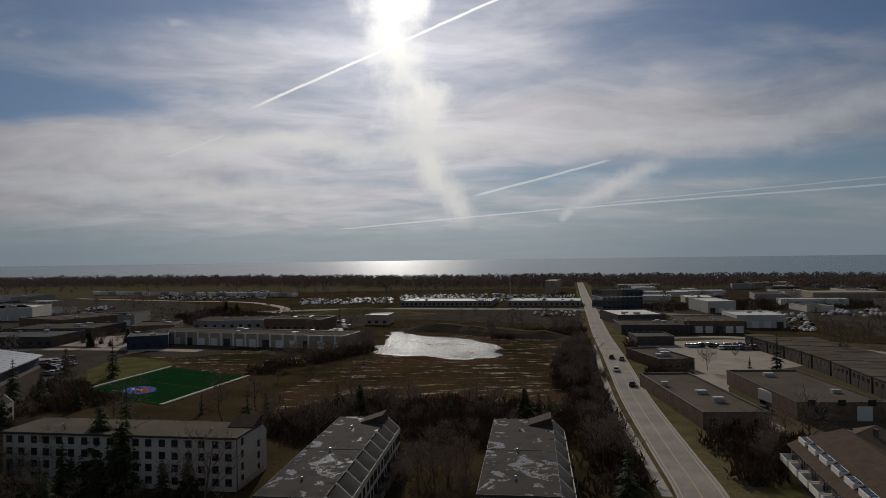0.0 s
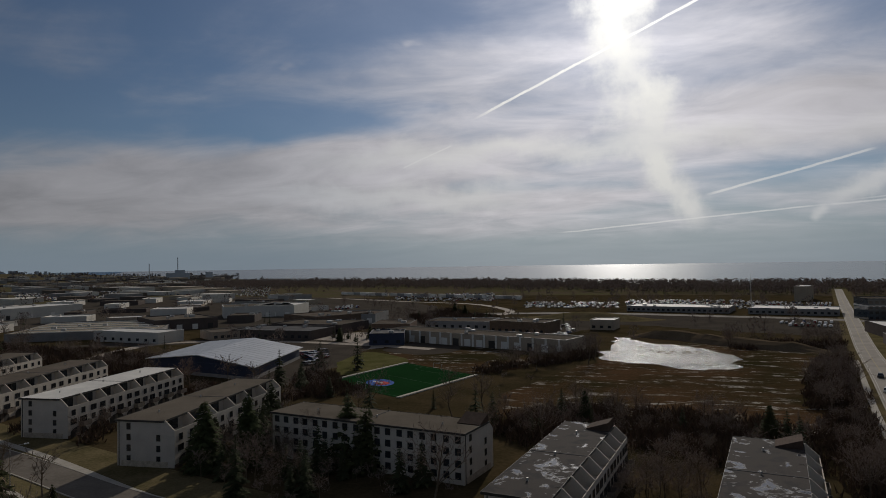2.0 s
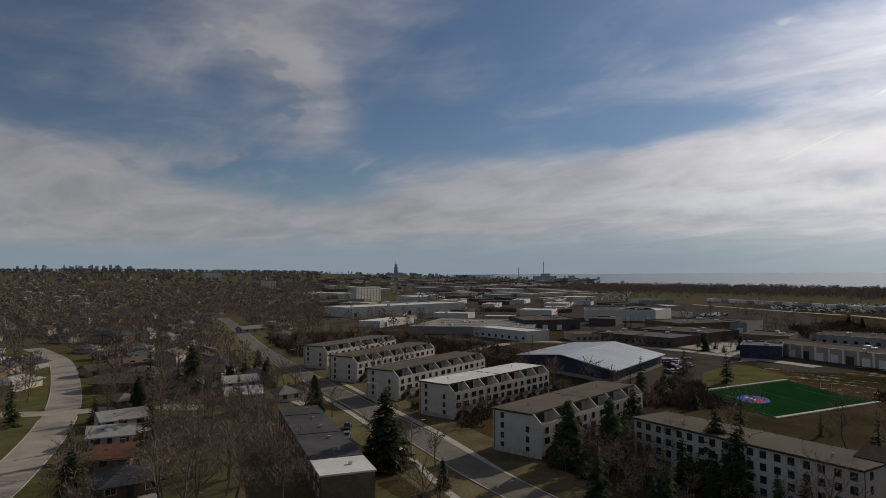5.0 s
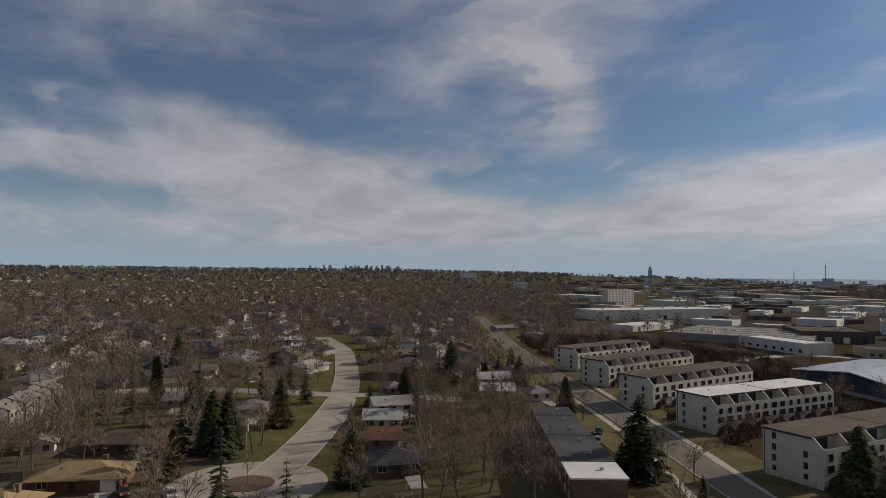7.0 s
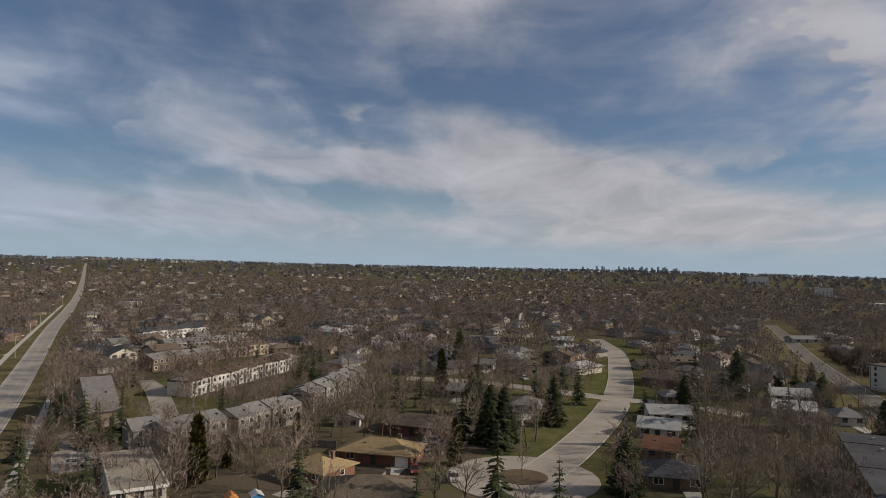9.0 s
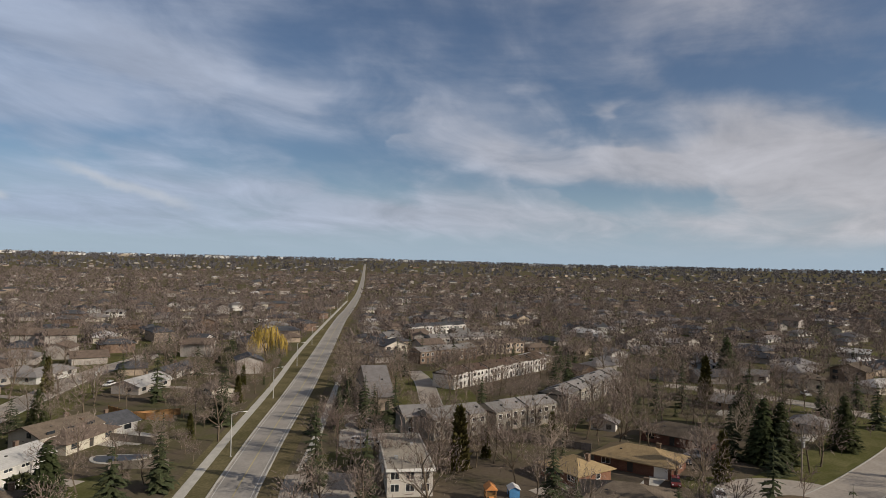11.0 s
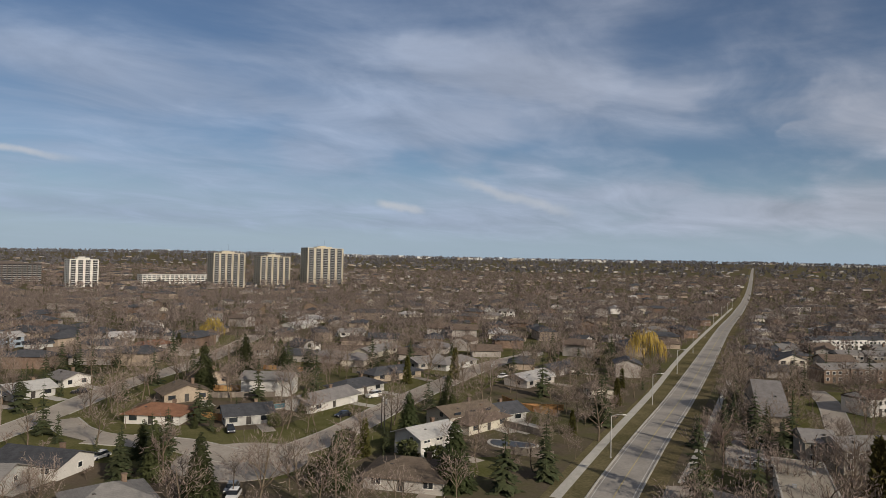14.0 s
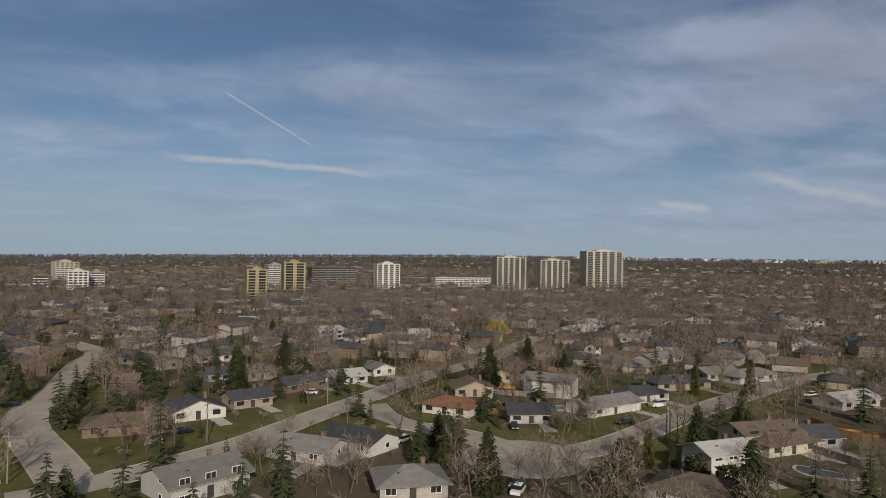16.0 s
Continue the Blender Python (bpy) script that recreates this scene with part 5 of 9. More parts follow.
# ---- land, lake and large special things ----
def build_land():
    rings = [0, 60, 120, 200, 300, 450, 650, 900, *range(960, 4860, 65), 4870]
    seg = 240
    g = Geo()
    g.v.append((0, 0, 0))
    for r in rings[1:]:
        for j in range(seg):
            a = 2 * math.pi * j / seg
            x, y = -r * math.sin(a), r * math.cos(a)
            g.v.append((x, y, land(x, y)))
    g.f = [[0, 1 + j, 1 + (j + 1) % seg] for j in range(seg)]
    for i in range(len(rings) - 2):
        b = 1 + i * seg
        g.f += [[b + j, b + seg + j, b + seg + (j + 1) % seg, b + (j + 1) % seg] for j in range(seg)]
    tagged(part("ground", g, "ground"), "dry spring ground of thin grass and soil", "ground", "", "structure")


build_land()


def build_lake():
    g = Geo()
    pts = []
    for j in range(61):
        a = radians(-62 + 112 * j / 60)
        near = 1190 + 40 * noise.noise((j * 0.2, 3, 1)) + max(0, math.degrees(a)) * 22 + max(0, (math.degrees(a) - 34)) * 200
        pts.append(((-near * math.sin(a), near * math.cos(a), 0.6), (-4880 * math.sin(a), 4880 * math.cos(a), 24.0)))
    g.v = [p for pair in pts for p in pair]
    g.f = [[2 * j + 1, 2 * j, 2 * j + 2, 2 * j + 3] for j in range(60)]
    tagged(part("lake", g, "lake"), "wide open lake reaching the horizon, glittering under the sun", "lake", "", "structure")


build_lake()


STREETS = []


def street(pts, width, label, material, clear=1.5):
    STREETS.append((pts, width))
    strip("road", pts, width, 0.07 + 0.004 * len(STREETS), material, label, "road", keep=width / 2 + clear)


def on_other_road(p, own):
    """Whether a plan point lies on a street other than its own."""
    for k, line in ROAD_LINES:
        if k != own and any((p - q).length_squared < r for q, r in line):
            return True
    return False


ROAD_LINES = []


def street_edges():
    """Kerbs and lawn strips of all streets, left out where they would cross another road."""
    ROAD_LINES.append((-1, [(q, 26.0) for q in spline(MAIN_ROAD, 3)]))
    for k, (pts, width) in enumerate(STREETS):
        ROAD_LINES.append((k, [(q, (width / 2 + 0.6) ** 2) for q in spline(pts, 3)]))
    for k, (pts, width) in enumerate(STREETS):
        line = spline(pts, 3)
        for s in (-1, 1):
            for name, off, wd, z, material, label, thick in (("kerb", width / 2 + 0.15, 0.3, 0.15, "concrete", "pale concrete kerb", 0.2), ("lawn", width / 2 + 5.8, 11.0, 0.010 + 0.0008 * (2 * k + (s > 0)), "lawn" if k != 6 else "verge", "spring lawn strip along the street", 0.0)):
                run = []
                for i, p in enumerate([*line, None]):
                    ok = p is not None
                    if ok:
                        d = (line[min(i + 1, len(line) - 1)] - line[max(i - 1, 0)]).normalized()
                        e = p + Vector((-d.y, d.x)) * s * off
                        ok = name == "lawn" or not on_other_road(e, k)
                    if ok:
                        run.append(p)
                    elif len(run) > 2:
                        strip(name, run[:: 2 if len(run) > 6 else 1], wd, z, material, label, name, offset=s * off, thick=thick, step=4.0)
                        run = []
                    else:
                        run = []


def turning_circle(x, y, r, island):
    KEEP.append((x, y, r + 1.5))
    tagged(part("road", Geo().disc(x, y, -0.1, 0.112 + 0.00002 * abs(x), r, k=40), "old_asphalt"), "round asphalt turning circle", "road", "", "structure")
    if island:
        tagged(part("traffic_island", Geo().disc(x, y, -0.1, 0.2, island, k=28), "soil"), "round grass island with a small tree in the turning circle", "traffic island", "", "structure")


def sports_pitch(a, b, c, d):
    """Green pitch between four corners, with lines, a round emblem and goals."""
    a, b, c, d = (Vector(p) for p in (a, b, c, d))
    sheet("sports_pitch", [a, b, c, d], 0.06, "turf", "green artificial-turf sports pitch with white lines", "sports pitch", 0, True)

    def at(u, v):
        return (a.lerp(b, u)).lerp(d.lerp(c, u), v)

    def bar(u0, v0, u1, v1, w=0.13, name="pitch_line"):
        p, q = at(u0, v0), at(u1, v1)
        s = (q - p).normalized() * w / 2
        s = Vector((-s.y, s.x))
        tagged(part(name, Geo().slab([p - s, q - s, q + s, p + s], 0.064, 0.07), "turf_line"), "white pitch line", "pitch marking", "", "structure")

    e = 0.03
    for u0, v0, u1, v1 in ((e, e, 1 - e, e), (1 - e, e, 1 - e, 1 - e), (1 - e, 1 - e, e, 1 - e), (e, 1 - e, e, e), (e, 0.5, 1 - e, 0.5), (0.3, e, 0.3, 0.16), (0.7, e, 0.7, 0.16), (0.3, 0.16, 0.7, 0.16), (0.3, 1 - e, 0.3, 0.84), (0.7, 1 - e, 0.7, 0.84), (0.3, 0.84, 0.7, 0.84)):
        bar(u0, v0, u1, v1)
    m0 = at(0.46, 0.74)
    ax, ay = (b - a) * 0.15, (d - a) * 0.11
    ring = [m0 + ax * math.cos(2 * math.pi * k / 36) + ay * math.sin(2 * math.pi * k / 36) for k in range(36)]
    tagged(part("emblem", Geo().slab(ring, 0.066, 0.074), "logo_blue"), "round blue and red emblem on the turf", "pitch marking", "", "structure")
    ring2 = [m0 + ax * 0.25 + ax * 0.5 * math.cos(2 * math.pi * k / 36) + ay * 0.5 * math.sin(2 * math.pi * k / 36) for k in range(36)]
    tagged(part("emblem", Geo().slab(ring2, 0.074, 0.079), "logo_red"), "red field of the pitch emblem", "pitch marking", "", "structure")
    tagged(part("emblem", Geo().slab([m0 - ax * 0.7 - ay * 0.12, m0 + ax * 0.2 - ay * 0.12, m0 + ax * 0.3 + ay * 0.12, m0 - ax * 0.6 + ay * 0.12], 0.079, 0.084), "paint_white"), "white bar across the pitch emblem", "pitch marking", "", "structure")
    # pale low walls along two sides
    for p, q, name in ((b, c, 0.0), (a, d, 0.0)):
        w = (q - p).normalized()
        s = Vector((-w.y, w.x)) * 0.7
        tagged(part("pitch_edge", Geo().slab([p - s, q - s, q + s, p + s], -0.1, 0.35), "concrete"), "pale concrete edge walk beside the pitch", "pavement", "", "structure")
    for v in (0.02, 0.98):
        p = at(0.5, v)
        t = thing("goal", "white metal football goal on the pitch", "goal", "goals", at=pose(p.x, p.y, 0))
        u = (b - a).normalized()
        l, r = u * -2.5, u * 2.5
        g = Geo().tube((*l, 0), (*l, 2.2), 0.06, 0.06, 6).tube((*r, 0), (*r, 2.2), 0.06, 0.06, 6).tube((*l, 2.2), (*r, 2.2), 0.06, 0.06, 6)
        part("goal_frame", g, "trim_white", t)


def mound(pts, width, height, label):
    line = spline(pts, 5)
    g = Geo()
    prof = ((-1, 0), (-0.6, 0.55), (-0.2, 0.95), (0.2, 1.0), (0.65, 0.5), (1, 0))
    for i, p in enumerate(line):
        d = (line[min(i + 1, len(line) - 1)] - line[max(i - 1, 0)]).normalized()
        s = Vector((-d.y, d.x))
        f = min(1, i / 3, (len(line) - 1 - i) / 3)
        for u, h in prof:
            q = p + s * u * width / 2
            g.v.append((q.x, q.y, -0.1 + f * height * h * (0.85 + 0.3 * noise.noise((q.x * 0.1, q.y * 0.1, 4)))))
        KEEP.append((p.x, p.y, width / 2))
    k = len(prof)
    for i in range(len(line) - 1):
        for j in range(k - 1):
            g.f.append([i * k + j, i * k + j + 1, (i + 1) * k + j + 1, (i + 1) * k + j])
    tagged(part("earth_bank", g, "soil"), label, "earth bank", "", "structure")


def arena(front, right, left):
    """Sports hall: navy walls under a wide low silver gable roof. front, right and left are three corners of its foot."""
    f, r, l = Vector(front), Vector(right), Vector(left)
    u, v = r - f, l - f
    t = thing("sports_hall", "large sports hall with navy walls and low silver metal gable roof", "building")
    ev, rg = 4.9, 7.6

    def at(i, j, z):
        p = f + u * i + v * j
        return (p.x, p.y, z)

    part("wall", Geo().solid([at(0, 0, -0.5), at(1, 0, -0.5), at(1, 1, -0.5), at(0, 1, -0.5)], [at(0, 0, ev), at(1, 0, ev), at(1, 1, ev), at(0, 1, ev)])
         .solid([at(0.003, 0, ev), at(0.003, 0.5, rg), at(0.003, 1, ev)], [at(0.01, 0, ev), at(0.01, 0.5, rg), at(0.01, 1, ev)])
         .solid([at(0.99, 0, ev), at(0.99, 0.5, rg), at(0.99, 1, ev)], [at(0.997, 0, ev), at(0.997, 0.5, rg), at(0.997, 1, ev)]), "wall_navy", t)
    for j0, j1, z0, z1 in ((-0.03, 0.5, ev - 0.25, rg), (0.5, 1.03, rg, ev - 0.25)):
        lo = [at(-0.02, j0, z0), at(1.02, j0, z0), at(1.02, j1, z1), at(-0.02, j1, z1)]
        s = part("roof_slope", Geo().solid(lo, [(x, y, z + 0.3) for x, y, z in lo]), "roof_metal", t)
        for k in range(1, 14):
            a = Vector(at(-0.02 + 1.04 * k / 14, j0, z0 + 0.3))
            b = Vector(at(-0.02 + 1.04 * k / 14, j1, z1 + 0.3))
            part("seam", Geo().tube(a, b, 0.05, 0.05, 3), "roof_metal", s)
    part("plinth", Geo().solid([at(-0.004, -0.004, -0.3), at(1.004, -0.004, -0.3), at(1.004, 1.004, -0.3), at(-0.004, 1.004, -0.3)], [at(-0.004, -0.004, 1.2), at(1.004, -0.004, 1.2), at(1.004, 1.004, 1.2), at(-0.004, 1.004, 1.2)]), "wall_grey", t)
    AREAS.append([(p.x, p.y) for p in (f - u * 0.05 - v * 0.05, f + u * 1.05 - v * 0.05, f + u * 1.05 + v * 1.05, f - u * 0.05 + v * 1.05)])


def flat_row(x, y, rz, length, depth, h):
    """Row of low flat-roofed houses stepped along the street, the last with a white roof. Long side along local x."""
    t = thing("row_houses", "row of low houses with dark stepped flat roofs, one end white", "building", at=pose(x, y, 0, 0, 0, rz))
    keep_rect(x, y, length, depth, rz, 1.5)
    n = 6
    for k in range(n):
        x0, x1 = -length / 2 + k * length / n, -length / 2 + (k + 1) * length / n
        hh = h - 0.12 * (k % 2)
        part("wall", Geo().box(x0, -depth / 2, -0.3, x1 - 0.02, depth / 2, hh - 0.3), "brick_brown", t)
        part("roof", Geo().box(x0 + 0.02, -depth / 2 - 0.3, hh - 0.3, x1 - 0.04, depth / 2 + 0.3, hh), "roof_dark" if k < n - 1 else "roof_pale", t, "" if k < n - 1 else "white flat roof of the end house")
        for yy, face in ((-depth / 2, 0), (depth / 2, 180)):
            for o in (0.3, 0.7):
                window_piece(1.5, 1.3, t, x0 + (x1 - x0) * o, yy, 1.0, face)
                window_piece(1.5, 1.2, t, x0 + (x1 - x0) * o, yy, 3.5, face)
        part("roof_vent", Geo().box(-0.3, -0.3, 0, 0.3, 0.3, 0.5), "galvanised", t).matrix_basis = pose((x0 + x1) / 2, 0.15 * depth, hh)


def flat_house(x, y, rz, w, d, h):
    """Two-storey house with a worn pale flat roof; its white front looks along local -y."""
    t = thing("flat_roofed_house", "two-storey building with worn grey flat roof and white front", "building", at=pose(x, y, 0, 0, 0, rz))
    keep_rect(x, y + d / 2, w, d, rz, 1.5)
    part("wall", Geo().box(-w / 2, 0, -0.3, w / 2, d, h - 0.4), "stucco_white", t)
    part("roof", Geo().box(-w / 2 - 0.3, -0.5, h - 0.4, w / 2 + 0.3, d + 0.3, h), "roof_worn", t)
    part("roof_edge", Geo().box(-w / 2 - 0.34, -0.5, h - 0.5, -w / 2 - 0.05, d + 0.34, h + 0.12).box(w / 2 + 0.05, -0.5, h - 0.5, w / 2 + 0.34, d + 0.34, h + 0.12).box(-w / 2 - 0.05, d + 0.05, h - 0.5, w / 2 + 0.05, d + 0.34, h + 0.12), "concrete", t)
    for xx, yy in ((-2.0, 6.0), (1.8, 15.0)):
        part("roof_vent", Geo().box(xx - 0.3, yy - 0.3, h, xx + 0.3, yy + 0.3, h + 0.5), "galvanised", t)
    part("fascia", Geo().box(-w / 2 - 0.34, -0.56, h - 0.5, w / 2 + 0.34, -0.5, h + 0.05), "trim_white", t)
    for k in range(3):
        xx = -w / 2 + (k + 0.5) * w / 3
        for z in (0.9, 3.0):
            window_piece(1.6, 1.4, t, xx, 0, z, 0)
            window_piece(1.4, 1.3, t, -w / 2, 2.5 + k * d / 3.2, z, -90)
            window_piece(1.4, 1.3, t, w / 2, 2.5 + k * d / 3.2, z, 90)


def playground(x, y, rz):
    """Small garden play set: orange slide on a timber frame and a blue play house."""
    t = thing("play_set", "garden play set with orange slide and timber frame", "play set", at=pose(x, y, 0, 0, 0, rz))
    for px in (-1.2, 1.2):
        for py in (-0.8, 0.8):
            part("post", Geo().box(px - 0.08, py - 0.08, -0.2, px + 0.08, py + 0.08, 2.4), "timber", t)
    part("deck", Geo().box(-1.3, -0.9, 1.2, 1.3, 0.9, 1.32), "timber", t)
    part("canopy", Geo().solid([(-1.5, -1.1, 2.4), (1.5, -1.1, 2.4), (1.5, 1.1, 2.4), (-1.5, 1.1, 2.4)], [(-1.4, -0.1, 3.2), (1.4, -0.1, 3.2), (1.4, 0.1, 3.2), (-1.4, 0.1, 3.2)]), "orange", t)
    part("slide", Geo().solid([(1.3, -0.4, 1.2), (4.0, -0.4, 0.1), (4.0, 0.4, 0.1), (1.3, 0.4, 1.2)], [(1.3, -0.4, 1.35), (4.0, -0.4, 0.22), (4.0, 0.4, 0.22), (1.3, 0.4, 1.35)]), "orange", t)
    b = thing("play_house", "small blue plastic play house", "play house", at=pose(x - 5.0, y + 2.5, 0, 0, 0, rz))
    part("wall", wall_geo(2.2, 1.8, 1.4, 0.5, "gable"), "blue", b)
    part("roof", roof_geo(2.2, 1.8, 1.4, 0.5, "gable", 0.2, 0.1), "trim_white", b)
    door_piece(0.6, 1.1, b, 0, -0.9, 0.0, 0)


def house_row(x, y, rz, length, depth, n, storeys, wall, roof, label):
    """A terrace of n houses under stepped gable roofs; its front looks along local -y."""
    t = thing("townhouse_row", label, "building", "townhouse rows", at=pose(x, y, 0, 0, 0, rz))
    keep_rect(x, y, length, depth, rz, 1.5)
    u = length / n
    for k in range(n):
        step = 0.16 * (k % 3)
        dy = 0.5 * (k % 2)
        h = 2.2 * storeys + 0.3 + step
        wl = part("wall", shared(("rw", round(u, 2), depth, h), lambda: wall_geo(u - 0.02, depth, h, 0.36, "gable"), wall), wall, t)
        wl.matrix_basis = pose(-length / 2 + (k + 0.5) * u, dy, 0)
        rf = part("roof", shared(("rr", round(u, 2), depth, h), lambda: roof_geo(u - 0.02, depth, h, 0.36, "gable", 0.0 if n > 1 else 0.5), roof), roof, t)
        rf.matrix_basis = pose(-length / 2 + (k + 0.5) * u, dy, 0.02)
        for s in range(int(storeys)):
            for o in (-0.24, 0.24):
                if s == 0 and o > 0:
                    door_piece(1.0, 2.05, wl, o * u, -depth / 2, 0.1, 0)
                else:
                    window_piece(1.3, 1.25, wl, o * u, -depth / 2, 0.85 + 2.2 * s, 0)
        part("roof_vent", shared(("rv",), lambda: Geo().box(-0.22, -0.22, 0, 0.22, 0.22, 0.45), "trim_dark"), "trim_dark", rf).matrix_basis = pose(0.2 * u, -depth * 0.25, h + depth * 0.09 + 0.1)
        if k % 2 == 0:
            part("party_wall", shared(("pw", depth, h), lambda: Geo().box(-0.12, -depth / 2 - 0.1, h - 0.3, 0.12, depth / 2 + 0.1, h + 0.2), "trim_dark"), "trim_dark", t).matrix_basis = pose(-length / 2 + k * u, dy, 0)


def sawtooth_row(pts, n):
    """Row of dark stepped townhouses with a long flat roof behind."""
    line = spline(pts, 2.0)
    for k in range(n):
        p = line[int((k + 0.5) / n * (len(line) - 1))]
        q = line[min(int((k + 0.5) / n * (len(line) - 1)) + 2, len(line) - 1)]
        a = math.degrees(math.atan2((q - p).y, (q - p).x)) if (q - p).length > 0.01 else a
        t = thing("townhouse", "dark brown stepped townhouse with flat grey roof", "house", "stepped townhouses", at=pose(p.x, p.y, 0, 0, 0, a))
        keep_rect(p.x, p.y, 9, 24, a, 2)
        part("wall", shared(("saw_wall",), lambda: Geo().box(-3.4, -5, -0.3, 3.4, 5, 4.8), "wall_dark"), "wall_dark", t)
        part("roof", shared(("saw_roof",), lambda: Geo().box(-3.6, -5.2, 4.8, 3.6, 5.2, 5.05), "roof_gravel"), "roof_gravel", t)
        part("rear_wall", shared(("saw_rear",), lambda: Geo().box(-4.6, 5.05, -0.3, 4.6, 24, 3.4), "brick_brown"), "brick_brown", t)
        part("rear_roof", shared(("saw_rear_roof",), lambda: Geo().box(-4.7, 5.02, 3.4, 4.7, 24.2, 3.6), "roof_gravel"), "roof_gravel", t)
        for o in (-1.6, 1.6):
            window_piece(1.4, 1.3, t, o, -5, 2.7, 0, "trim_dark", far=True)
        door_piece(2.6, 2.2, t, 0, -5, 0.0, 0, "trim_dark", "garage_door")


def skylight_block(x, y, rz):
    """Brown-shingled block with a line of white glazed boxes along its roof edge and white balconies."""
    t = thing("townhouse_block", "brown-roofed townhouse block with white skylight boxes and balconies", "building", at=pose(x, y, 0, 0, 0, rz))
    keep_rect(x, y, 30, 16, rz, 2)
    part("wall", Geo().box(-16, -8, -0.3, 16, 6, 5.6), "wall_dark", t)
    part("roof", Geo().solid([(-16.5, -8.6, 5.6), (16.5, -8.6, 5.6), (16.5, 6.5, 5.6), (-16.5, 6.5, 5.6)], [(-16.5, -6.0, 6.9), (16.5, -6.0, 6.9), (16.5, 1.0, 8.8), (-16.5, 1.0, 8.8)]), "shingle_umber", t)
    for k in range(6):
        xx = -13.5 + k * 5.4
        b = part("skylight", Geo().box(-1.8, -0.7, 0, 1.8, 0.7, 1.0), "trim_white", t)
        b.matrix_basis = pose(xx, -6.2, 6.3)
        for o in (-1.2, 0, 1.2):
            part("pane", Geo().box(o - 0.45, -0.5, 1.0, o + 0.45, 0.5, 1.06), "glass", b)
        c = part("balcony", Geo().box(-2.2, -1.9, 0, 2.2, 0, 0.2).box(-2.2, -1.9, 0.2, 2.2, -1.75, 1.1).box(-2.2, -1.75, 0.2, -2.05, 0, 1.1).box(2.05, -1.75, 0.2, 2.2, 0, 1.1), "trim_white", t)
        c.matrix_basis = pose(xx, -8, 3.0)
        window_piece(2.6, 2.1, t, xx, -8, 3.2, 0, "trim_dark")
        window_piece(1.8, 1.4, t, xx, -8, 0.9, 0, "trim_dark")


def lattice_mast(x, y, h):
    t = thing("radio_mast", "thin grey lattice radio mast", "mast", at=pose(x, y, 0))
    part("post", Geo().tube((0, 0, -0.3), (0, 0, h), 0.45, 0.25, 4), "galvanised", t)
    part("aerial", Geo().tube((0, 0, h), (0, 0, h + 4), 0.12, 0.06, 4).tube((-0.8, 0, h - 6), (0.8, 0, h - 6), 0.1, 0.1, 4), "galvanised", t)


def trailer(x, y, rz, length=10.0):
    t = thing("box_trailer", "white box trailer parked beside a brick building", "trailer", at=pose(x, y, 0.06, 0, 0, rz))
    part("box", Geo().box(-length / 2, -1.25, 1.1, length / 2, 1.25, 3.8), "trim_white", t)
    part("chassis", Geo().box(-length / 2 + 0.3, -0.5, 0.8, length / 2 - 0.3, 0.5, 1.1), "trim_dark", t)
    for wx in (-length / 2 + 1.2, -length / 2 + 2.4, length / 2 - 1.4):
        for wy in (-1.1, 1.1):
            part("wheel", Geo().tube((wx, wy - 0.14, 0.48), (wx, wy + 0.14, 0.48), 0.48, 0.48, 10), "tyre", t)


def car_row(a, b, n):
    """A line of cars parked side by side."""
    a, b = Vector(a), Vector(b)
    d = math.degrees(math.atan2((b - a).y, (b - a).x))
    r = random.Random(int(a.x * 3 + a.y))
    for k in range(n):
        if r.random() < 0.12:
            continue
        p = a.lerp(b, (k + 0.5) / n)
        c = r.choice(("car_white", "car_black", "car_grey", "car_grey", "car_black", "car_red", "car_blue"))
        car(p.x, p.y, d + 90 + r.uniform(-3, 3) + 180 * r.randrange(2), c, c[4:].replace("grey", "silver-grey") + " car parked in a lot", r.random() < 0.15)


def garden_pond(x, y, rz):
    t = thing("garden_pool", "dark covered kidney-shaped garden pool with pale rim", "pool", at=pose(x, y, 0.06, 0, 0, rz))
    def ring(k):
        return [((5.2 + k) * math.cos(a) + 0.8 * math.cos(2 * a), (2.4 + k) * math.sin(a) + 0.7 * math.cos(2 * a)) for a in (2 * math.pi * i / 30 for i in range(30))]
    part("rim", Geo().slab(ring(0.7), -0.1, 0.08), "concrete", t)
    part("cover", Geo().slab(ring(0), 0.08, 0.14), "pool_cover", t)
    KEEP.append((x, y, 7))


def swimming_pool(x, y, rz):
    t = thing("swimming_pool", "turquoise swimming pool with pale rim in a back garden", "pool", at=pose(x, y, 0.06, 0, 0, rz))
    part("rim", Geo().box(-5, -3, -0.1, 5, 3, 0.12), "concrete", t)
    part("water", Geo().box(-4.3, -2.3, 0.12, 4.3, 2.3, 0.13), "pool", t)
    KEEP.append((x, y, 5))


GROVES = []


def grove(pts, n, kinds, lo, hi, gap):
    GROVES.append((pts, n, kinds, lo, hi, gap))


PARKS = []


def car_field(pts):
    PARKS.append(pts)


def train(pts, n):
    """A standing goods train: box wagons on a low bank."""
    line = spline(pts, 4)
    t = thing("goods_train", "long standing train of pale box wagons", "train")
    step = (len(line) - 1) / n
    for k in range(n):
        a, b = line[int(k * step)], line[int((k + 0.93) * step)]
        d, z = (b - a), land(a.x, a.y)
        w = part("wagon", Geo().box(0, -1.5, 1.0, d.length, 1.5, 4.2).box(1, -1.2, 0.2, d.length - 1, 1.2, 1.0), ("trim_white", "wall_pale", "wall_grey")[k % 3], t)
        w.matrix_basis = pose(a.x, a.y, z + 0.4, 0, 0, math.degrees(math.atan2(d.y, d.x)))


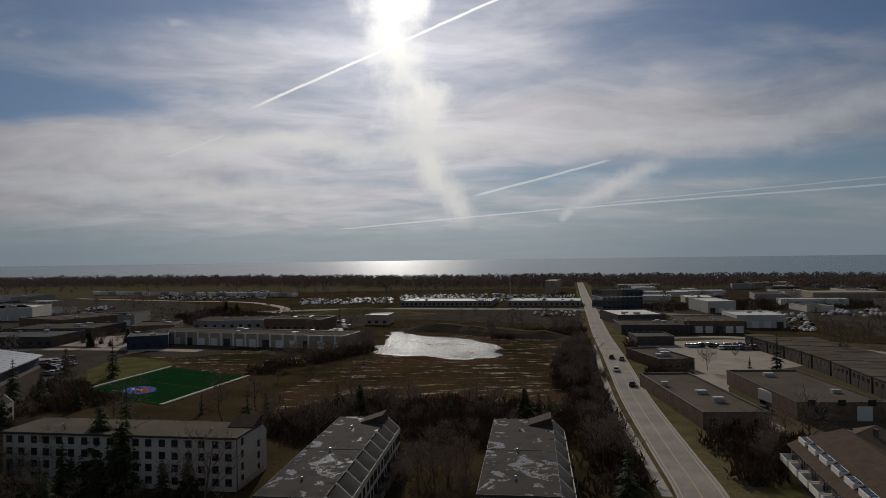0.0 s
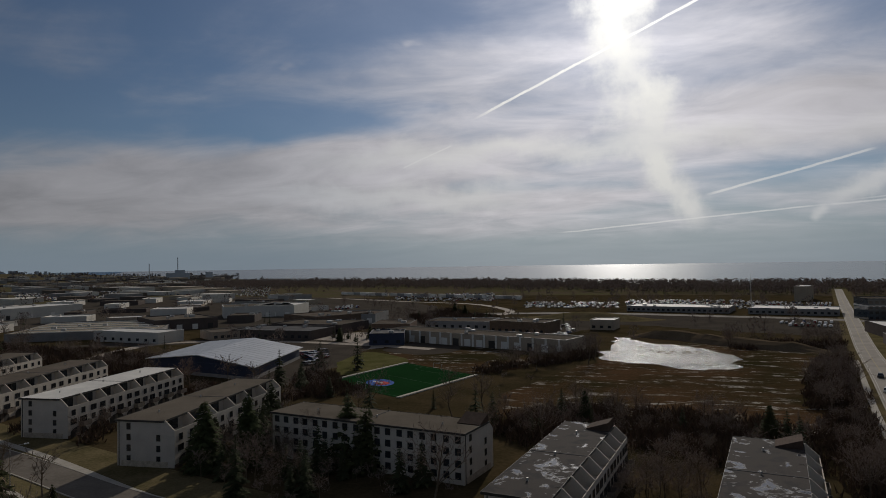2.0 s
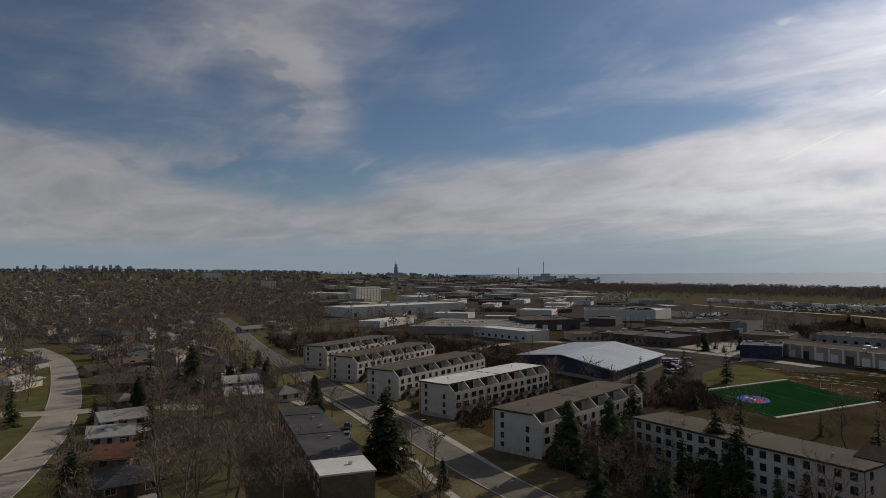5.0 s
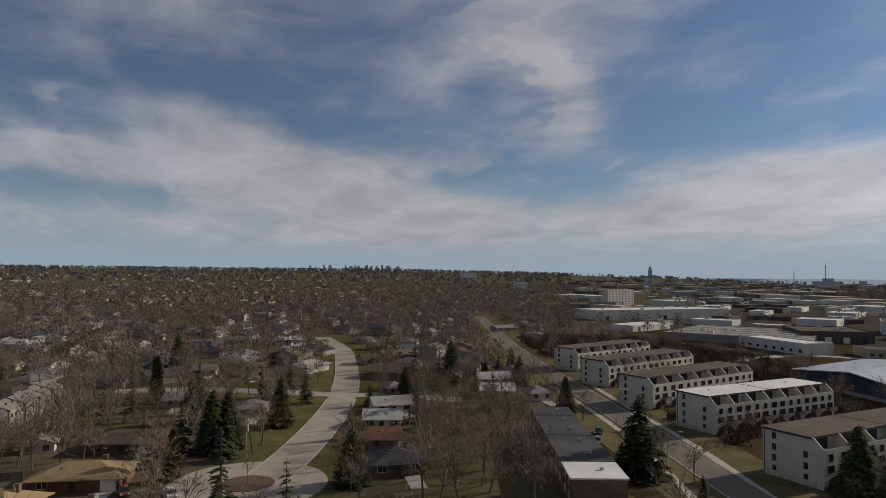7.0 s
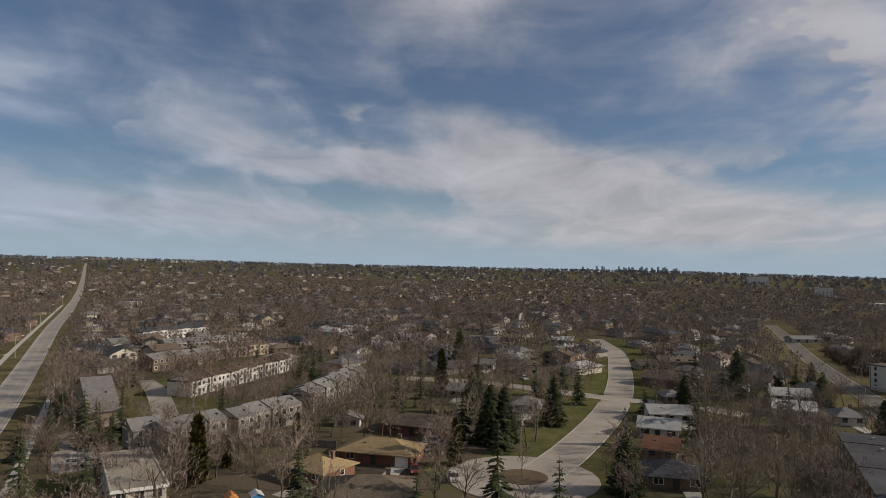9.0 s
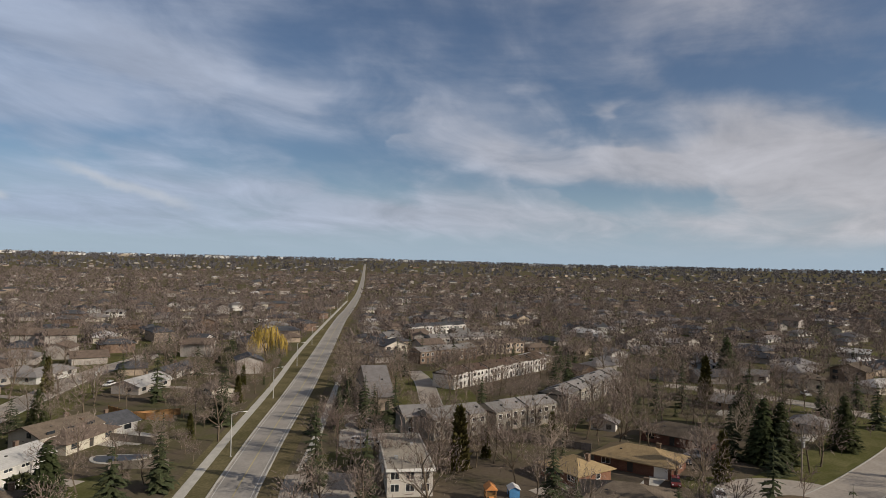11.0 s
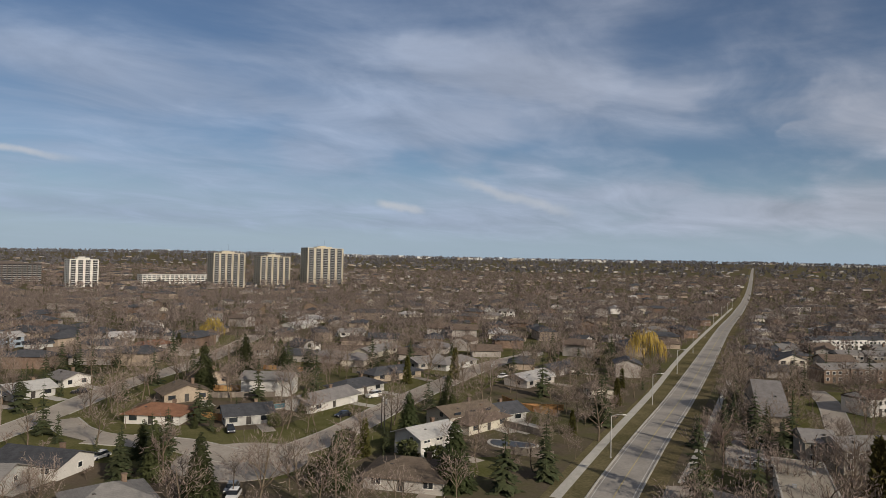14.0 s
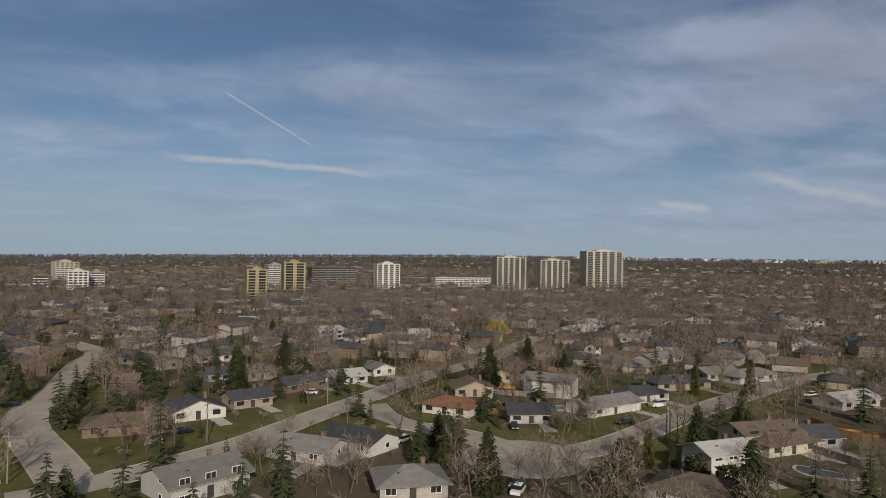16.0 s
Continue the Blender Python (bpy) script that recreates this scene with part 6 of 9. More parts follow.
def hill(x, y, rx, ry, rz, h, label):
    """A low grassy rise."""
    g, rings, seg = Geo(), 8, 36
    g.v.append((0, 0, h))
    for i in range(1, rings + 1):
        u = i / rings
        for j in range(seg):
            a = 2 * math.pi * j / seg
            k = 1 + 0.12 * noise.noise((math.cos(a) * 1.5, math.sin(a) * 1.5, 2))
            g.v.append((rx * u * k * math.cos(a), ry * u * k * math.sin(a), h * (0.5 + 0.5 * math.cos(math.pi * u)) - 0.1))
    g.f = [[0, 1 + j, 1 + (j + 1) % seg] for j in range(seg)]
    for i in range(rings - 1):
        b = 1 + i * seg
        g.f += [[b + j, b + seg + j, b + seg + (j + 1) % seg, b + (j + 1) % seg] for j in range(seg)]
    ob = tagged(part("grass_hill", g, "verge"), label, "hill", "", "structure")
    ob.matrix_basis = pose(x, y, 0, 0, 0, rz)
    KEEP.append((x, y, max(rx, ry) * 0.8))

# ---- the plan: streets, buildings and gardens ----
MAIN_ROAD = [(-2593.9, -1609.6), (-1052.9, -660.1), (-598.0, -384.6), (-412.6, -275.7), (-257.6, -181.5), (-175.6, -132.1), (-134.4, -108.1), (-111.9, -94.7), (-86.7, -79.2), (-60.0, -61.0), (-22.0, -33.0), (10.0, 8.0), (27.0, 55.0), (36.0, 86.0), (42.2, 109.9), (45.9, 135.8), (53.8, 189.5), (66.8, 262.7), (81.1, 346.5), (106.6, 482.0), (143.9, 681.1), (203.9, 995.7)]
strip("road", MAIN_ROAD, 7.8, 0.066, "asphalt", "worn grey asphalt main road with painted lines", "road", keep=9.0)
strip("kerb", MAIN_ROAD, 0.35, 0.16, "concrete", "pale concrete kerb along the main road", "kerb", offset=4.05, thick=0.2)
strip("kerb", MAIN_ROAD, 0.35, 0.16, "concrete", "pale concrete kerb along the main road", "kerb", offset=-4.05, thick=0.2)
strip("road_marking", MAIN_ROAD, 0.15, 0.072, "paint_white", "white edge line on asphalt", "road marking", offset=3.3)
strip("road_marking", MAIN_ROAD, 0.15, 0.072, "paint_white", "white edge line on asphalt", "road marking", offset=-3.3)
strip("road_marking", MAIN_ROAD, 0.2, 0.072, "paint_yellow", "yellow centre line on asphalt", "road marking", offset=0.2)
strip("verge", MAIN_ROAD, 3.6, 0.052, "verge", "grass verge beside the main road", "verge", offset=6.0)
strip("verge", MAIN_ROAD, 7.0, 0.054, "verge", "grass verge beside the main road", "verge", offset=-7.8)

strip("pavement", [(36.6, 110.7), (40.1, 138.1), (44.2, 170.7), (49.4, 203.1), (56.8, 243.8), (67.1, 300.7)], 1.8, 0.08, "concrete", "pale concrete pavement beside the main road", "pavement", thick=0.1, keep=1.5)
strip("pavement", [(-80.4, -85.7), (-119.9, -109.8), (-177.3, -144.1), (-261.6, -196.4), (-404.8, -281.1), (-636.9, -417.3)], 2.0, 0.08, "concrete", "pale concrete pavement beside the main road", "pavement", thick=0.1, keep=2.0)
strip("pavement", [(-106.5, -79.4), (-135.0, -95.4), (-219.4, -144.6)], 1.8, 0.08, "concrete", "pale concrete footpath among trees", "pavement", thick=0.1, keep=1.5)
street([(42.0, -122.9), (53.8, -143.1), (67.5, -166.7), (74.6, -186.7), (77.7, -211.4), (87.9, -259.7), (93.2, -294.2), (116.0, -328.1)], 9, "pale worn asphalt side street curving between lawns", "old_asphalt")
street([(50.9, -118.6), (43.6, -122.9), (27.5, -137.9), (16.3, -151.6), (4.4, -170.9), (-10.7, -193.6), (-31.0, -226.5), (-59.4, -260.4), (-82.7, -296.5), (-111.8, -347.4)], 8.5, "pale worn asphalt residential street", "old_asphalt")
street([(-12.6, -186.1), (-15.1, -170.8), (-21.5, -160.5)], 7, "pale worn asphalt side street", "old_asphalt")
street([(-17.2, -164.2), (-32.2, -150.2), (-40.9, -134.9), (-52.0, -135.0), (-67.6, -144.1), (-90.0, -161.8), (-121.4, -184.5), (-163.0, -212.0), (-196.7, -227.3), (-204.9, -235.1)], 8.5, "pale worn asphalt residential street", "old_asphalt")
street([(-130.7, 9.4), (-157.0, 21.3), (-195.7, 35.7), (-237.5, 47.4), (-294.5, 58.8), (-354.3, 67.9), (-423.0, 69.0)], 9, "pale worn asphalt street leading to a turning circle", "old_asphalt", 4.0)
street([(-250.1, -28.8), (-244.9, -0.9), (-232.2, 22.7), (-221.1, 41.3), (-213.8, 59.9), (-200.4, 76.8)], 7.5, "pale worn asphalt residential street", "old_asphalt")
street([(-69.7, 87.1), (-81.8, 89.8), (-98.6, 93.8), (-122.5, 100.9), (-156.9, 109.9), (-206.7, 123.2), (-266.0, 138.9), (-355.2, 165.9), (-477.8, 207.9), (-591.1, 244.8)], 7.8, "grey asphalt street beside white townhouses", "shaded_asphalt", 7.0)
street([(-228.1, -119.0), (-209.9, -105.1), (-172.3, -83.1)], 6, "pale asphalt service lane", "old_asphalt")
# dark sheets laid over the sunward ground as painted shade
sheet("grounds", [(-62.0, 72.0), (-58.0, 150.0), (-125.0, 185.0), (-200.0, 245.0), (-330.0, 262.0), (-430.0, 200.0), (-330.0, 140.0), (-190.0, 100.0), (-110.0, 74.0)], 0.006, "backlit_turf", "turf around the townhouse blocks, darkened for backlight", "ground", 3.0)
sheet("grounds", [(-58.0, 98.0), (28.0, 96.0), (44.0, 170.0), (70.0, 325.0), (32.0, 360.0), (-150.0, 345.0), (-128.0, 250.0), (-120.0, 185.0)], 0.008, "backlit_turf", "turf around the flooded meadow, darkened for backlight", "ground", 3.0)
sheet("grounds", [(-840.0 * math.sin(radians(a)), 840.0 * math.cos(radians(a))) for a in range(-48, 58, 6)] + [(-345.0 * math.sin(radians(a)), 345.0 * math.cos(radians(a))) for a in range(54, -50, -6)], 0.004, "backlit_turf", "grass on the industrial plain, darkened for backlight", "ground", 3.0)
street_edges()
turning_circle(-133.2, 8.0, 15.0, 5.0)
turning_circle(-40.3, -132.5, 13.0, 0.0)
strip("pavement", [(-69.2, 89.8), (-80.1, 92.6), (-93.5, 96.4), (-125.9, 107.7), (-159.3, 117.2), (-209.6, 131.8)], 1.8, 0.08, "concrete", "pale concrete pavement beside the street", "pavement", thick=0.1, keep=1.5)
strip("pavement", [(-73.0, 74.7), (-85.1, 78.3), (-99.9, 83.3), (-122.3, 92.2), (-164.2, 105.5), (-214.9, 117.9)], 1.6, 0.08, "concrete", "pale concrete pavement beside the street", "pavement", thick=0.1, keep=1.5)
sheet("dry_field", [(-51.0, 201.8), (-31.6, 265.9), (-7.1, 335.0), (32.4, 353.9), (69.5, 324.8), (52.3, 232.5), (42.0, 167.9), (9.8, 144.9), (-19.6, 160.9), (-45.6, 173.0)], 0.03, "meadow", "brown flattened meadow with pale stalk rows", "field", 6.0, True)
sheet("dry_field", [(-148.5, 317.9), (-110.9, 332.5), (-60.7, 303.5), (-51.3, 279.2), (-67.3, 236.2), (-103.5, 254.9)], 0.035, "meadow", "brown dry grass lot behind the sports pitch", "field", 3.0, True)
sheet("pond", [(-31.2, 294.0), (-28.7, 328.5), (-25.2, 363.9), (-11.3, 342.4), (6.3, 331.1), (24.2, 304.5), (21.0, 266.8), (11.5, 266.3), (2.8, 262.9), (-10.3, 272.8), (-21.5, 275.3)], 0.06, "pond", "shallow wind-rippled pond in the meadow", "pond", 7.0)
sports_pitch((-103.8, 253.6), (-67.9, 231.5), (-79.1, 186.3), (-114.4, 205.8))
mound([(-23.1, 377.4), (4.1, 362.9), (31.1, 339.4), (63.9, 323.5)], 16.0, 4.5, "bare earth bank behind the pond")
terrace_block(-104.8, 132.7, 97.6, 48.7, 13.0, "white stucco townhouse block with flat gravel roof and terraces", units=6)
terrace_block(-146.0, 143.8, 97.9, 47.6, 13.0, "white stucco townhouse block with pale flat roof and terraces", units=7, roof='roof_pale')
terrace_block(-180.9, 149.8, 105.1, 53.0, 13.0, "white stucco townhouse block with tan flat roof and terraces", units=7)
terrace_block(-220.4, 159.1, 108.2, 53.7, 13.0, "white stucco townhouse block with tan flat roof and terraces", units=7)
terrace_block(-258.9, 168.3, 110.3, 52.8, 12.6, "white stucco townhouse block partly hidden by trees", units=6)
terrace_block(-57.7, 125.6, 171.5, 45.1, 13.0, "long white stucco townhouse block with brown flat roof", units=9, rear=True, stair=-1)
terrace_block(13.3, 105.8, 82.4, 40.1, 12.7, "townhouse block with wet flat roof and side terraces", units=6, roof='wet_roof', rear=True, stair=1)
terrace_block(-16.7, 107.9, 83.8, 42.9, 11.4, "townhouse block with wet flat roof and side terraces", units=8, roof='wet_roof', rear=True, stair=1)
arena((-141.1, 201.2), (-154.6, 254.9), (-195.1, 210.7))
hall(132.0, 508.5, 5.8, 30.8, 25, 14.2, "glass_blue", "roof_gravel", "dark glazed office block of four storeys beside the road", name='office_block', windows=9, rows=4, units=3, band='trim_white')
hall(113.1, 402.5, 1.4, 27.7, 40, 6, "wall_dark", "roof_pale", "low dark building with pale roof", windows=8, units=3)
hall(108.0, 349.6, -6.7, 33.7, 28, 5, "wall_dark", "roof_gravel", "low dark brick office building", windows=12, units=4)
hall(94.2, 304.5, -3.3, 16.2, 18, 4, "wall_dark", "roof_dark", "small dark flat-roofed building", windows=6)
hall(139.6, 356.0, -7.9, 29.7, 34, 6, "brick_brown", "roof_gravel", "low brown brick workshop building", doors=6, units=4)
hall(172.7, 373.5, -8.2, 25.1, 30, 7, "wall_pale", "roof_pale", "white industrial building with loading doors", doors=4, units=2)
hall(190.1, 474.1, -2.1, 18.8, 40, 8, "wall_pale", "roof_pale", "pale flat-roofed industrial building", doors=3)
hall(78.9, 246.3, 6.9, 12.5, 30, 4, "brick_brown", "roof_gravel", "low brown brick building with gravel roof", windows=5, units=3)
hall(66.7, 178.3, -1.0, 15.0, 52, 4.0, "brick_brown", "roof_gravel", "brown brick building with stained flat roof", windows=3, units=3)
hall(95.6, 181.7, -3.4, 20.8, 46, 4.4, "brick_brown", "roof_gravel", "red-brown brick building with wet-stained flat roof", windows=3, units=2, doors=2)
hall(-92.4, 321.4, -18.4, 106.1, 20, 6, "wall_tan", "roof_gravel", "long low warehouse with white pilasters and dark bays", pilasters=16, doors=15, units=6)
hall(-82.1, 383.4, -14.0, 34.7, 22, 7, "brick_brown", "roof_gravel", "dark brick warehouse with flat roof", windows=8, units=3)
hall(-140.0, 317.3, 20.1, 17.4, 22, 6, "wall_navy", "roof_dark", "dark blue box-shaped hall", units=2, windows=3)
hall(-220.0, 438.3, 10.4, 42.0, 40, 6.5, "wall_grey", "roof_gravel", "low grey flat-roofed warehouse", doors=5, units=5)
hall(-311.4, 486.8, 13.5, 33.7, 40, 9, "wall_pale", "roof_pale", "white box-shaped flat-roofed warehouse", doors=3, units=3)
hall(-209.2, 370.8, -1.9, 48.4, 36, 5.5, "wall_dark", "roof_gravel", "low dark flat-roofed warehouse", windows=10, units=4)
hall(-212.4, 333.7, 0.3, 50.7, 30, 5, "wall_dark", "roof_dark", "low dark flat-roofed office", windows=12, units=3)
hall(-164.2, 382.9, 13.3, 23.3, 30, 5, "brick_brown", "roof_gravel", "low brown brick building", windows=8, units=2)
hall(-127.1, 406.6, 0.9, 40.6, 30, 5, "wall_grey", "roof_gravel", "low grey flat-roofed building", windows=8, units=3)
hall(-39.5, 412.7, -7.2, 14.0, 18, 6, "wall_tan", "roof_pale", "small yellowish flat-roofed building", windows=3)
hall(5.3, 572.3, -11.1, 76.7, 40, 4.4, "wall_grey", "roof_pale", "long low grey showroom building with pale roof", windows=20, units=6)
hall(84.8, 555.7, -12.6, 58.2, 40, 4.6, "wall_grey", "roof_pale", "long grey showroom building", windows=14, units=4)
hall(121.8, 739.8, -16.7, 12.2, 40, 14, "wall_tan", "roof_pale", "tall pale shed beyond the highway")
hall(-341.8, 329.1, 32.6, 80.1, 85, 4.6, "wall_grey", "roof_worn", "very large factory hall with tan striped roof", stripes=5, units=8)
hall(-532.7, 399.0, 89.1, 143.4, 40, 9, "wall_pale", "roof_pale", "long white hall with dark loading doors", doors=7, units=4)
hall(-775.7, 526.9, 105.2, 51.4, 9, 20.7, "wall_pale", "roof_pale", "white office block with banded windows", name='office_block', windows=8, rows=6, units=3)
hall(-2193.9, 869.3, 83.8, 54.3, 40, 26.2, "wall_pale", "roof_pale", "white apartment block among trees", name='apartment_block', windows=6, rows=4)
hall(-1379.5, 675.2, 73.7, 27.0, 30, 19.4, "wall_pale", "roof_pale", "white square office building", name='office_block', windows=4, rows=4)
hall(-328.0, 475.3, 39.1, 54.8, 40, 9, "wall_pale", "roof_gravel", "pale grey flat-roofed warehouse", doors=4, units=4)
hall(-319.9, 370.8, 57.1, 40.1, 45, 7, "wall_dark", "roof_gravel", "dark brick flat-roofed warehouse", doors=4, units=4)
hall(-234.9, 333.0, 56.2, 50.8, 22, 4.5, "wall_tan", "roof_gravel", "long low tan-walled building", windows=14, units=4)
hall(-229.2, 417.6, 64.9, 47.7, 40, 7, "brick_brown", "roof_gravel", "low brown brick warehouse", doors=4, units=5)
hall(-282.3, 296.8, -4.4, 48.5, 18, 6, "wall_pale", "roof_pale", "pale low annexe beside the factory", windows=8)
flat_row(-128.3, 74.5, -20.4, 61.3, 9.5, 5.5)
slab_tower(-440.2, -1037.6, -174.2, 65.2, 24, 21, "concrete_tower", "tall cream concrete apartment tower with balconies", floor_h=2.84, z=0.0, bays=5, balcony='wall_grey')
slab_tower(-252.3, -924.4, -174.5, 43.0, 24, 16, "concrete_tower", "tall pale concrete apartment tower with balconies", floor_h=2.89, z=0.0, bays=5, balcony='wall_grey')
slab_tower(-344.6, -1006.5, -173.5, 48.1, 24, 15, "concrete_tower", "pale concrete apartment tower with balconies", floor_h=2.91, z=0.0, bays=5, balcony='wall_grey')
slab_tower(-80.1, -945.3, -168.0, 33.5, 20, 12, "wall_pale", "white apartment tower with tall window strips", floor_h=2.83, z=0.0, bays=4, balcony='', fins=False)
slab_tower(72.1, -687.7, -167.2, 19.7, 20, 10, "brick_yellow", "yellow brick apartment tower with windows", floor_h=2.78, z=0.0, bays=2, balcony='', fins=False)
slab_tower(39.4, -755.6, -166.6, 23.2, 20, 12, "brick_yellow", "yellow brick apartment tower with windows", floor_h=2.91, z=0.0, bays=2, balcony='', fins=False)
slab_tower(-4.6, -1086.9, -159.3, 74.9, 20, 9, "wall_dark", "long dark brick apartment slab", floor_h=2.88, z=0.0, bays=12, fins=False, balcony='wall_grey')
slab_tower(71.7, -908.5, -161.6, 21.0, 24, 11, "wall_grey", "grey and white apartment block", floor_h=2.79, z=0.0, bays=4)
slab_tower(390.9, -1080.4, -145.4, 31.3, 24, 10, "concrete_tower", "cream concrete apartment tower", floor_h=2.82, z=0.0, bays=5)
slab_tower(283.5, -820.6, -154.8, 19.9, 18, 7, "wall_pale", "white and dark apartment tower", floor_h=2.98, z=0.0, bays=4)
slab_tower(275.4, -857.0, -154.2, 15.4, 22, 7, "wall_grey", "grey brick apartment block", floor_h=2.75, z=0.0, bays=4)
slab_tower(-212.7, -1044.0, -168.8, 104.9, 20, 5, "wall_pale", "long low white apartment block", floor_h=2.69, z=0.0, bays=16, crown=False)
slab_tower(327.1, -831.7, -154.1, 15.4, 22, 5, "brick_brown", "brown brick apartment block", floor_h=2.98, z=0.0, bays=4)
house(44.8, -162.7, -167.4, 17.3, 9, 1, "hip", "brick_brown", "shingle_brown", "single-storey house, brown brick walls under a brown shingle hip roof")
house(32.7, -175.8, -153.6, 13.1, 9, 1, "gable_y", "siding_white", "shingle_dark", "single-storey house, white siding walls under a dark slate-grey shingle gable roof")
house(21.4, -188.8, -151.1, 10.8, 9, 1, "gable", "brick_tan", "shingle_dark", "single-storey house, tan brick walls under a dark slate-grey shingle gable roof")
house(8.3, -211.0, -141.0, 15.7, 9, 1, "gable", "brick_brown", "shingle_dark", "single-storey house, brown brick walls under a dark slate-grey shingle gable roof")
house(-5.8, -220.8, -153.6, 11.7, 9, 1, "gable", "siding_grey", "shingle_pale", "single-storey house, grey siding walls under a pale grey shingle gable roof")
house(-17.4, -235.5, -153.1, 8.8, 9, 1, "gable_y", "siding_white", "shingle_grey", "single-storey house, white siding walls under a grey shingle gable roof")
house(-53.9, -309.6, -148.3, 17.5, 8, 1, "hip", "siding_white", "shingle_red", "single-storey house, white siding walls under a rust-red shingle hip roof")
house(-32.9, -174.8, 144.3, 13.4, 9, 1, "hip", "siding_white", "shingle_red", "bungalow of white siding with orange-brown hip roof on a corner lawn")
house(-43.2, -197.9, -177.6, 12.3, 9, 1, "gable_y", "brick_tan", "shingle_brown", "single-storey house, tan brick walls under a brown shingle gable roof")
house(-55.6, -220.3, -166.6, 9.6, 9, 1, "gable_y", "brick_tan", "shingle_brown", "single-storey house, tan brick walls under a brown shingle gable roof")
house(-51.0, -164.8, 173.2, 11.2, 9, 1, "gable", "siding_grey", "shingle_dark", "bungalow with dark slate roof and white porch windows")
house(-74.5, -172.5, -154.2, 19.9, 9, 1, "gable", "siding_white", "shingle_grey", "single-storey house, white siding walls under a grey shingle gable roof", garage=1)
house(-90.8, -185.7, -160.2, 16.2, 9, 1, "hip", "siding_white", "shingle_dark", "single-storey house, white siding walls under a dark slate-grey shingle hip roof")
house(-112.4, -202.9, -170.5, 20.4, 9, 1, "hip", "brick_tan", "shingle_dark", "single-storey house, tan brick walls under a dark slate-grey shingle hip roof")
house(-136.0, -218.7, -167.7, 14.7, 9, 1, "gable", "brick_grey", "shingle_grey", "single-storey house, grey brick walls under a grey shingle gable roof")
house(-145.6, -213.7, -158.7, 20.7, 9, 1, "hip", "siding_grey", "shingle_grey", "single-storey house, grey siding walls under a grey shingle hip roof")
house(-75.9, -120.4, -168.3, 11.0, 8, 1.8, "gable", "siding_white", "shingle_pale", "white two-storey house with pale grey gable roof")
house(-96.0, -136.3, -174.6, 15.0, 9, 1.5, "gable", "siding_cream", "shingle_brown", "two-storey house, cream siding walls under a brown shingle gable roof")
house(-105.9, -136.6, -179.6, 15.0, 9, 1, "gable", "siding_grey", "shingle_dark", "single-storey house, grey siding walls under a dark slate-grey shingle gable roof")
house(-62.9, -105.0, 134.5, 14.3, 11, 1, "hip", "brick_grey", "shingle_brown", "single-storey house, grey brick walls under a brown shingle hip roof")
house(-7.0, -144.3, 134.5, 14.4, 9, 1, "gable", "siding_white", "shingle_dark", "single-storey house, white siding walls under a dark slate-grey shingle gable roof")
house(3.6, -138.8, 148.3, 13.5, 9, 1, "gable", "siding_grey", "shingle_grey", "single-storey house, grey siding walls under a grey shingle gable roof")
house(21.8, -120.4, -142.1, 14.0, 11, 1.3, "gable", "siding_grey", "shingle_grey", "single-storey house, grey siding walls under a grey shingle gable roof")
house(-14.5, -116.4, -176.8, 11.6, 10, 1, "hip", "brick_grey", "shingle_grey", "single-storey house, grey brick walls under a grey shingle hip roof")
house(-97.8, -132.8, -166.4, 15.2, 9, 1, "hip", "siding_cream", "shingle_brown", "single-storey house, cream siding walls under a brown shingle hip roof")
house(-149.5, -172.8, -163.4, 17.3, 9, 1, "gable", "brick_grey", "shingle_pale", "single-storey house, grey brick walls under a pale grey shingle gable roof")
house(-172.6, -185.0, -160.0, 19.1, 8, 1, "gable", "siding_white", "shingle_dark", "single-storey house, white siding walls under a dark slate-grey shingle gable roof")
house(-221.4, -272.3, -177.7, 15.9, 8, 1, "hip", "brick_tan", "shingle_brown", "single-storey house, tan brick walls under a brown shingle hip roof")
house(-108.0, -272.4, -156.2, 13.3, 8, 1.5, "gable_y", "siding_white", "shingle_dark", "two-storey house, white siding walls under a dark slate-grey shingle gable roof")
house(-122.2, -260.1, 148.4, 16.3, 9, 1, "gable", "siding_cream", "shingle_brown", "single-storey house, cream siding walls under a brown shingle gable roof")
house(-134.8, -256.1, -145.9, 26.0, 9, 1, "gable", "siding_cream", "shingle_grey", "single-storey house, cream siding walls under a grey shingle gable roof")
house(-155.1, -325.8, 171.0, 14.2, 9, 1, "gable", "siding_white", "shingle_grey", "single-storey house, white siding walls under a grey shingle gable roof")
house(-250.1, -424.6, -172.6, 16.8, 9, 1, "hip", "siding_cream", "shingle_pale", "single-storey house, cream siding walls under a pale grey shingle hip roof")
house(-146.8, -375.3, -142.2, 26.0, 9, 1, "gable", "siding_grey", "shingle_pale", "single-storey house, grey siding walls under a pale grey shingle gable roof")
house(-238.4, -237.7, -161.5, 13.5, 8, 1.5, "gable_y", "siding_white", "shingle_dark", "two-storey house, white siding walls under a dark slate-grey shingle gable roof")
house(-365.0, -312.7, -161.8, 26.0, 9, 1, "gable", "siding_white", "shingle_brown", "single-storey house, white siding walls under a brown shingle gable roof")
house(-92.8, -277.5, 149.3, 6.5, 9, 1, "gable", "siding_grey", "shingle_brown", "single-storey house, grey siding walls under a brown shingle gable roof")
house(0.4, -339.6, -150.2, 13.9, 9, 2, "gable", "siding_blue", "shingle_pale", "two-storey house, blue-grey siding walls under a pale grey shingle gable roof")
house(-12.4, -322.2, 179.9, 10.2, 9, 1.5, "hip", "siding_grey", "shingle_dark", "two-storey house, grey siding walls under a dark slate-grey shingle hip roof")
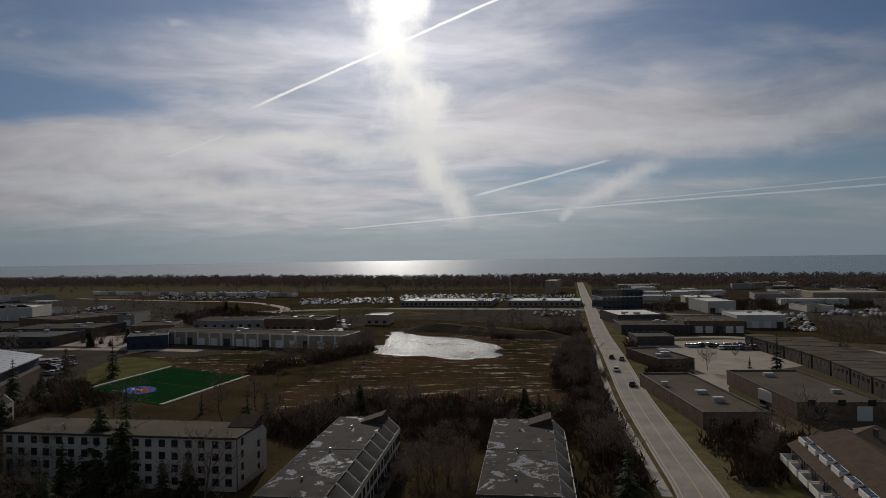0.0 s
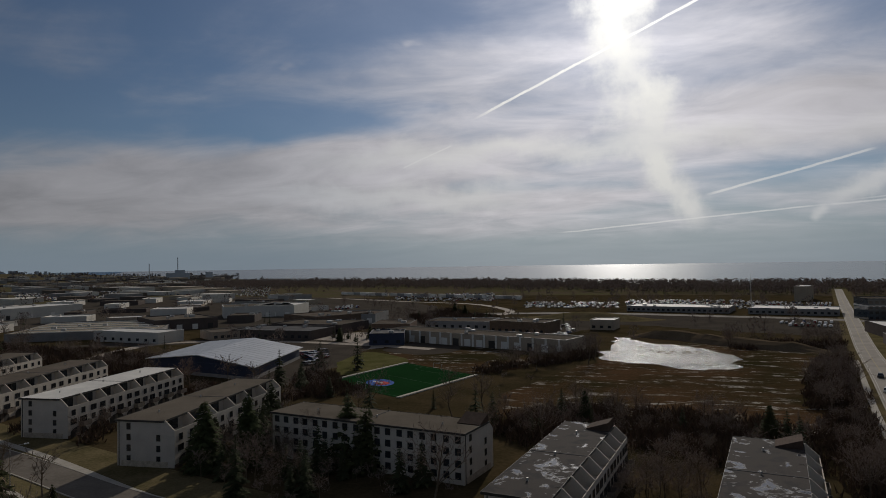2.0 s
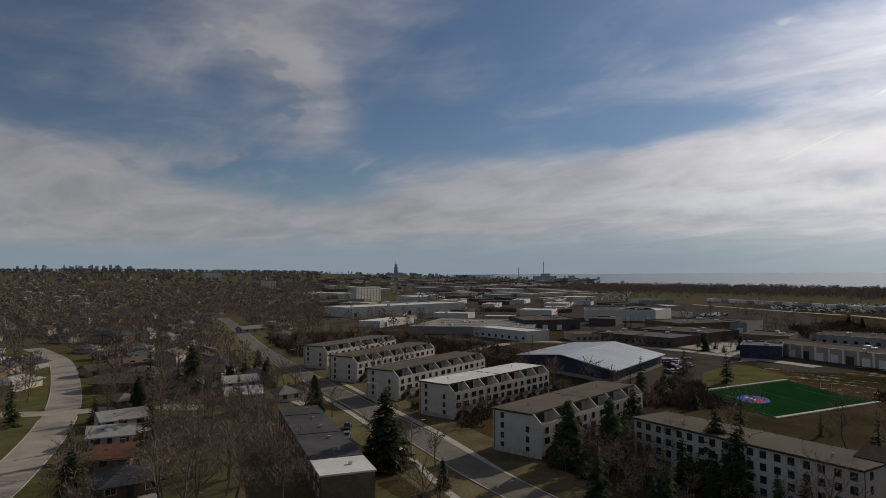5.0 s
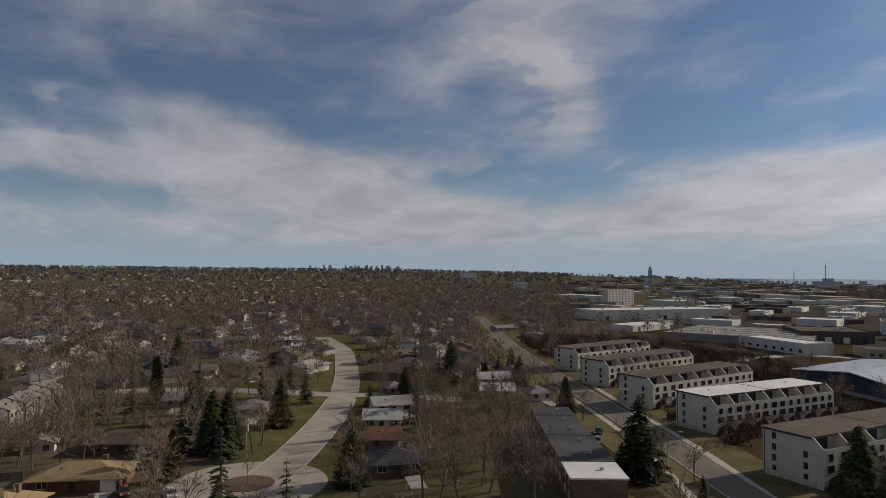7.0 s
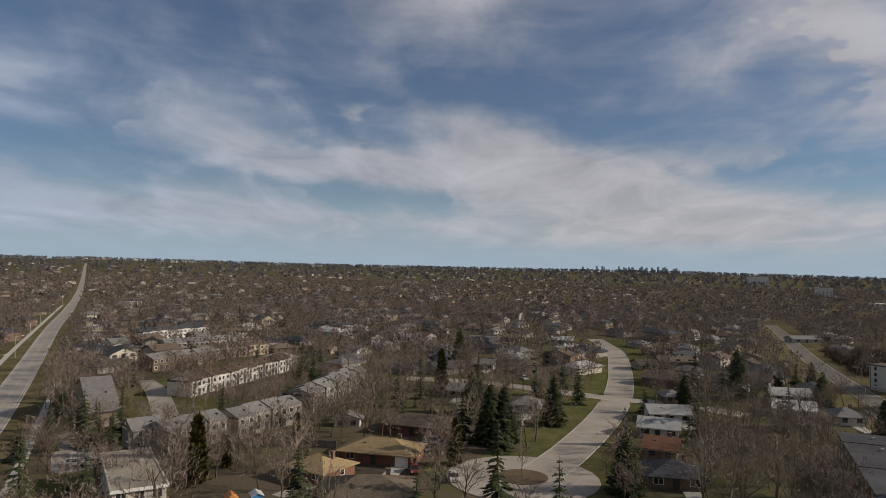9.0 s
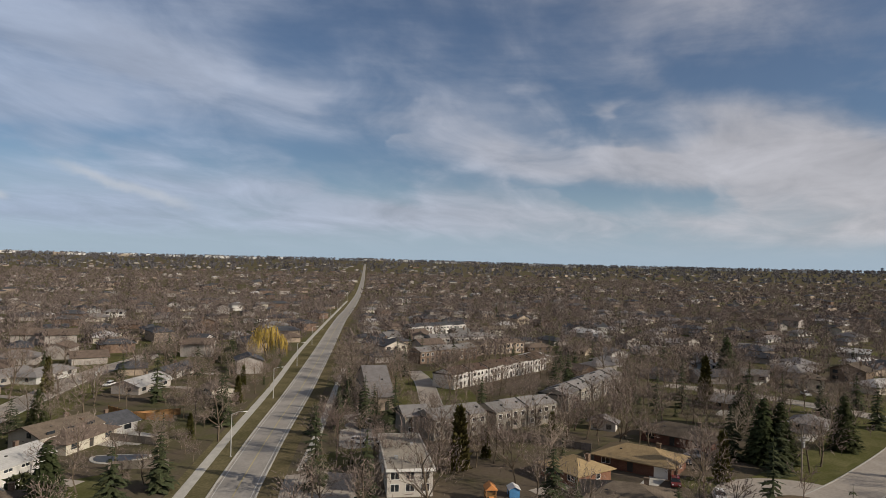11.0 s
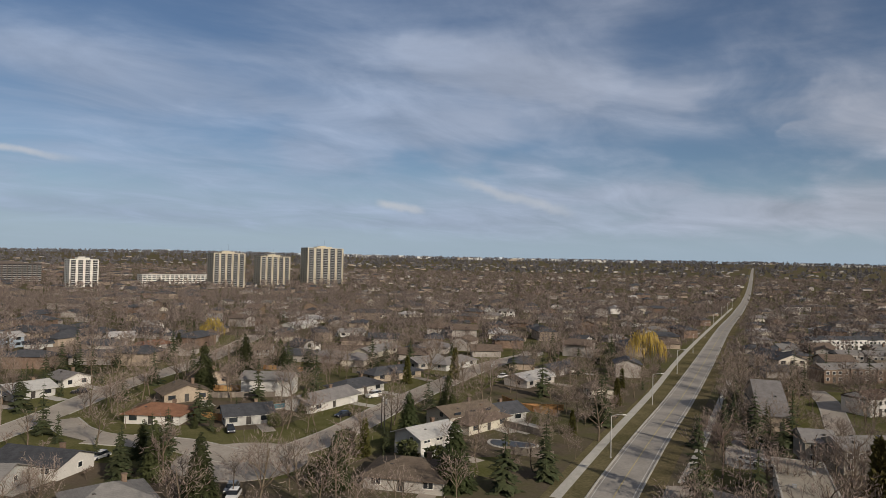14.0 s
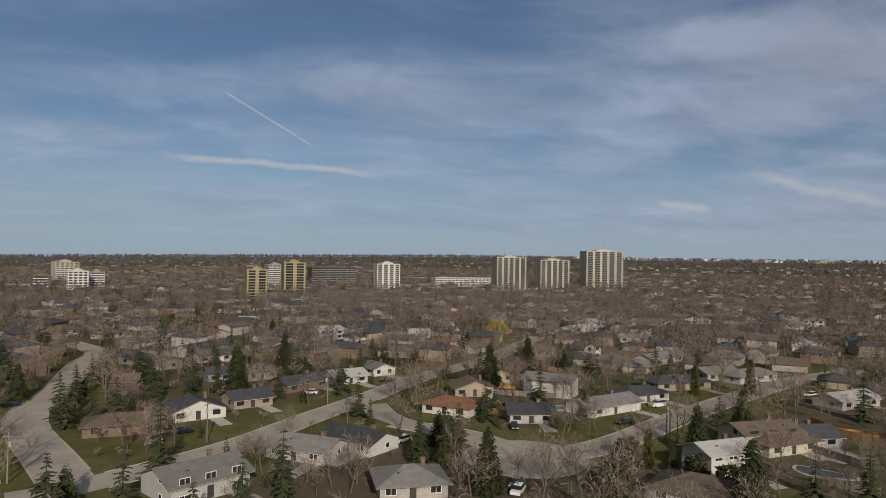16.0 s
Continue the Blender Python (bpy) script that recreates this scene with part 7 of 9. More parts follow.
house(47.7, -422.2, -174.8, 11.4, 9, 1, "gable", "siding_white", "shingle_pale", "single-storey house, white siding walls under a pale grey shingle gable roof")
house(62.9, -385.8, -148.5, 12.9, 9, 1, "hip", "brick_red", "shingle_red", "single-storey house, red brick walls under a rust-red shingle hip roof")
house(63.8, -258.6, 135.9, 26.0, 9, 1, "gable", "brick_grey", "shingle_dark", "single-storey house, grey brick walls under a dark slate-grey shingle gable roof")
house(44.4, -269.8, -145.3, 12.8, 9, 1, "gable", "siding_white", "shingle_dark", "single-storey house, white siding walls under a dark slate-grey shingle gable roof")
house(35.3, -227.8, -163.6, 7.1, 9, 1, "gable", "siding_blue", "shingle_dark", "single-storey house, blue-grey siding walls under a dark slate-grey shingle gable roof")
house(24.0, -229.8, -135.9, 11.5, 9, 1, "gable", "brick_tan", "shingle_dark", "single-storey house, tan brick walls under a dark slate-grey shingle gable roof")
house(-20.6, -300.0, -157.6, 13.3, 9, 1, "gable", "brick_brown", "shingle_brown", "single-storey house, brown brick walls under a brown shingle gable roof")
house(-46.8, -348.4, 179.6, 11.2, 9, 1, "gable", "siding_white", "shingle_pale", "single-storey house, white siding walls under a pale grey shingle gable roof")
house(131.3, -359.7, -124.4, 13.9, 9, 1, "gable", "siding_cream", "shingle_brown", "single-storey house, cream siding walls under a brown shingle gable roof")
house(123.3, -392.5, -139.6, 11.7, 9, 1, "hip", "brick_tan", "shingle_brown", "single-storey house, tan brick walls under a brown shingle hip roof")
house(59.8, -216.9, -177.1, 6.5, 9, 1, "gable", "brick_brown", "shingle_brown", "single-storey house, brown brick walls under a brown shingle gable roof")
house_row(-232.5, -86.9, 167.3, 62.6, 9, 12, 2, "siding_white", "shingle_umber", "long row of white two-storey townhouses with brown roof")
house_row(-148.4, -66.8, 149.6, 15.5, 9, 3, 2, "siding_dun", "shingle_grey", "row of pale two-storey townhouses with grey roof")
house_row(-166.4, -56.2, 153.3, 22.5, 9, 4, 2, "siding_dun", "shingle_grey", "row of pale two-storey townhouses with grey roof")
house_row(-212.0, -48.9, 173.3, 52.0, 9, 10, 2, "siding_dun", "shingle_grey", "row of pale two-storey townhouses behind bare trees")
house_row(-145.3, -75.6, 132.9, 6.0, 9, 1, 2, "siding_dun", "shingle_grey", "pair of pale townhouses with grey roof")
house_row(-262.9, -122.3, 154.5, 31.9, 9, 6, 2, "brick_brown", "shingle_grey", "row of brown brick townhouses with grey roof")
house_row(-295.7, -114.3, 147.8, 36.1, 9, 7, 2, "brick_tan", "shingle_brown", "row of tan brick townhouses among trees")
house_row(-314.6, -136.4, 142.0, 38.3, 9, 7, 2, "brick_grey", "shingle_grey", "row of grey townhouses with grey roof")
house_row(-367.9, -177.0, 154.6, 42.6, 9, 8, 2, "siding_white", "shingle_dark", "row of white townhouses with dark roof")
house_row(-650.2, -358.5, 148.1, 26.6, 9, 5, 2, "siding_white", "shingle_dark", "row of white two-storey townhouses")
house(-266.0, -153.8, 153.8, 12.0, 20, 2, "gable_y", "siding_cream", "shingle_dark", "two-storey house, cream siding walls under a dark slate-grey shingle gable roof")
house_row(-174.7, -104.4, 129.0, 6.7, 34, 1, 1.6, "brick_tan", "shingle_grey", "long gabled block with grey-brown roof")
flat_house(-104.0, -54.2, 124.0, 8.0, 23.5, 5.0)
playground(-108.5, -41.0, 30)
house(-142.7, -21.3, 79.9, 15.7, 10, 1, "hip", "brick_red", "shingle_tan", "brick bungalow with tan-yellow hip roof", garage=1)
house(-167.9, -15.5, 73.5, 16.6, 10, 1, "hip", "brick_red", "shingle_brown", "brick bungalow with rust-brown hip roof")
house(-129.0, -31.3, 60.5, 9.8, 9, 1, "hip", "brick_red", "shingle_tan", "single-storey house, red brick walls under a tan-yellow shingle hip roof")
house(-116.0, -19.5, 98.4, 15.0, 11, 1, "hip", "brick_red", "shingle_brown", "single-storey house, red brick walls under a brown shingle hip roof")
house(-172.1, -34.8, 92.6, 6.5, 3.5, 0.8, "gable_y", "siding_white", "shingle_grey", "small white garden shed with grey gable roof", chimney='', detail=1)
house(-284.0, -17.3, 82.8, 11.8, 8, 1.5, "gable_y", "siding_blue", "shingle_dark", "two-storey house, blue-grey siding walls under a dark slate-grey shingle gable roof")
house(-273.6, 17.5, 97.5, 8.6, 8, 1.6, "hip", "siding_cream", "shingle_brown", "two-storey house, cream siding walls under a brown shingle hip roof")
house(-281.5, 0.0, 80.6, 9.1, 8, 1, "gable", "brick_grey", "shingle_grey", "single-storey house, grey brick walls under a grey shingle gable roof")
house(-173.7, 44.7, 73.2, 9.2, 9, 1, "gable", "siding_white", "shingle_pale", "single-storey house, white siding walls under a pale grey shingle gable roof")
house(-153.4, 40.2, 68.8, 6.6, 9, 1, "gable", "brick_brown", "shingle_red", "single-storey house, brown brick walls under a rust-red shingle gable roof")
house(-191.6, 51.7, 88.8, 11.3, 9, 1, "gable", "siding_white", "shingle_pale", "single-storey house, white siding walls under a pale grey shingle gable roof")
house(-133.8, 37.2, 83.3, 10.1, 10, 1, "hip", "brick_brown", "shingle_dark", "single-storey house, brown brick walls under a dark slate-grey shingle hip roof")
house(-298.8, 83.4, 95.0, 15.7, 9, 1.5, "gable", "brick_brown", "shingle_brown", "two-storey house, brown brick walls under a brown shingle gable roof")
house(-227.3, 99.8, 82.7, 11.9, 9, 1, "gable", "siding_grey", "shingle_pale", "single-storey house, grey siding walls under a pale grey shingle gable roof")
house(-204.2, 91.3, 70.9, 10.6, 9, 1, "gable", "siding_white", "roof_pale", "single-storey house, white siding walls under a pale flat gable roof")
house(-195.4, 101.5, 84.2, 7.4, 9, 1, "hip", "siding_white", "shingle_grey", "single-storey house, white siding walls under a grey shingle hip roof")
house(-218.2, 59.9, 93.9, 6.5, 7, 1, "hip", "brick_brown", "shingle_grey", "single-storey house, brown brick walls under a grey shingle hip roof")
house(-218.0, -7.4, 80.4, 6.5, 8, 1, "gable", "brick_brown", "shingle_grey", "single-storey house, brown brick walls under a grey shingle gable roof")
house(-198.2, 12.8, 77.3, 7.8, 9, 1, "hip", "siding_grey", "shingle_grey", "single-storey house, grey siding walls under a grey shingle hip roof")
house(-383.0, -44.1, 108.3, 14.7, 9, 1, "gable", "siding_white", "shingle_grey", "single-storey house, white siding walls under a grey shingle gable roof")
house(-382.1, 0.5, 82.7, 16.1, 9, 1, "gable", "brick_grey", "shingle_grey", "single-storey house, grey brick walls under a grey shingle gable roof")
house(-348.4, -28.8, 100.4, 16.6, 9, 1, "gable", "siding_cream", "shingle_brown", "single-storey house, cream siding walls under a brown shingle gable roof")
house(-397.3, 15.0, 81.7, 12.2, 9, 1, "gable", "brick_tan", "shingle_brown", "single-storey house, tan brick walls under a brown shingle gable roof")
house(-433.7, -28.4, 86.8, 9.9, 9, 1, "gable_y", "siding_cream", "shingle_brown", "single-storey house, cream siding walls under a brown shingle gable roof")
house(-294.1, 69.1, 101.5, 7.9, 9, 1, "gable", "brick_tan", "shingle_brown", "single-storey house, tan brick walls under a brown shingle gable roof")
house(-392.2, 44.7, 79.1, 13.8, 9, 1, "gable", "siding_grey", "shingle_pale", "single-storey house, grey siding walls under a pale grey shingle gable roof")
house(-437.5, 201.4, 100.6, 18.7, 9, 1, "gable", "brick_grey", "shingle_grey", "single-storey house, grey brick walls under a grey shingle gable roof")
house(-615.5, 235.9, 74.6, 18.4, 9, 1, "gable", "siding_white", "shingle_grey", "single-storey house, white siding walls under a grey shingle gable roof")
house(-319.0, -76.6, 82.0, 9.5, 9, 1, "gable", "brick_tan", "shingle_brown", "single-storey house, tan brick walls under a brown shingle gable roof")
house(-457.8, -7.4, 85.2, 10.5, 9, 1, "gable", "brick_tan", "shingle_brown", "single-storey house, tan brick walls under a brown shingle gable roof")
house(76.6, 123.8, -52.2, 9.7, 14, 2, "gable_y", "brick_red", "shingle_brown", "red brick house with steep gable roof")
sawtooth_row([(135.4, 288.1), (131.9, 230.5), (124.1, 179.4)], 15)
skylight_block(66.4, 102.9, -102.3)
lattice_mast(57.3, 573.2, 25.7)
sheet("parking_lot", [(-159.9, 267.3), (-165.7, 305.2), (-142.7, 302.1), (-135.8, 268.4), (-126.7, 231.7), (-124.4, 194.8), (-132.7, 190.4), (-145.1, 208.7)], 0.025, "gravel_lot", "worn pale parking lot beside the sports hall", "parking lot", 2.0)
sheet("parking_lot", [(82.5, 298.3), (104.9, 308.2), (140.0, 307.1), (132.1, 243.6), (103.0, 224.6), (80.7, 190.4), (77.7, 151.5), (67.0, 153.3), (84.0, 228.1), (77.9, 254.0)], 0.022, "old_asphalt", "worn asphalt parking lot between brick buildings", "parking lot", 2.0)
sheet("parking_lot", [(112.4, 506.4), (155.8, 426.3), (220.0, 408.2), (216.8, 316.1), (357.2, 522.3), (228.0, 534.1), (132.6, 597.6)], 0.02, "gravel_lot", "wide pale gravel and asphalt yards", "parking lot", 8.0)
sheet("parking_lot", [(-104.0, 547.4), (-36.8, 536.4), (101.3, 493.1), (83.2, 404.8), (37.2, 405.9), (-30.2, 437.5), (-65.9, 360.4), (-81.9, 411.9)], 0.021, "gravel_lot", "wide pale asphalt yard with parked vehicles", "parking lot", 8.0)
sheet("parking_lot", [(-221.3, 320.8), (-203.0, 343.8), (-156.1, 371.1), (-128.4, 318.0), (-137.1, 293.0), (-158.6, 267.3), (-184.8, 267.1)], 0.02, "old_asphalt", "worn asphalt yard between low warehouses", "parking lot", 2.0)
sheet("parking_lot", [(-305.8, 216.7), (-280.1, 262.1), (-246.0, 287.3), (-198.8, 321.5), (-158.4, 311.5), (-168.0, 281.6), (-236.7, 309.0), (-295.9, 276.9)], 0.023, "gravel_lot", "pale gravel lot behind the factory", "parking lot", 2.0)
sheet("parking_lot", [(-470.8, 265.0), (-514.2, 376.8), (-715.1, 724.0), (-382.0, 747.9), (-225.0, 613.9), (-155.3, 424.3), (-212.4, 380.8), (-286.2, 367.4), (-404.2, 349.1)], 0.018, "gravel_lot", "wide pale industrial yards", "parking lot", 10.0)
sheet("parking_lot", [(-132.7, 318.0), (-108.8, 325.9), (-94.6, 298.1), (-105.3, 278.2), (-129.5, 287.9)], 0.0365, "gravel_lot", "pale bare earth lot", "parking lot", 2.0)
sheet("parking_lot", [(-150.9, -100.0), (-158.0, -95.8), (-130.9, -77.4), (-122.1, -74.0), (-125.2, -83.2)], 0.03, "asphalt", "small asphalt parking lot under trees", "parking lot", 0.0)
sheet("parking_lot", [(-101.9, -81.0), (-108.5, -75.8), (-111.0, -65.1), (-98.9, -59.3), (-87.9, -70.8)], 0.031, "old_asphalt", "grey asphalt driveway of the flat-roofed building", "parking lot", 0.0)
sheet("lawn", [(-14.3, -179.1), (-27.2, -198.0), (-29.6, -172.7), (-29.7, -165.4), (-22.9, -166.0)], 0.0369, "lawn", "green spring lawn beside the street", "lawn", 1.0)
sheet("lawn", [(-45.7, -156.4), (-56.0, -153.5), (-58.2, -144.5), (-42.1, -143.4)], 0.0378, "lawn", "green spring lawn beside the street", "lawn", 1.0)
sheet("lawn", [(-73.6, -166.4), (-87.6, -166.9), (-88.5, -162.1), (-77.0, -154.9), (-74.7, -160.0)], 0.0387, "lawn", "green spring lawn beside the street", "lawn", 1.0)
sheet("lawn", [(-103.2, -173.4), (-136.3, -197.6), (-154.4, -213.8), (-126.6, -199.5), (-111.7, -188.1)], 0.0396, "lawn", "green spring lawn beside the street", "lawn", 1.0)
sheet("lawn", [(51.1, -164.2), (38.2, -149.6), (22.2, -149.5), (35.6, -133.5), (41.0, -139.1)], 0.0405, "lawn", "green spring lawn beside the street", "lawn", 1.0)
sheet("lawn", [(35.8, -120.9), (30.1, -128.2), (26.2, -130.5), (26.9, -117.3)], 0.0414, "lawn", "green spring lawn beside the street", "lawn", 1.0)
sheet("lawn", [(-76.8, -111.7), (-88.0, -109.7), (-78.7, -98.3), (-74.5, -106.6)], 0.0423, "lawn", "green spring lawn beside the street", "lawn", 1.0)
sheet("lawn", [(-114.2, -84.9), (-128.0, -77.0), (-118.3, -71.0), (-107.8, -78.6)], 0.0432, "lawn", "green spring lawn beside the street", "lawn", 1.0)
sheet("lawn", [(-114.6, -133.5), (-124.4, -133.6), (-115.8, -124.3), (-111.7, -128.0)], 0.0441, "lawn", "green spring lawn beside the street", "lawn", 1.0)
sheet("lawn", [(-162.3, -1.3), (-165.4, 9.2), (-175.4, 16.9), (-180.4, 23.2), (-158.6, 15.1), (-155.4, 7.2)], 0.045, "lawn", "green spring lawn beside the street", "lawn", 1.0)
sheet("lawn", [(-208.2, 20.3), (-196.8, 31.8), (-179.6, 26.0), (-192.3, 18.6)], 0.0459, "lawn", "green spring lawn beside the street", "lawn", 1.0)
sheet("lawn", [(58.8, 202.0), (68.5, 219.6), (57.8, 154.7), (50.9, 150.5)], 0.0468, "lawn", "green spring lawn beside the street", "lawn", 1.0)
sheet("lawn", [(53.8, 136.4), (71.7, 133.6), (60.5, 110.9), (48.8, 111.1)], 0.0477, "lawn", "green spring lawn beside the street", "lawn", 1.0)
sheet("lawn", [(-132.6, 247.3), (-134.2, 281.1), (-106.2, 261.8), (-107.3, 232.6), (-115.8, 219.2)], 0.0486, "lawn", "green spring lawn beside the street", "lawn", 1.0)
sheet("lawn", [(-138.6, -14.2), (-144.4, -3.8), (-133.6, -3.8), (-132.9, -12.3)], 0.0495, "lawn", "green spring lawn beside the street", "lawn", 1.0)
grove([(-45.9, 165.9), (-22.8, 189.1), (10.8, 182.1), (32.0, 175.1), (37.6, 167.1), (31.6, 139.0), (10.7, 140.6), (-18.8, 153.2), (-31.9, 142.2)], 95, ('bare0', 'bare2', 'dry0', 'dry0', 'bare4', 'spruce1', 'bare5'), 0.45, 0.8, 2.2)
grove([(52.9, 291.7), (68.2, 316.4), (56.8, 243.8), (44.2, 170.7), (35.6, 114.8), (24.9, 111.8), (32.2, 157.6), (37.4, 232.0)], 110, ('dry0', 'bare4', 'bare2', 'dry0', 'dry0', 'bare0', 'bare5'), 0.5, 0.9, 2.2)
grove([(-50.8, 276.0), (-36.6, 320.9), (-31.2, 294.0), (-40.3, 266.5), (-66.4, 232.8), (-71.3, 244.5)], 45, ('dry0', 'dry0', 'bare4'), 0.6, 1.0, 2.2)
grove([(20.8, 350.4), (75.6, 360.4), (68.6, 320.6), (24.7, 326.7)], 35, ('dry0', 'bare4'), 0.6, 1.0, 2.2)
grove([(58.2, 152.0), (78.1, 146.3), (62.9, 113.6), (49.4, 112.4)], 16, ('bare2', 'bare4', 'dry0'), 0.5, 0.9, 2.2)
grove([(84.9, 311.7), (78.1, 240.9), (64.6, 192.8), (68.5, 219.6), (75.3, 285.1)], 10, ('bare4', 'dry0', 'spruce1'), 0.5, 0.8, 2.2)
grove([(-395.7, 171.5), (-379.7, 217.4), (-365.2, 253.2), (-326.7, 253.8), (-263.6, 254.6), (-211.4, 241.3), (-169.4, 212.0), (-179.6, 193.8), (-241.3, 206.4), (-278.3, 171.5), (-297.0, 152.0)], 110, ('bare0', 'bare1', 'bare2', 'bare3', 'bare5', 'pale0', 'dry0', 'bare4'), 0.5, 0.85, 2.2)
grove([(-158.5, 184.1), (-136.8, 191.4), (-113.3, 175.7), (-110.0, 162.4), (-148.4, 171.1)], 22, ('dry0', 'dry0', 'bare4'), 0.7, 1.2, 2.2)
grove([(-129.5, 214.2), (-122.4, 220.9), (-92.1, 190.4), (-111.0, 172.2)], 16, ('bare4', 'dry0', 'spruce1'), 0.6, 0.9, 2.2)
grove([(-171.0, 55.4), (-175.5, 86.7), (-115.5, 66.1), (-103.9, 59.7), (-112.6, 35.5)], 40, ('bare0', 'bare1', 'bare2', 'bare3', 'bare5', 'pale0'), 0.75, 1.1, 4.0)
grove([(-158.0, 17.6), (-163.7, 37.3), (-117.9, 28.7), (-121.8, 15.1)], 16, ('bare0', 'bare1', 'bare2', 'bare3', 'bare5', 'pale0', 'spruce0', 'pine0'), 0.6, 1.0, 4.0)
grove([(-73.8, -92.3), (-111.2, -110.0), (-169.5, -142.8), (-259.0, -198.4), (-272.6, -215.9), (-211.0, -190.2), (-131.7, -141.5), (-92.0, -114.7)], 95, ('bare0', 'pale0', 'bare2', 'pale0', 'bare4', 'pale0', 'cedar0'), 0.45, 0.8, 2.6)
grove([(-108.6, -82.1), (-164.8, -111.4), (-252.0, -155.6), (-329.2, -203.9), (-279.1, -182.0), (-149.3, -106.1), (-107.8, -82.9)], 40, ('bare0', 'bare1', 'bare2', 'bare3', 'bare5', 'pale0'), 0.55, 0.85, 3.5)
grove([(-134.3, -63.9), (-160.4, -43.6), (-212.5, -35.8), (-192.8, -29.2), (-147.5, -38.3), (-115.4, -54.3)], 80, ('bare0', 'bare1', 'bare2', 'bare3', 'bare5', 'pale0', 'cedar0'), 0.6, 1.0, 3.0)
grove([(-185.0, -91.4), (-237.8, -66.9), (-262.6, -45.3), (-201.0, -55.9), (-160.2, -77.0)], 40, ('bare0', 'bare1', 'bare2', 'bare3', 'bare5', 'pale0'), 0.5, 0.75, 3.5)
grove([(77.1, -164.9), (86.1, -202.8), (61.6, -145.5), (49.7, -117.9), (56.5, -119.4)], 14, ('bare0', 'bare1', 'bare2', 'bare3', 'bare5', 'pale0'), 0.7, 1.0, 4.0)
grove([(-25.5, -122.7), (-36.3, -140.5), (-23.4, -151.1), (-17.0, -130.6)], 5, ('spruce0', 'spruce1'), 0.7, 0.9, 3)
grove([(66.0, -212.1), (55.1, -255.5), (15.2, -270.0), (2.1, -243.6), (13.9, -188.9), (34.8, -179.1), (52.2, -172.6)], 40, ('bare0', 'bare1', 'bare2', 'bare3', 'bare5', 'pale0', 'spruce0', 'pine0'), 0.6, 1.0, 4.0)
grove([(135.7, -293.9), (118.2, -334.4), (87.9, -266.6), (80.8, -211.3), (81.6, -188.1), (82.1, -175.9)], 40, ('bare0', 'bare1', 'bare2', 'bare3', 'bare5', 'pale0', 'spruce0', 'pine0'), 0.6, 1.0, 4.0)
grove([(51.0, -158.9), (34.7, -156.7), (28.8, -145.2), (36.9, -139.1)], 6, ('bare4', 'bare2'), 0.6, 0.9, 4.0)
grove([(14.6, -133.0), (1.5, -125.3), (-9.4, -131.4), (-6.1, -112.7), (11.9, -114.0)], 16, ('bare0', 'bare1', 'bare2', 'bare3', 'bare5', 'pale0', 'bush0'), 0.5, 0.9, 4.0)
grove([(-13.7, -131.0), (-26.8, -141.6), (-27.6, -122.5), (-21.3, -111.1), (-11.8, -112.2)], 14, ('bare2', 'bush0', 'spruce1', 'bare4'), 0.5, 0.9, 4.0)
grove([(-53.5, -125.9), (-75.6, -134.6), (-66.1, -116.4), (-55.1, -105.8), (-45.3, -107.6)], 9, ('bush0', 'bush0', 'bare4', 'cedar0'), 0.6, 1.2, 3.0)
grove([(-98.2, -116.8), (-123.4, -125.4), (-99.0, -98.6), (-84.8, -99.5)], 12, ('bare4', 'bare2'), 0.45, 0.7, 4.0)
grove([(2.2, -256.1), (-52.4, -343.9), (-142.4, -399.4), (-95.1, -265.3), (-49.9, -268.2), (-14.1, -221.3)], 30, ('bare0', 'bare1', 'bare2', 'bare3', 'bare5', 'pale0', 'spruce0'), 0.55, 0.9, 4.0)
grove([(-122.1, -341.9), (-366.6, -415.2), (-229.8, -244.4), (-192.6, -251.6), (-78.0, -216.5)], 26, ('bare0', 'bare1', 'bare2', 'bare3', 'bare5', 'pale0', 'spruce1'), 0.5, 0.9, 4.0)
grove([(-84.2, 140.2), (-55.4, 141.8), (-45.5, 116.8), (-71.0, 118.6)], 16, ('spruce0', 'pine0', 'spruce1'), 0.5, 0.75, 3.0)
grove([(-108.5, 154.5), (-96.4, 149.1), (-76.2, 115.8), (-83.0, 116.7)], 8, ('spruce0', 'pine0'), 0.5, 0.7, 3.0)
grove([(-286.6, 149.6), (-209.6, 131.8), (-158.7, 118.6), (-117.1, 108.6), (-112.9, 101.8), (-148.3, 107.5), (-196.5, 119.4), (-270.5, 137.1)], 22, ('bare4', 'small0', 'dry0', 'bare2'), 0.5, 0.8, 4.0)
grove([(-323.7, 146.6), (-237.5, 124.1), (-170.9, 109.7), (-125.1, 97.4), (-120.4, 90.9), (-162.2, 100.7), (-223.4, 112.3), (-303.5, 133.1)], 18, ('bare4', 'small0', 'bare2'), 0.5, 0.8, 4.0)
grove([(-156.7, 123.0), (-166.2, 161.7), (-144.1, 156.4), (-126.4, 118.7)], 18, ('dry0', 'dry0', 'bare4', 'spruce1'), 0.5, 0.8, 2.5)
grove([(-191.6, 131.4), (-206.0, 171.2), (-190.4, 173.9), (-172.2, 134.8)], 14, ('dry0', 'bare4', 'dry0'), 0.6, 0.9, 2.5)
plant("spruce0", -180.1, 18.8, 1.07, 124, keep=2.5)
plant("spruce1", -160.0, 5.0, 1.26, 24, keep=2.5)
plant("spruce1", -159.1, 1.8, 1.05, 28, keep=2.5)
plant("cedar0", -139.9, -5.5, 1.46, 275, keep=2.5)
plant("spruce0", -273.2, -9.7, 1.30, 141, keep=2.5)
plant("spruce1", -191.9, -3.4, 0.90, 273, keep=2.5)
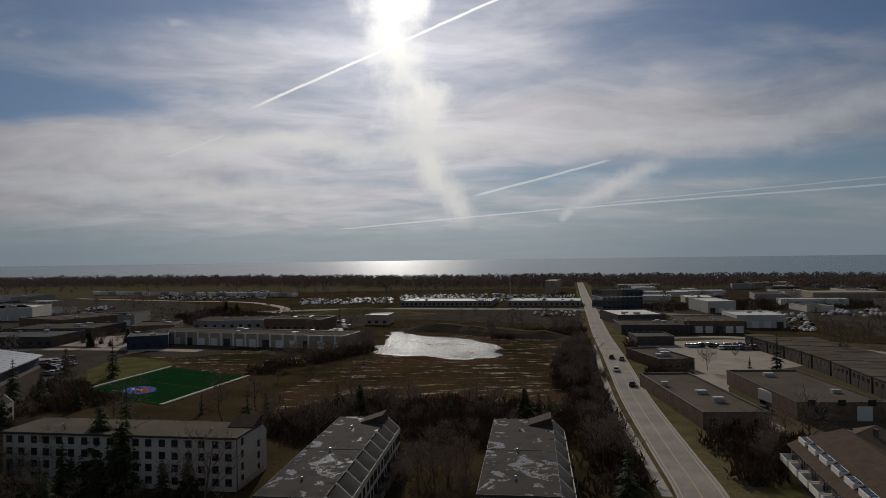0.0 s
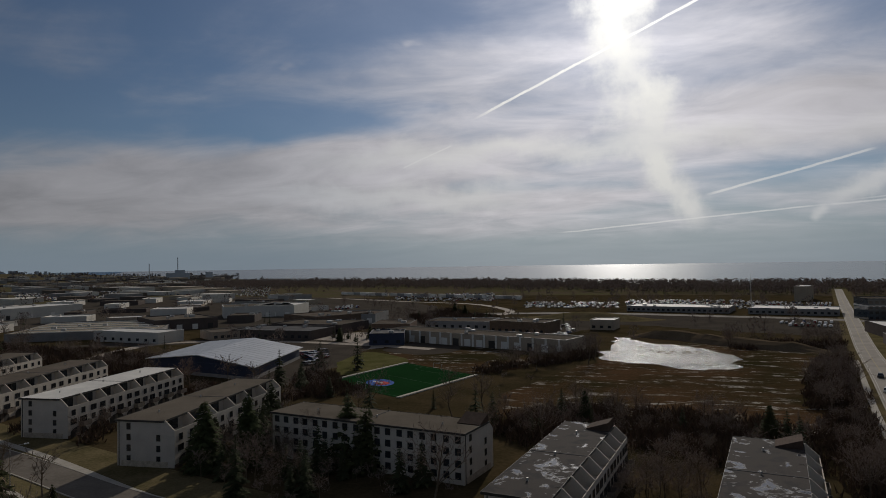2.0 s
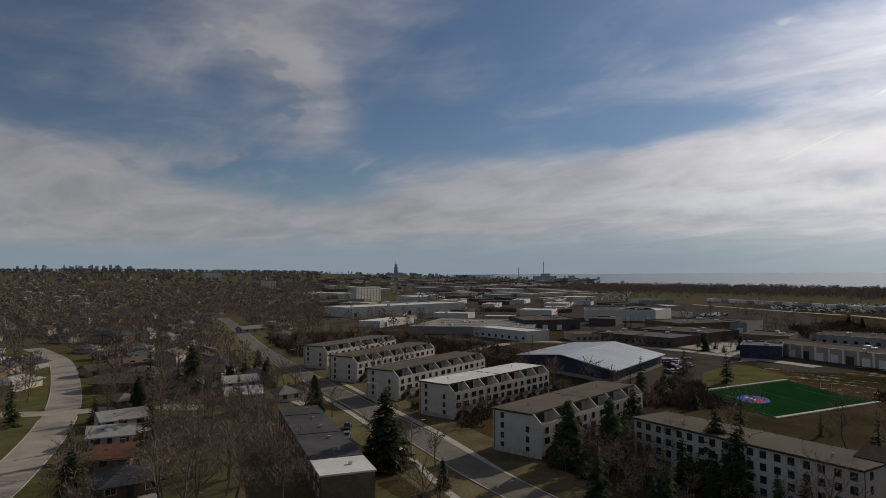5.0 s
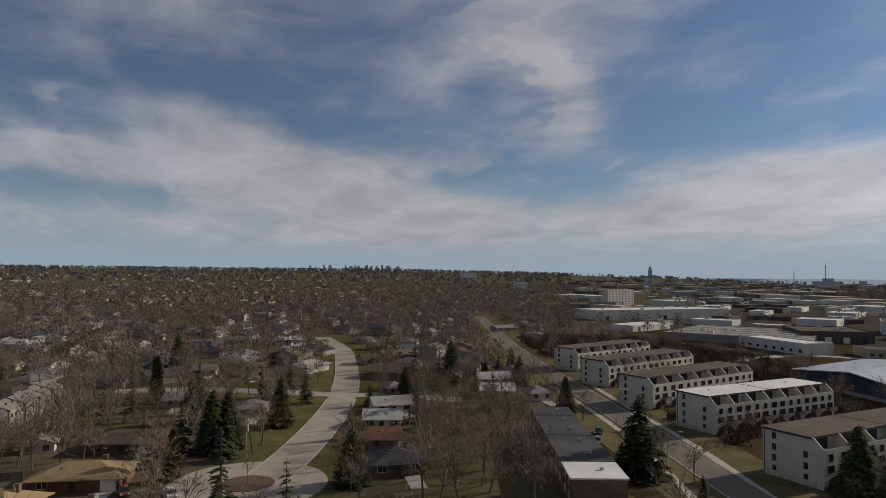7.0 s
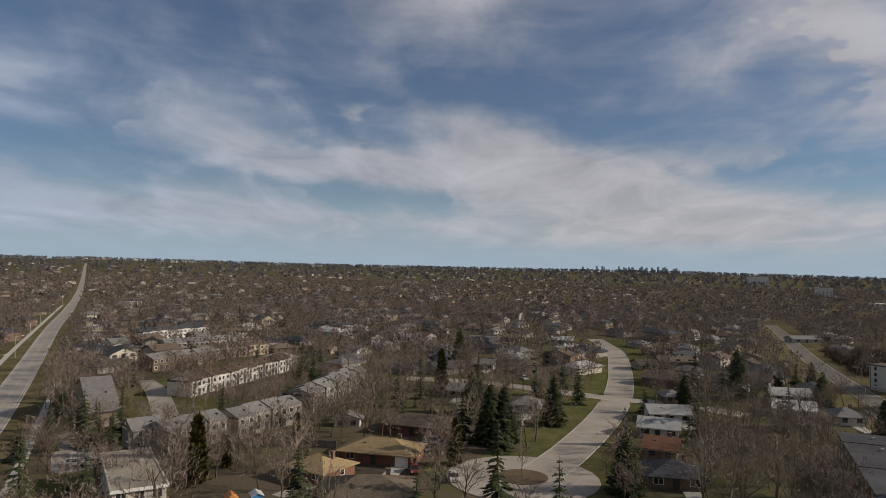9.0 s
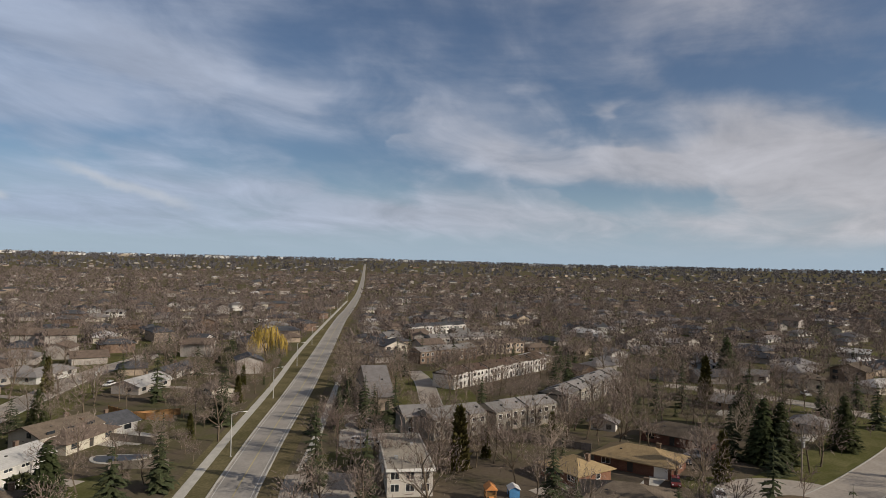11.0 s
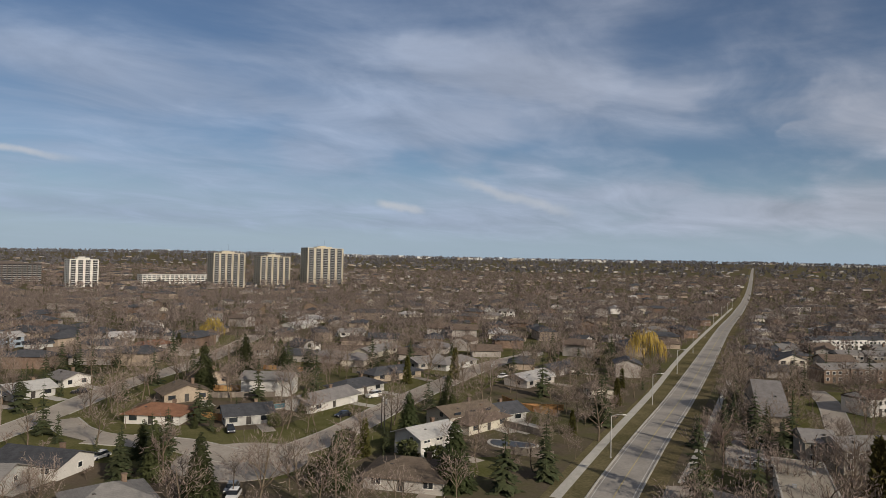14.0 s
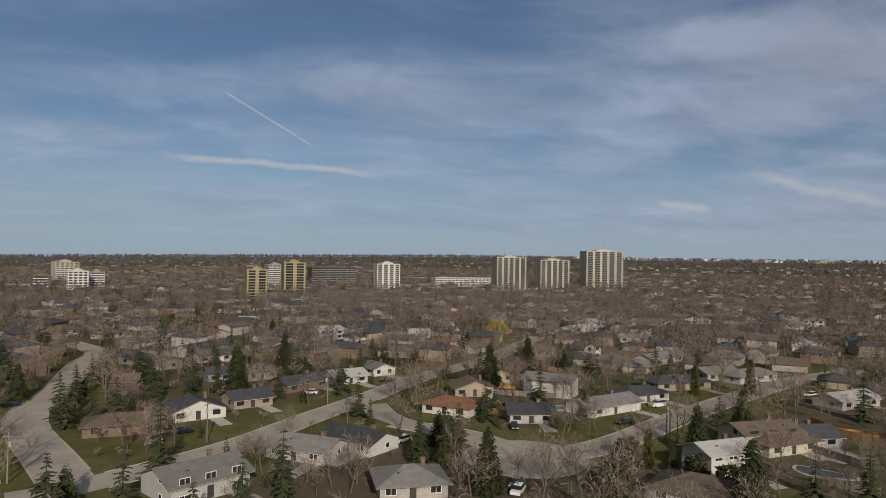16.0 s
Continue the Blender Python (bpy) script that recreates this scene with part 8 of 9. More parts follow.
plant("cedar0", -224.1, -14.0, 1.44, 170, keep=2.5)
plant("spruce1", -200.4, 58.7, 0.87, 146, keep=2.5)
plant("spruce0", -265.3, 125.3, 0.63, 40, keep=2.5)
plant("pine0", -226.8, 83.7, 1.46, 256, keep=2.5)
plant("spruce1", -171.1, 98.3, 0.83, 182, keep=2.5)
plant("pine0", -218.9, 106.8, 0.65, 132, keep=2.5)
plant("pine0", -113.2, 81.6, 0.97, 187, keep=2.5)
plant("small0", -133.2, 8.0, 1.31, 188, keep=2.5)
plant("pale0", -165.5, -3.9, 1.12, 90, keep=2.5)
plant("small0", -105.2, 88.3, 1.22, 111, keep=2.5)
plant("bare4", -116.1, 89.9, 0.90, 182, keep=2.5)
plant("spruce2", -94.6, 81.1, 0.40, 59, keep=2.5)
plant("spruce1", -88.5, 110.1, 1.03, 289, keep=2.5)
plant("spruce0", -82.7, 116.5, 1.08, 229, keep=2.5)
plant("spruce2", -78.7, 120.8, 0.82, 188, keep=2.5)
plant("spruce1", -93.8, 120.2, 0.61, 295, keep=2.5)
plant("pine0", -62.9, 122.2, 0.81, 73, keep=2.5)
plant("pine0", -57.5, 119.3, 0.76, 44, keep=2.5)
plant("bare4", -70.4, 121.8, 1.13, 127, keep=2.5)
plant("bare4", -42.0, 119.4, 0.81, 63, keep=2.5)
plant("spruce2", -86.7, 125.6, 0.84, 230, keep=2.5)
plant("spruce1", -67.6, -97.8, 0.93, 46, keep=2.5)
plant("spruce0", -77.2, -130.2, 0.83, 211, keep=2.5)
plant("spruce1", -102.6, -152.2, 0.73, 94, keep=2.5)
plant("spruce0", -70.2, -229.9, 1.05, 100, keep=2.5)
plant("spruce1", -78.0, -213.2, 0.75, 105, keep=2.5)
plant("spruce2", -46.4, -111.6, 0.74, 299, keep=2.5)
plant("spruce0", -49.9, -108.8, 0.76, 315, keep=2.5)
plant("spruce1", -67.1, -167.1, 0.49, 250, keep=2.5)
plant("bush0", -54.9, -156.0, 1.27, 132, keep=2.5)
plant("cedar0", -111.7, -190.2, 0.92, 272, keep=2.5)
plant("cedar0", -129.8, -189.0, 1.11, 35, keep=2.5)
plant("bush0", -68.7, -116.2, 1.36, 109, keep=2.5)
plant("bush0", -61.3, -129.3, 1.39, 97, keep=2.5)
plant("bush0", -70.3, -107.9, 1.53, 96, keep=2.5)
plant("willow0", -220.1, -182.8, 1.35, 288, keep=2.5)
plant("willow0", -85.9, -335.9, 0.75, 168, keep=2.5)
plant("bare1", -115.8, -77.5, 0.92, 323, keep=2.5)
plant("bare3", -129.5, -289.4, 0.97, 334, keep=2.5)
plant("bare1", -86.7, -196.9, 0.74, 117, keep=2.5)
plant("pale0", -130.2, -36.4, 1.09, 300, keep=2.5)
plant("cedar0", -121.4, -52.5, 1.30, 287, keep=2.5)
plant("spruce0", -27.6, -113.1, 0.86, 172, keep=2.5)
plant("spruce2", -38.3, -162.8, 0.59, 36, keep=2.5)
plant("spruce0", -51.5, -209.1, 1.07, 268, keep=2.5)
plant("spruce2", -70.9, -230.2, 1.00, 107, keep=2.5)
plant("spruce1", -85.7, -238.5, 0.82, 235, keep=2.5)
plant("spruce0", -338.0, -470.2, 0.65, 176, keep=2.5)
plant("small0", -24.6, -126.3, 1.56, 190, keep=2.5)
plant("small0", -5.0, -162.9, 1.09, 164, keep=2.5)
plant("bare4", -3.1, -203.6, 1.09, 272, keep=2.5)
plant("pale0", 37.6, -149.6, 0.75, 185, keep=2.5)
plant("pale0", 8.3, -151.2, 0.71, 35, keep=2.5)
plant("bare2", 15.9, -134.9, 0.66, 293, keep=2.5)
plant("pine0", 40.6, -114.9, 0.40, 60, keep=2.5)
plant("pine0", -24.2, -144.1, 0.45, 241, keep=2.5)
plant("bare4", -38.3, -114.6, 0.89, 251, keep=2.5)
plant("bare4", -42.3, -111.0, 0.98, 269, keep=2.5)
plant("bare3", -188.6, -289.9, 1.07, 29, keep=2.5)
plant("spruce1", -380.3, -464.0, 0.58, 94, keep=2.5)
plant("small0", 40.3, -143.1, 1.34, 147, keep=2.5)
plant("small0", 30.0, -133.4, 1.17, 190, keep=2.5)
plant("spruce0", 26.4, -204.5, 1.11, 69, keep=2.5)
plant("spruce1", 27.4, -342.9, 0.73, 117, keep=2.5)
plant("spruce0", -50.2, -369.7, 0.69, 20, keep=2.5)
street_lamp(-107.2, -97.7, 136.3)
street_lamp(-159.5, -129.7, 137.7)
street_lamp(-214.8, -163.4, 139.3)
street_lamp(-274.3, -199.9, 141.1)
street_lamp(-341.3, -240.8, 143.1)
street_lamp(-414.3, -285.8, 145.3)
street_lamp(-493.1, -332.9, 147.5)
street_lamp(-571.9, -379.8, 149.6)
street_lamp(-656.7, -430.3, 151.8)
street_lamp(-116.9, 91.3, 65.4, 7.5)
street_lamp(-215.0, 117.7, 69.4, 7.5)
street_lamp(-164.3, 115.3, -112.9, 7.5)
street_lamp(-259.7, 140.9, -110.1, 7.5)
street_lamp(-362.1, 164.6, -108.2, 7.5)
street_lamp(-308.9, 138.1, 71.4, 7.5)
wood_pole(25.3, -150.9, 75, 9.0)
wood_pole(-77.1, -143.0, 129, 9.0)
wood_pole(-136.8, -176.8, 130, 9.0)
wood_pole(54.4, -127.4, 163, 9.0)
wood_pole(-76.3, -140.0, 132, 9.0)
wood_pole(-133.4, -173.5, 140, 9.0)
wood_pole(-149.5, 8.4, 92, 9.0)
wood_pole(-203.9, 78.1, 109, 9.0)
wood_pole(-0.2, -186.1, 0, 9.0)
wood_pole(-205.3, 78.4, 105, 9.0)
wood_pole(-154.2, 8.7, 78, 9.0)
car(-44.6, -155.7, 80, "car_black", "black car parked on a driveway")
car(-73.6, -157.4, 20, "car_black", "dark blue-black car parked before a garage")
car(-91.9, -175.6, 15, "car_white", "white van parked on a driveway", True)
car(-149.0, -211.1, 60, "car_white", "white van parked beside a house", True)
car(-148.1, -185.7, 20, "car_white", "white car parked on a driveway")
car(-129.6, -80.7, 100, "car_white", "white car in a small parking lot")
car(-130.6, -77.6, 100, "car_white", "white car in a small parking lot")
car(31.9, -159.2, 20, "car_black", "black pickup parked on a driveway")
car(4.9, -201.5, -10, "car_white", "white car parked before a carport")
car(-16.6, -147.0, 40, "car_white", "white car parked beside a house")
car(81.5, -191.5, 0, "car_black", "dark car parked on a driveway")
car(-33.7, -115.9, 60, "car_grey", "grey car by the kerb")
car(-33.0, -112.4, 60, "car_white", "white car by the kerb")
car(-19.2, -219.0, -20, "car_black", "dark car parked on a driveway")
car(-155.2, 4.1, 0, "car_black", "black car parked on a driveway")
car(-133.8, -13.4, 10, "car_red", "dark red car parked before a brick house")
car(-156.8, -11.3, 10, "car_grey", "grey car parked beside a brick house")
car(-150.3, -12.7, 5, "car_black", "black car parked beside a brick house")
car(-255.2, 15.4, 20, "car_white", "white car parked before a house")
car(-129.8, -5.4, 10, "car_white", "white car parked at the kerb")
car(-139.0, 88.4, -40, "car_grey", "grey car parked near row houses")
car(-147.2, 94.0, -40, "car_black", "dark car parked near row houses")
car(65.1, 260.0, 75, "car_black", "dark car driving on the main road")
car(67.8, 255.5, 75, "car_grey", "grey car driving on the main road")
car(59.6, 231.6, 72, "car_white", "white car driving on the main road")
car(57.5, 204.8, 70, "car_black", "dark car driving on the main road")
car(80.5, 168.7, -60, "car_black", "dark car parked beside a brick building")
trailer(85.8, 174.9, -85.7)
trailer(108.4, 161.3, 20, 6.0)
car_row((-153.2, 255.8), (-152.2, 267.6), 9)
car_row((-146.5, 250.6), (-145.2, 261.9), 9)
car_row((-141.6, 238.0), (-139.6, 247.0), 8)
car_row((104.7, 288.9), (133.0, 288.6), 16)
car_row((115.7, 281.4), (130.8, 278.2), 10)
car_row((-160.0, 263.7), (-152.8, 274.8), 10)
car_row((-150.3, 254.4), (-145.6, 263.0), 8)
fence(-120.3, -143.6, -123.6, -131.7, 1.7, "timber", "tall board fence of warm brown timber")
fence(-122.9, -154.1, -120.9, -143.1, 1.7, "timber", "tall board fence of warm brown timber")
fence(-34.6, -180.1, -43.6, -170.1, 1.7, "timber", "tall board fence of warm brown timber")
fence(-42.5, -171.4, -46.3, -166.1, 1.7, "timber", "tall board fence of warm brown timber")
fence(-120.5, -143.0, -130.1, -136.0, 1.7, "timber", "tall board fence of warm brown timber")
fence(-53.5, -206.0, -60.8, -202.8, 1.7, "timber", "tall board fence of warm brown timber")
fence(-79.6, -238.6, -90.0, -226.9, 1.7, "timber", "tall board fence of warm brown timber")
fence(-104.0, -129.4, -106.3, -116.0, 1.7, "timber_grey", "weathered grey board fence")
fence(-89.3, -111.3, -95.7, -102.7, 1.7, "timber_grey", "weathered grey board fence")
fence(-50.1, -196.1, -66.6, -188.7, 1.7, "timber_grey", "weathered grey board fence")
fence(-149.4, -44.0, -149.3, -32.8, 1.7, "timber_grey", "weathered grey board fence")
fence(-152.2, -49.2, -149.7, -36.7, 1.7, "timber_grey", "weathered grey board fence")
fence(-105.0, -217.3, -111.2, -205.3, 1.7, "timber_grey", "weathered grey board fence")
garden_pond(-95.3, -116.6, 127.9)
swimming_pool(-62.5, -176.3, 10)
strip("highway", [(-186.8, 497.9), (-153.5, 515.2), (-62.6, 535.1), (26.8, 519.0), (104.3, 497.6), (161.3, 441.5), (213.2, 410.2)], 16.0, 0.06, "shaded_asphalt", "pale divided highway across the plain", "road", keep=10.0)
strip("highway_ramp", [(-408.7, 746.0), (-271.0, 676.5), (-190.9, 641.7), (-143.0, 577.6), (-128.2, 539.3), (-127.8, 507.2)], 8.0, 0.068, "old_asphalt", "curved pale highway ramp", "road", keep=6.0)
strip("road", [(82.4, 322.7), (107.0, 322.8), (137.5, 321.0), (162.6, 285.4), (176.5, 256.8)], 8.0, 0.05, "old_asphalt", "grey asphalt cross road between buildings", "road", keep=5.0)
strip("road", [(-108.7, 298.0), (-150.3, 307.0), (-204.6, 309.3), (-259.9, 284.9), (-238.7, 206.2)], 7.0, 0.051, "old_asphalt", "grey asphalt access road to the sports hall", "road", keep=5.0)
train([(-429.5, 820.0), (-343.2, 787.2), (-278.5, 761.9), (-206.0, 734.7), (-153.1, 715.0)], 22)
car_field([(-45.8, 711.8), (48.8, 718.5), (40.5, 598.0), (-38.7, 600.5)])
car_field([(51.6, 717.7), (137.3, 673.3), (120.9, 593.2), (45.3, 596.9)])
car_field([(64.2, 485.9), (97.6, 479.0), (89.8, 436.8), (60.3, 442.4)])
car_field([(-142.9, 667.2), (-51.6, 675.2), (-45.0, 587.7), (-126.2, 588.4)])
car_field([(-73.9, 428.4), (-60.3, 430.4), (-50.5, 364.1), (-62.7, 362.7)])
car_field([(221.8, 451.5), (235.7, 437.6), (187.7, 335.7), (173.5, 339.5)])
car_field([(262.8, 463.1), (307.3, 449.2), (278.8, 407.3), (238.0, 419.0)])
car_field([(-1414.7, 1549.8), (-839.0, 1265.7), (-514.9, 776.8), (-743.1, 814.0)])
car_field([(-1205.8, 944.6), (-917.5, 929.0), (-701.0, 709.7), (-787.9, 627.4)])
car_field([(-362.6, 839.0), (-227.6, 869.4), (-182.1, 694.9), (-282.9, 668.9)])
car_field([(-333.6, 547.5), (-298.3, 606.4), (-277.9, 565.1), (-307.5, 513.5)])
hill(-56.6, 483.2, 55, 22, -8, 5.0, "low grass hill beside the highway")
grove([(-192.5, 479.3), (-184.9, 557.7), (-121.4, 473.6), (-109.9, 414.6), (-157.0, 417.8)], 26, ('bare4', 'dry0', 'spruce1'), 0.5, 0.8, 2.2)
grove([(-237.0, 343.8), (-232.9, 369.9), (-160.9, 344.9), (-152.9, 317.8), (-204.1, 304.3)], 14, ('bare4', 'spruce1', 'bare2'), 0.4, 0.7, 2.2)
grove([(72.1, 324.4), (114.8, 435.7), (128.8, 531.0), (94.0, 440.0)], 14, ('bare4', 'dry0', 'spruce1'), 0.5, 0.7, 2.2)
grove([(198.5, 361.6), (249.4, 364.1), (203.5, 296.6), (167.5, 294.1)], 26, ('bare2', 'bare4'), 0.6, 0.9, 2.2)
grove([(147.4, 526.3), (241.1, 564.7), (335.4, 544.1), (322.3, 471.2), (199.9, 468.0), (140.8, 474.1)], 40, ('bare4', 'dry0', 'bare2'), 0.5, 0.8, 2.2)
grove([(-97.9, 144.7), (-53.2, 135.6), (-38.3, 119.6), (-36.8, 108.7), (-75.5, 108.4)], 46, ('dry0', 'spruce1', 'bare4', 'dry0'), 0.5, 0.9, 2.2)
grove([(-17.2, 120.3), (-3.4, 145.7), (6.0, 140.9), (3.7, 108.5), (-13.9, 109.0)], 40, ('dry0', 'bare4', 'bare2', 'dry0'), 0.5, 0.85, 2.2)
grove([(-80.7, 100.1), (-64.8, 108.6), (-55.2, 99.8), (-75.6, 88.7)], 20, ('dry0', 'spruce0', 'bare4'), 0.5, 0.9, 2.2)
grove([(-90.7, 107.5), (-97.3, 151.5), (-78.9, 132.8), (-71.1, 98.6)], 18, ('dry0', 'spruce1', 'bare4'), 0.5, 0.9, 2.2)

# ---- houses and halls farther off ----
rnd = random.Random(9)
build_cells()
HOUSE_LOOKS = (("siding_white", "shingle_grey", "white siding", "grey shingle"), ("siding_cream", "shingle_brown", "cream siding", "brown shingle"), ("brick_tan", "shingle_grey", "tan brick", "grey shingle"), ("brick_tan", "shingle_dark", "tan brick", "dark shingle"), ("brick_grey", "shingle_brown", "grey brick", "brown shingle"), ("brick_grey", "shingle_dark", "grey brick", "dark shingle"),
               ("brick_brown", "shingle_brown", "brown brick", "brown shingle"), ("siding_grey", "shingle_dark", "grey siding", "dark shingle"), ("siding_cream", "shingle_grey", "cream siding", "grey shingle"))
placed = 0
for k in range(4000):
    az, r = rnd.uniform(62, 207), 190 + 470 * rnd.random() ** 0.8
    x, y = -r * math.sin(radians(az)), r * math.cos(radians(az))
    if placed < 130 and is_free(x, y, 7.0) and rnd.random() < r / 500:
        placed += 1
        w, rf, a, b = rnd.choice(HOUSE_LOOKS)
        kind = rnd.choice(("gable", "gable", "hip", "gable_y"))
        st = rnd.choice((1, 1, 1, 2))
        house(x, y, rnd.choice((-35, 55, 145, -125)) + rnd.gauss(0, 8), rnd.uniform(10, 15), rnd.uniform(7.5, 9.5), st, kind, w, rf,
              f"{'two-storey' if st > 1 else 'single-storey'} house, {a} walls under a {b} {kind[:5].replace('gable', 'gable')} roof", detail=1)
        build_cells()

# still farther: plain roofs and walls between the woods, joined
FAR_MATS = ("siding_white", "siding_cream", "brick_tan", "brick_brown", "shingle_grey", "shingle_brown", "shingle_pale", "shingle_dark", "brick_grey")


def far_house(wall, roof, w, d, h, kind):
    a, b = tris_of(wall_geo(w, d, h, 0.38, kind))
    c, e = tris_of(roof_geo(w, d, h, 0.38, kind))
    return np.concatenate([a, c]), np.concatenate([b, e + len(a)]), np.concatenate([np.full(len(b), wall, dtype=np.int32), np.full(len(e), roof, dtype=np.int32)])


kinds = [far_house(rnd.choice((0, 1, 2, 2, 3, 8, 8) if i < 8 else (2, 3, 3, 8)), rnd.choice((4, 4, 5, 6, 7) if i < 8 else (5, 7, 7)), rnd.uniform(10, 16), 8.5, rnd.choice((2.7, 2.7, 4.6)), rnd.choice(("gable", "hip"))) for i in range(14)]
spots = []
for k in range(2300):
    az, r = rnd.uniform(62, 212), 260 + 2600 * rnd.random() ** 1.5
    x, y = -r * math.sin(radians(az)), r * math.cos(radians(az))
    if is_free(x, y, 6):
        spots.append((x, y, land(x, y) + (2.0 if r > 1200 else 0.0), rnd.uniform(0.9, 1.2), radians(rnd.choice((-35, 55)) + rnd.gauss(0, 10)), rnd.randrange(14) if az < 168 else rnd.randrange(8, 14)))
        KEEP.append((x, y, 6.0))
        for i in (-1, 0, 1):
            for j in (-1, 0, 1):
                CELLS.setdefault((int(x // 20) + i, int(y // 20) + j), []).append((x, y, 6.0))
lawn_kinds = [tris_of(Geo().poly([(-u, -v, 0), (u, -v, 0), (u * 0.9, v, 0), (-u, v * 0.8, 0)])) for u, v in ((9, 5), (12, 4), (7, 7), (10, 6))]
scatter_mesh("far_lawns", lawn_kinds, [(x - 9.0 * x / math.hypot(x, y) * (-1 if k % 3 == 0 else 1), y - 9.0 * y / math.hypot(x, y) * (-1 if k % 3 == 0 else 1), z + 0.05 + 0.0007 * (k % 40), sc, a, k % 4) for k, (x, y, z, sc, a, _) in enumerate(spots) if math.hypot(x, y) < 880 and (x < 0 or k % 3 == 0)], "lawn", "small green lawns around the farther houses", "lawn")
scatter_mesh("far_houses", kinds, spots, FAR_MATS, "many small houses with pale walls and grey roofs among the woods", "houses")

# industrial sheds on the plain towards the lake
HALLS = (("wall_pale", "roof_pale", "pale"), ("wall_grey", "roof_gravel", "grey"), ("wall_dark", "roof_gravel", "dark"), ("wall_tan", "roof_pale", "tan"), ("wall_pale", "roof_gravel", "white"))
placed = 0
for k in range(3000):
    az, r = rnd.choice((rnd.uniform(-46, -14), rnd.uniform(30, 57), rnd.uniform(38, 57))), rnd.uniform(420, 880)
    x, y = -r * math.sin(radians(az)), r * math.cos(radians(az))
    if placed < 62 and is_free(x, y, 24.0):
        placed += 1
        w, rf, a = rnd.choice(HALLS)
        L = rnd.uniform(18, 52)
        hall(x, y, -12 + 90 * rnd.randrange(2) + rnd.gauss(0, 3) + (40 if az > 35 else 0), L, rnd.uniform(14, 28), rnd.uniform(3.4, 6.2), w, rf, f"{a} flat-roofed industrial building on the plain", doors=rnd.choice((0, 0, 3)), units=rnd.choice((0, 1, 2)))
        build_cells()
kinds, spots = [], []
for i in range(10):
    g = Geo().box(-rnd.uniform(12, 34), -rnd.uniform(8, 18), -0.5, rnd.uniform(10, 30), rnd.uniform(7, 15), rnd.uniform(3.5, 7))
    kinds.append(tint(tris_of(g), i % 5))
for k in range(420):
    az, r = rnd.uniform(-46, -14), rnd.uniform(560, 900)
    if k % 6:
        az, r = rnd.uniform(37, 60), rnd.uniform(640, 3400)
    x, y = -r * math.sin(radians(az)), r * math.cos(radians(az))
    if is_free(x, y, 20):
        spots.append((x, y, land(x, y), rnd.uniform(0.7, 1.4), radians(-12 + rnd.gauss(0, 6)), rnd.randrange(10)))
scatter_mesh("far_sheds", kinds, spots, ("wall_pale", "roof_gravel", "wall_grey", "wall_dark", "wall_tan"), "many pale and grey sheds on the far industrial plain", "buildings")

# parked vehicles far off, too small and many to count
box = Geo().box(-2.2, -0.9, 0.3, 2.2, 0.9, 0.9).box(-1.4, -0.8, 0.9, 1.0, 0.8, 1.5)
kinds = [tint(tris_of(box), i) for i in range(5)]
spots = []
for poly in PARKS:
    xs, ys = [p[0] for p in poly], [p[1] for p in poly]
    a = radians(-12 if sum(xs) > -200 * len(xs) else 35)
    cx, cy, R = sum(xs) / len(xs), sum(ys) / len(ys), max(max(xs) - min(xs), max(ys) - min(ys))
    for i in range(-int(R / 3), int(R / 3)):
        for j in range(-int(R / 7), int(R / 7)):
            x, y = cx + 3.0 * i * math.cos(a) - 7.5 * j * math.sin(a), cy + 3.0 * i * math.sin(a) + 7.5 * j * math.cos(a)
            if inside(x, y, poly) and rnd.random() < (0.46 if R < 150 else 0.3) and is_free(x, y, 1):
                spots.append((x, y, land(x, y) + 0.03, 1.0, a + 1.57, rnd.choice((0, 0, 0, 0, 1, 2, 2, 3, 4))))
scatter_mesh("parked_vehicles", kinds, spots, ("car_white", "car_black", "car_grey", "car_red", "car_blue"), "rows of parked cars and vans on distant lots", "cars")

# skyline on the horizon
kinds = [tint(tris_of(Geo().box(-0.5, -0.5, 0, 0.5, 0.5, 1)), i) for i in range(2)]


def skyline(name, az0, az1, n, lo, hi, wide, label, r=4600.0, seed=1):
    q = random.Random(seed)
    t = thing(name, label, "skyline", "", "backdrop")
    for k in range(n):
        az = radians(az0 + (az1 - az0) * (0.5 + q.gauss(0, 0.24)))
        x, y = -r * math.sin(az), r * math.cos(az)
        w = q.uniform(*wide)
        z = land(x, y)
        part("tower", Geo().box(x - w / 2, y - w / 2, z - 5, x + w / 2, y + w / 2, z + q.uniform(lo, hi)), "haze_blue", t)


skyline("city_skyline", 73.5, 81.5, 46, 15, 40, (7, 14), "cluster of distant city towers on the horizon", seed=2)
skyline("city_skyline", 50.0, 57.0, 40, 5, 20, (8, 18), "faint distant city skyline beyond the plain", seed=3)
skyline("city_skyline", 82.0, 118.0, 40, 6, 18, (20, 70), "scattered low blocks along the wooded ridge", seed=4)
skyline("city_skyline", 124.0, 170.0, 46, 6, 20, (20, 80), "scattered low blocks along the far ridge", seed=5)


def ridge_halls(name, az0, az1, n, r, label, seed):
    q = random.Random(seed)
    t = thing(name, label, "buildings", "", "backdrop")
    for k in range(n):
        az = radians(q.uniform(az0, az1))
        rr = r * q.uniform(0.9, 1.0)
        x, y = -rr * math.sin(az), rr * math.cos(az)
        w, h = q.uniform(30, 90), q.uniform(8, 13)
        hall_part = part("hall", Geo().box(-w / 2, -14, -4, w / 2, 14, h), "roof_pale" if k % 4 else "wall_tan", t)
        hall_part.matrix_basis = pose(x, y, land(x, y), 0, 0, math.degrees(az))


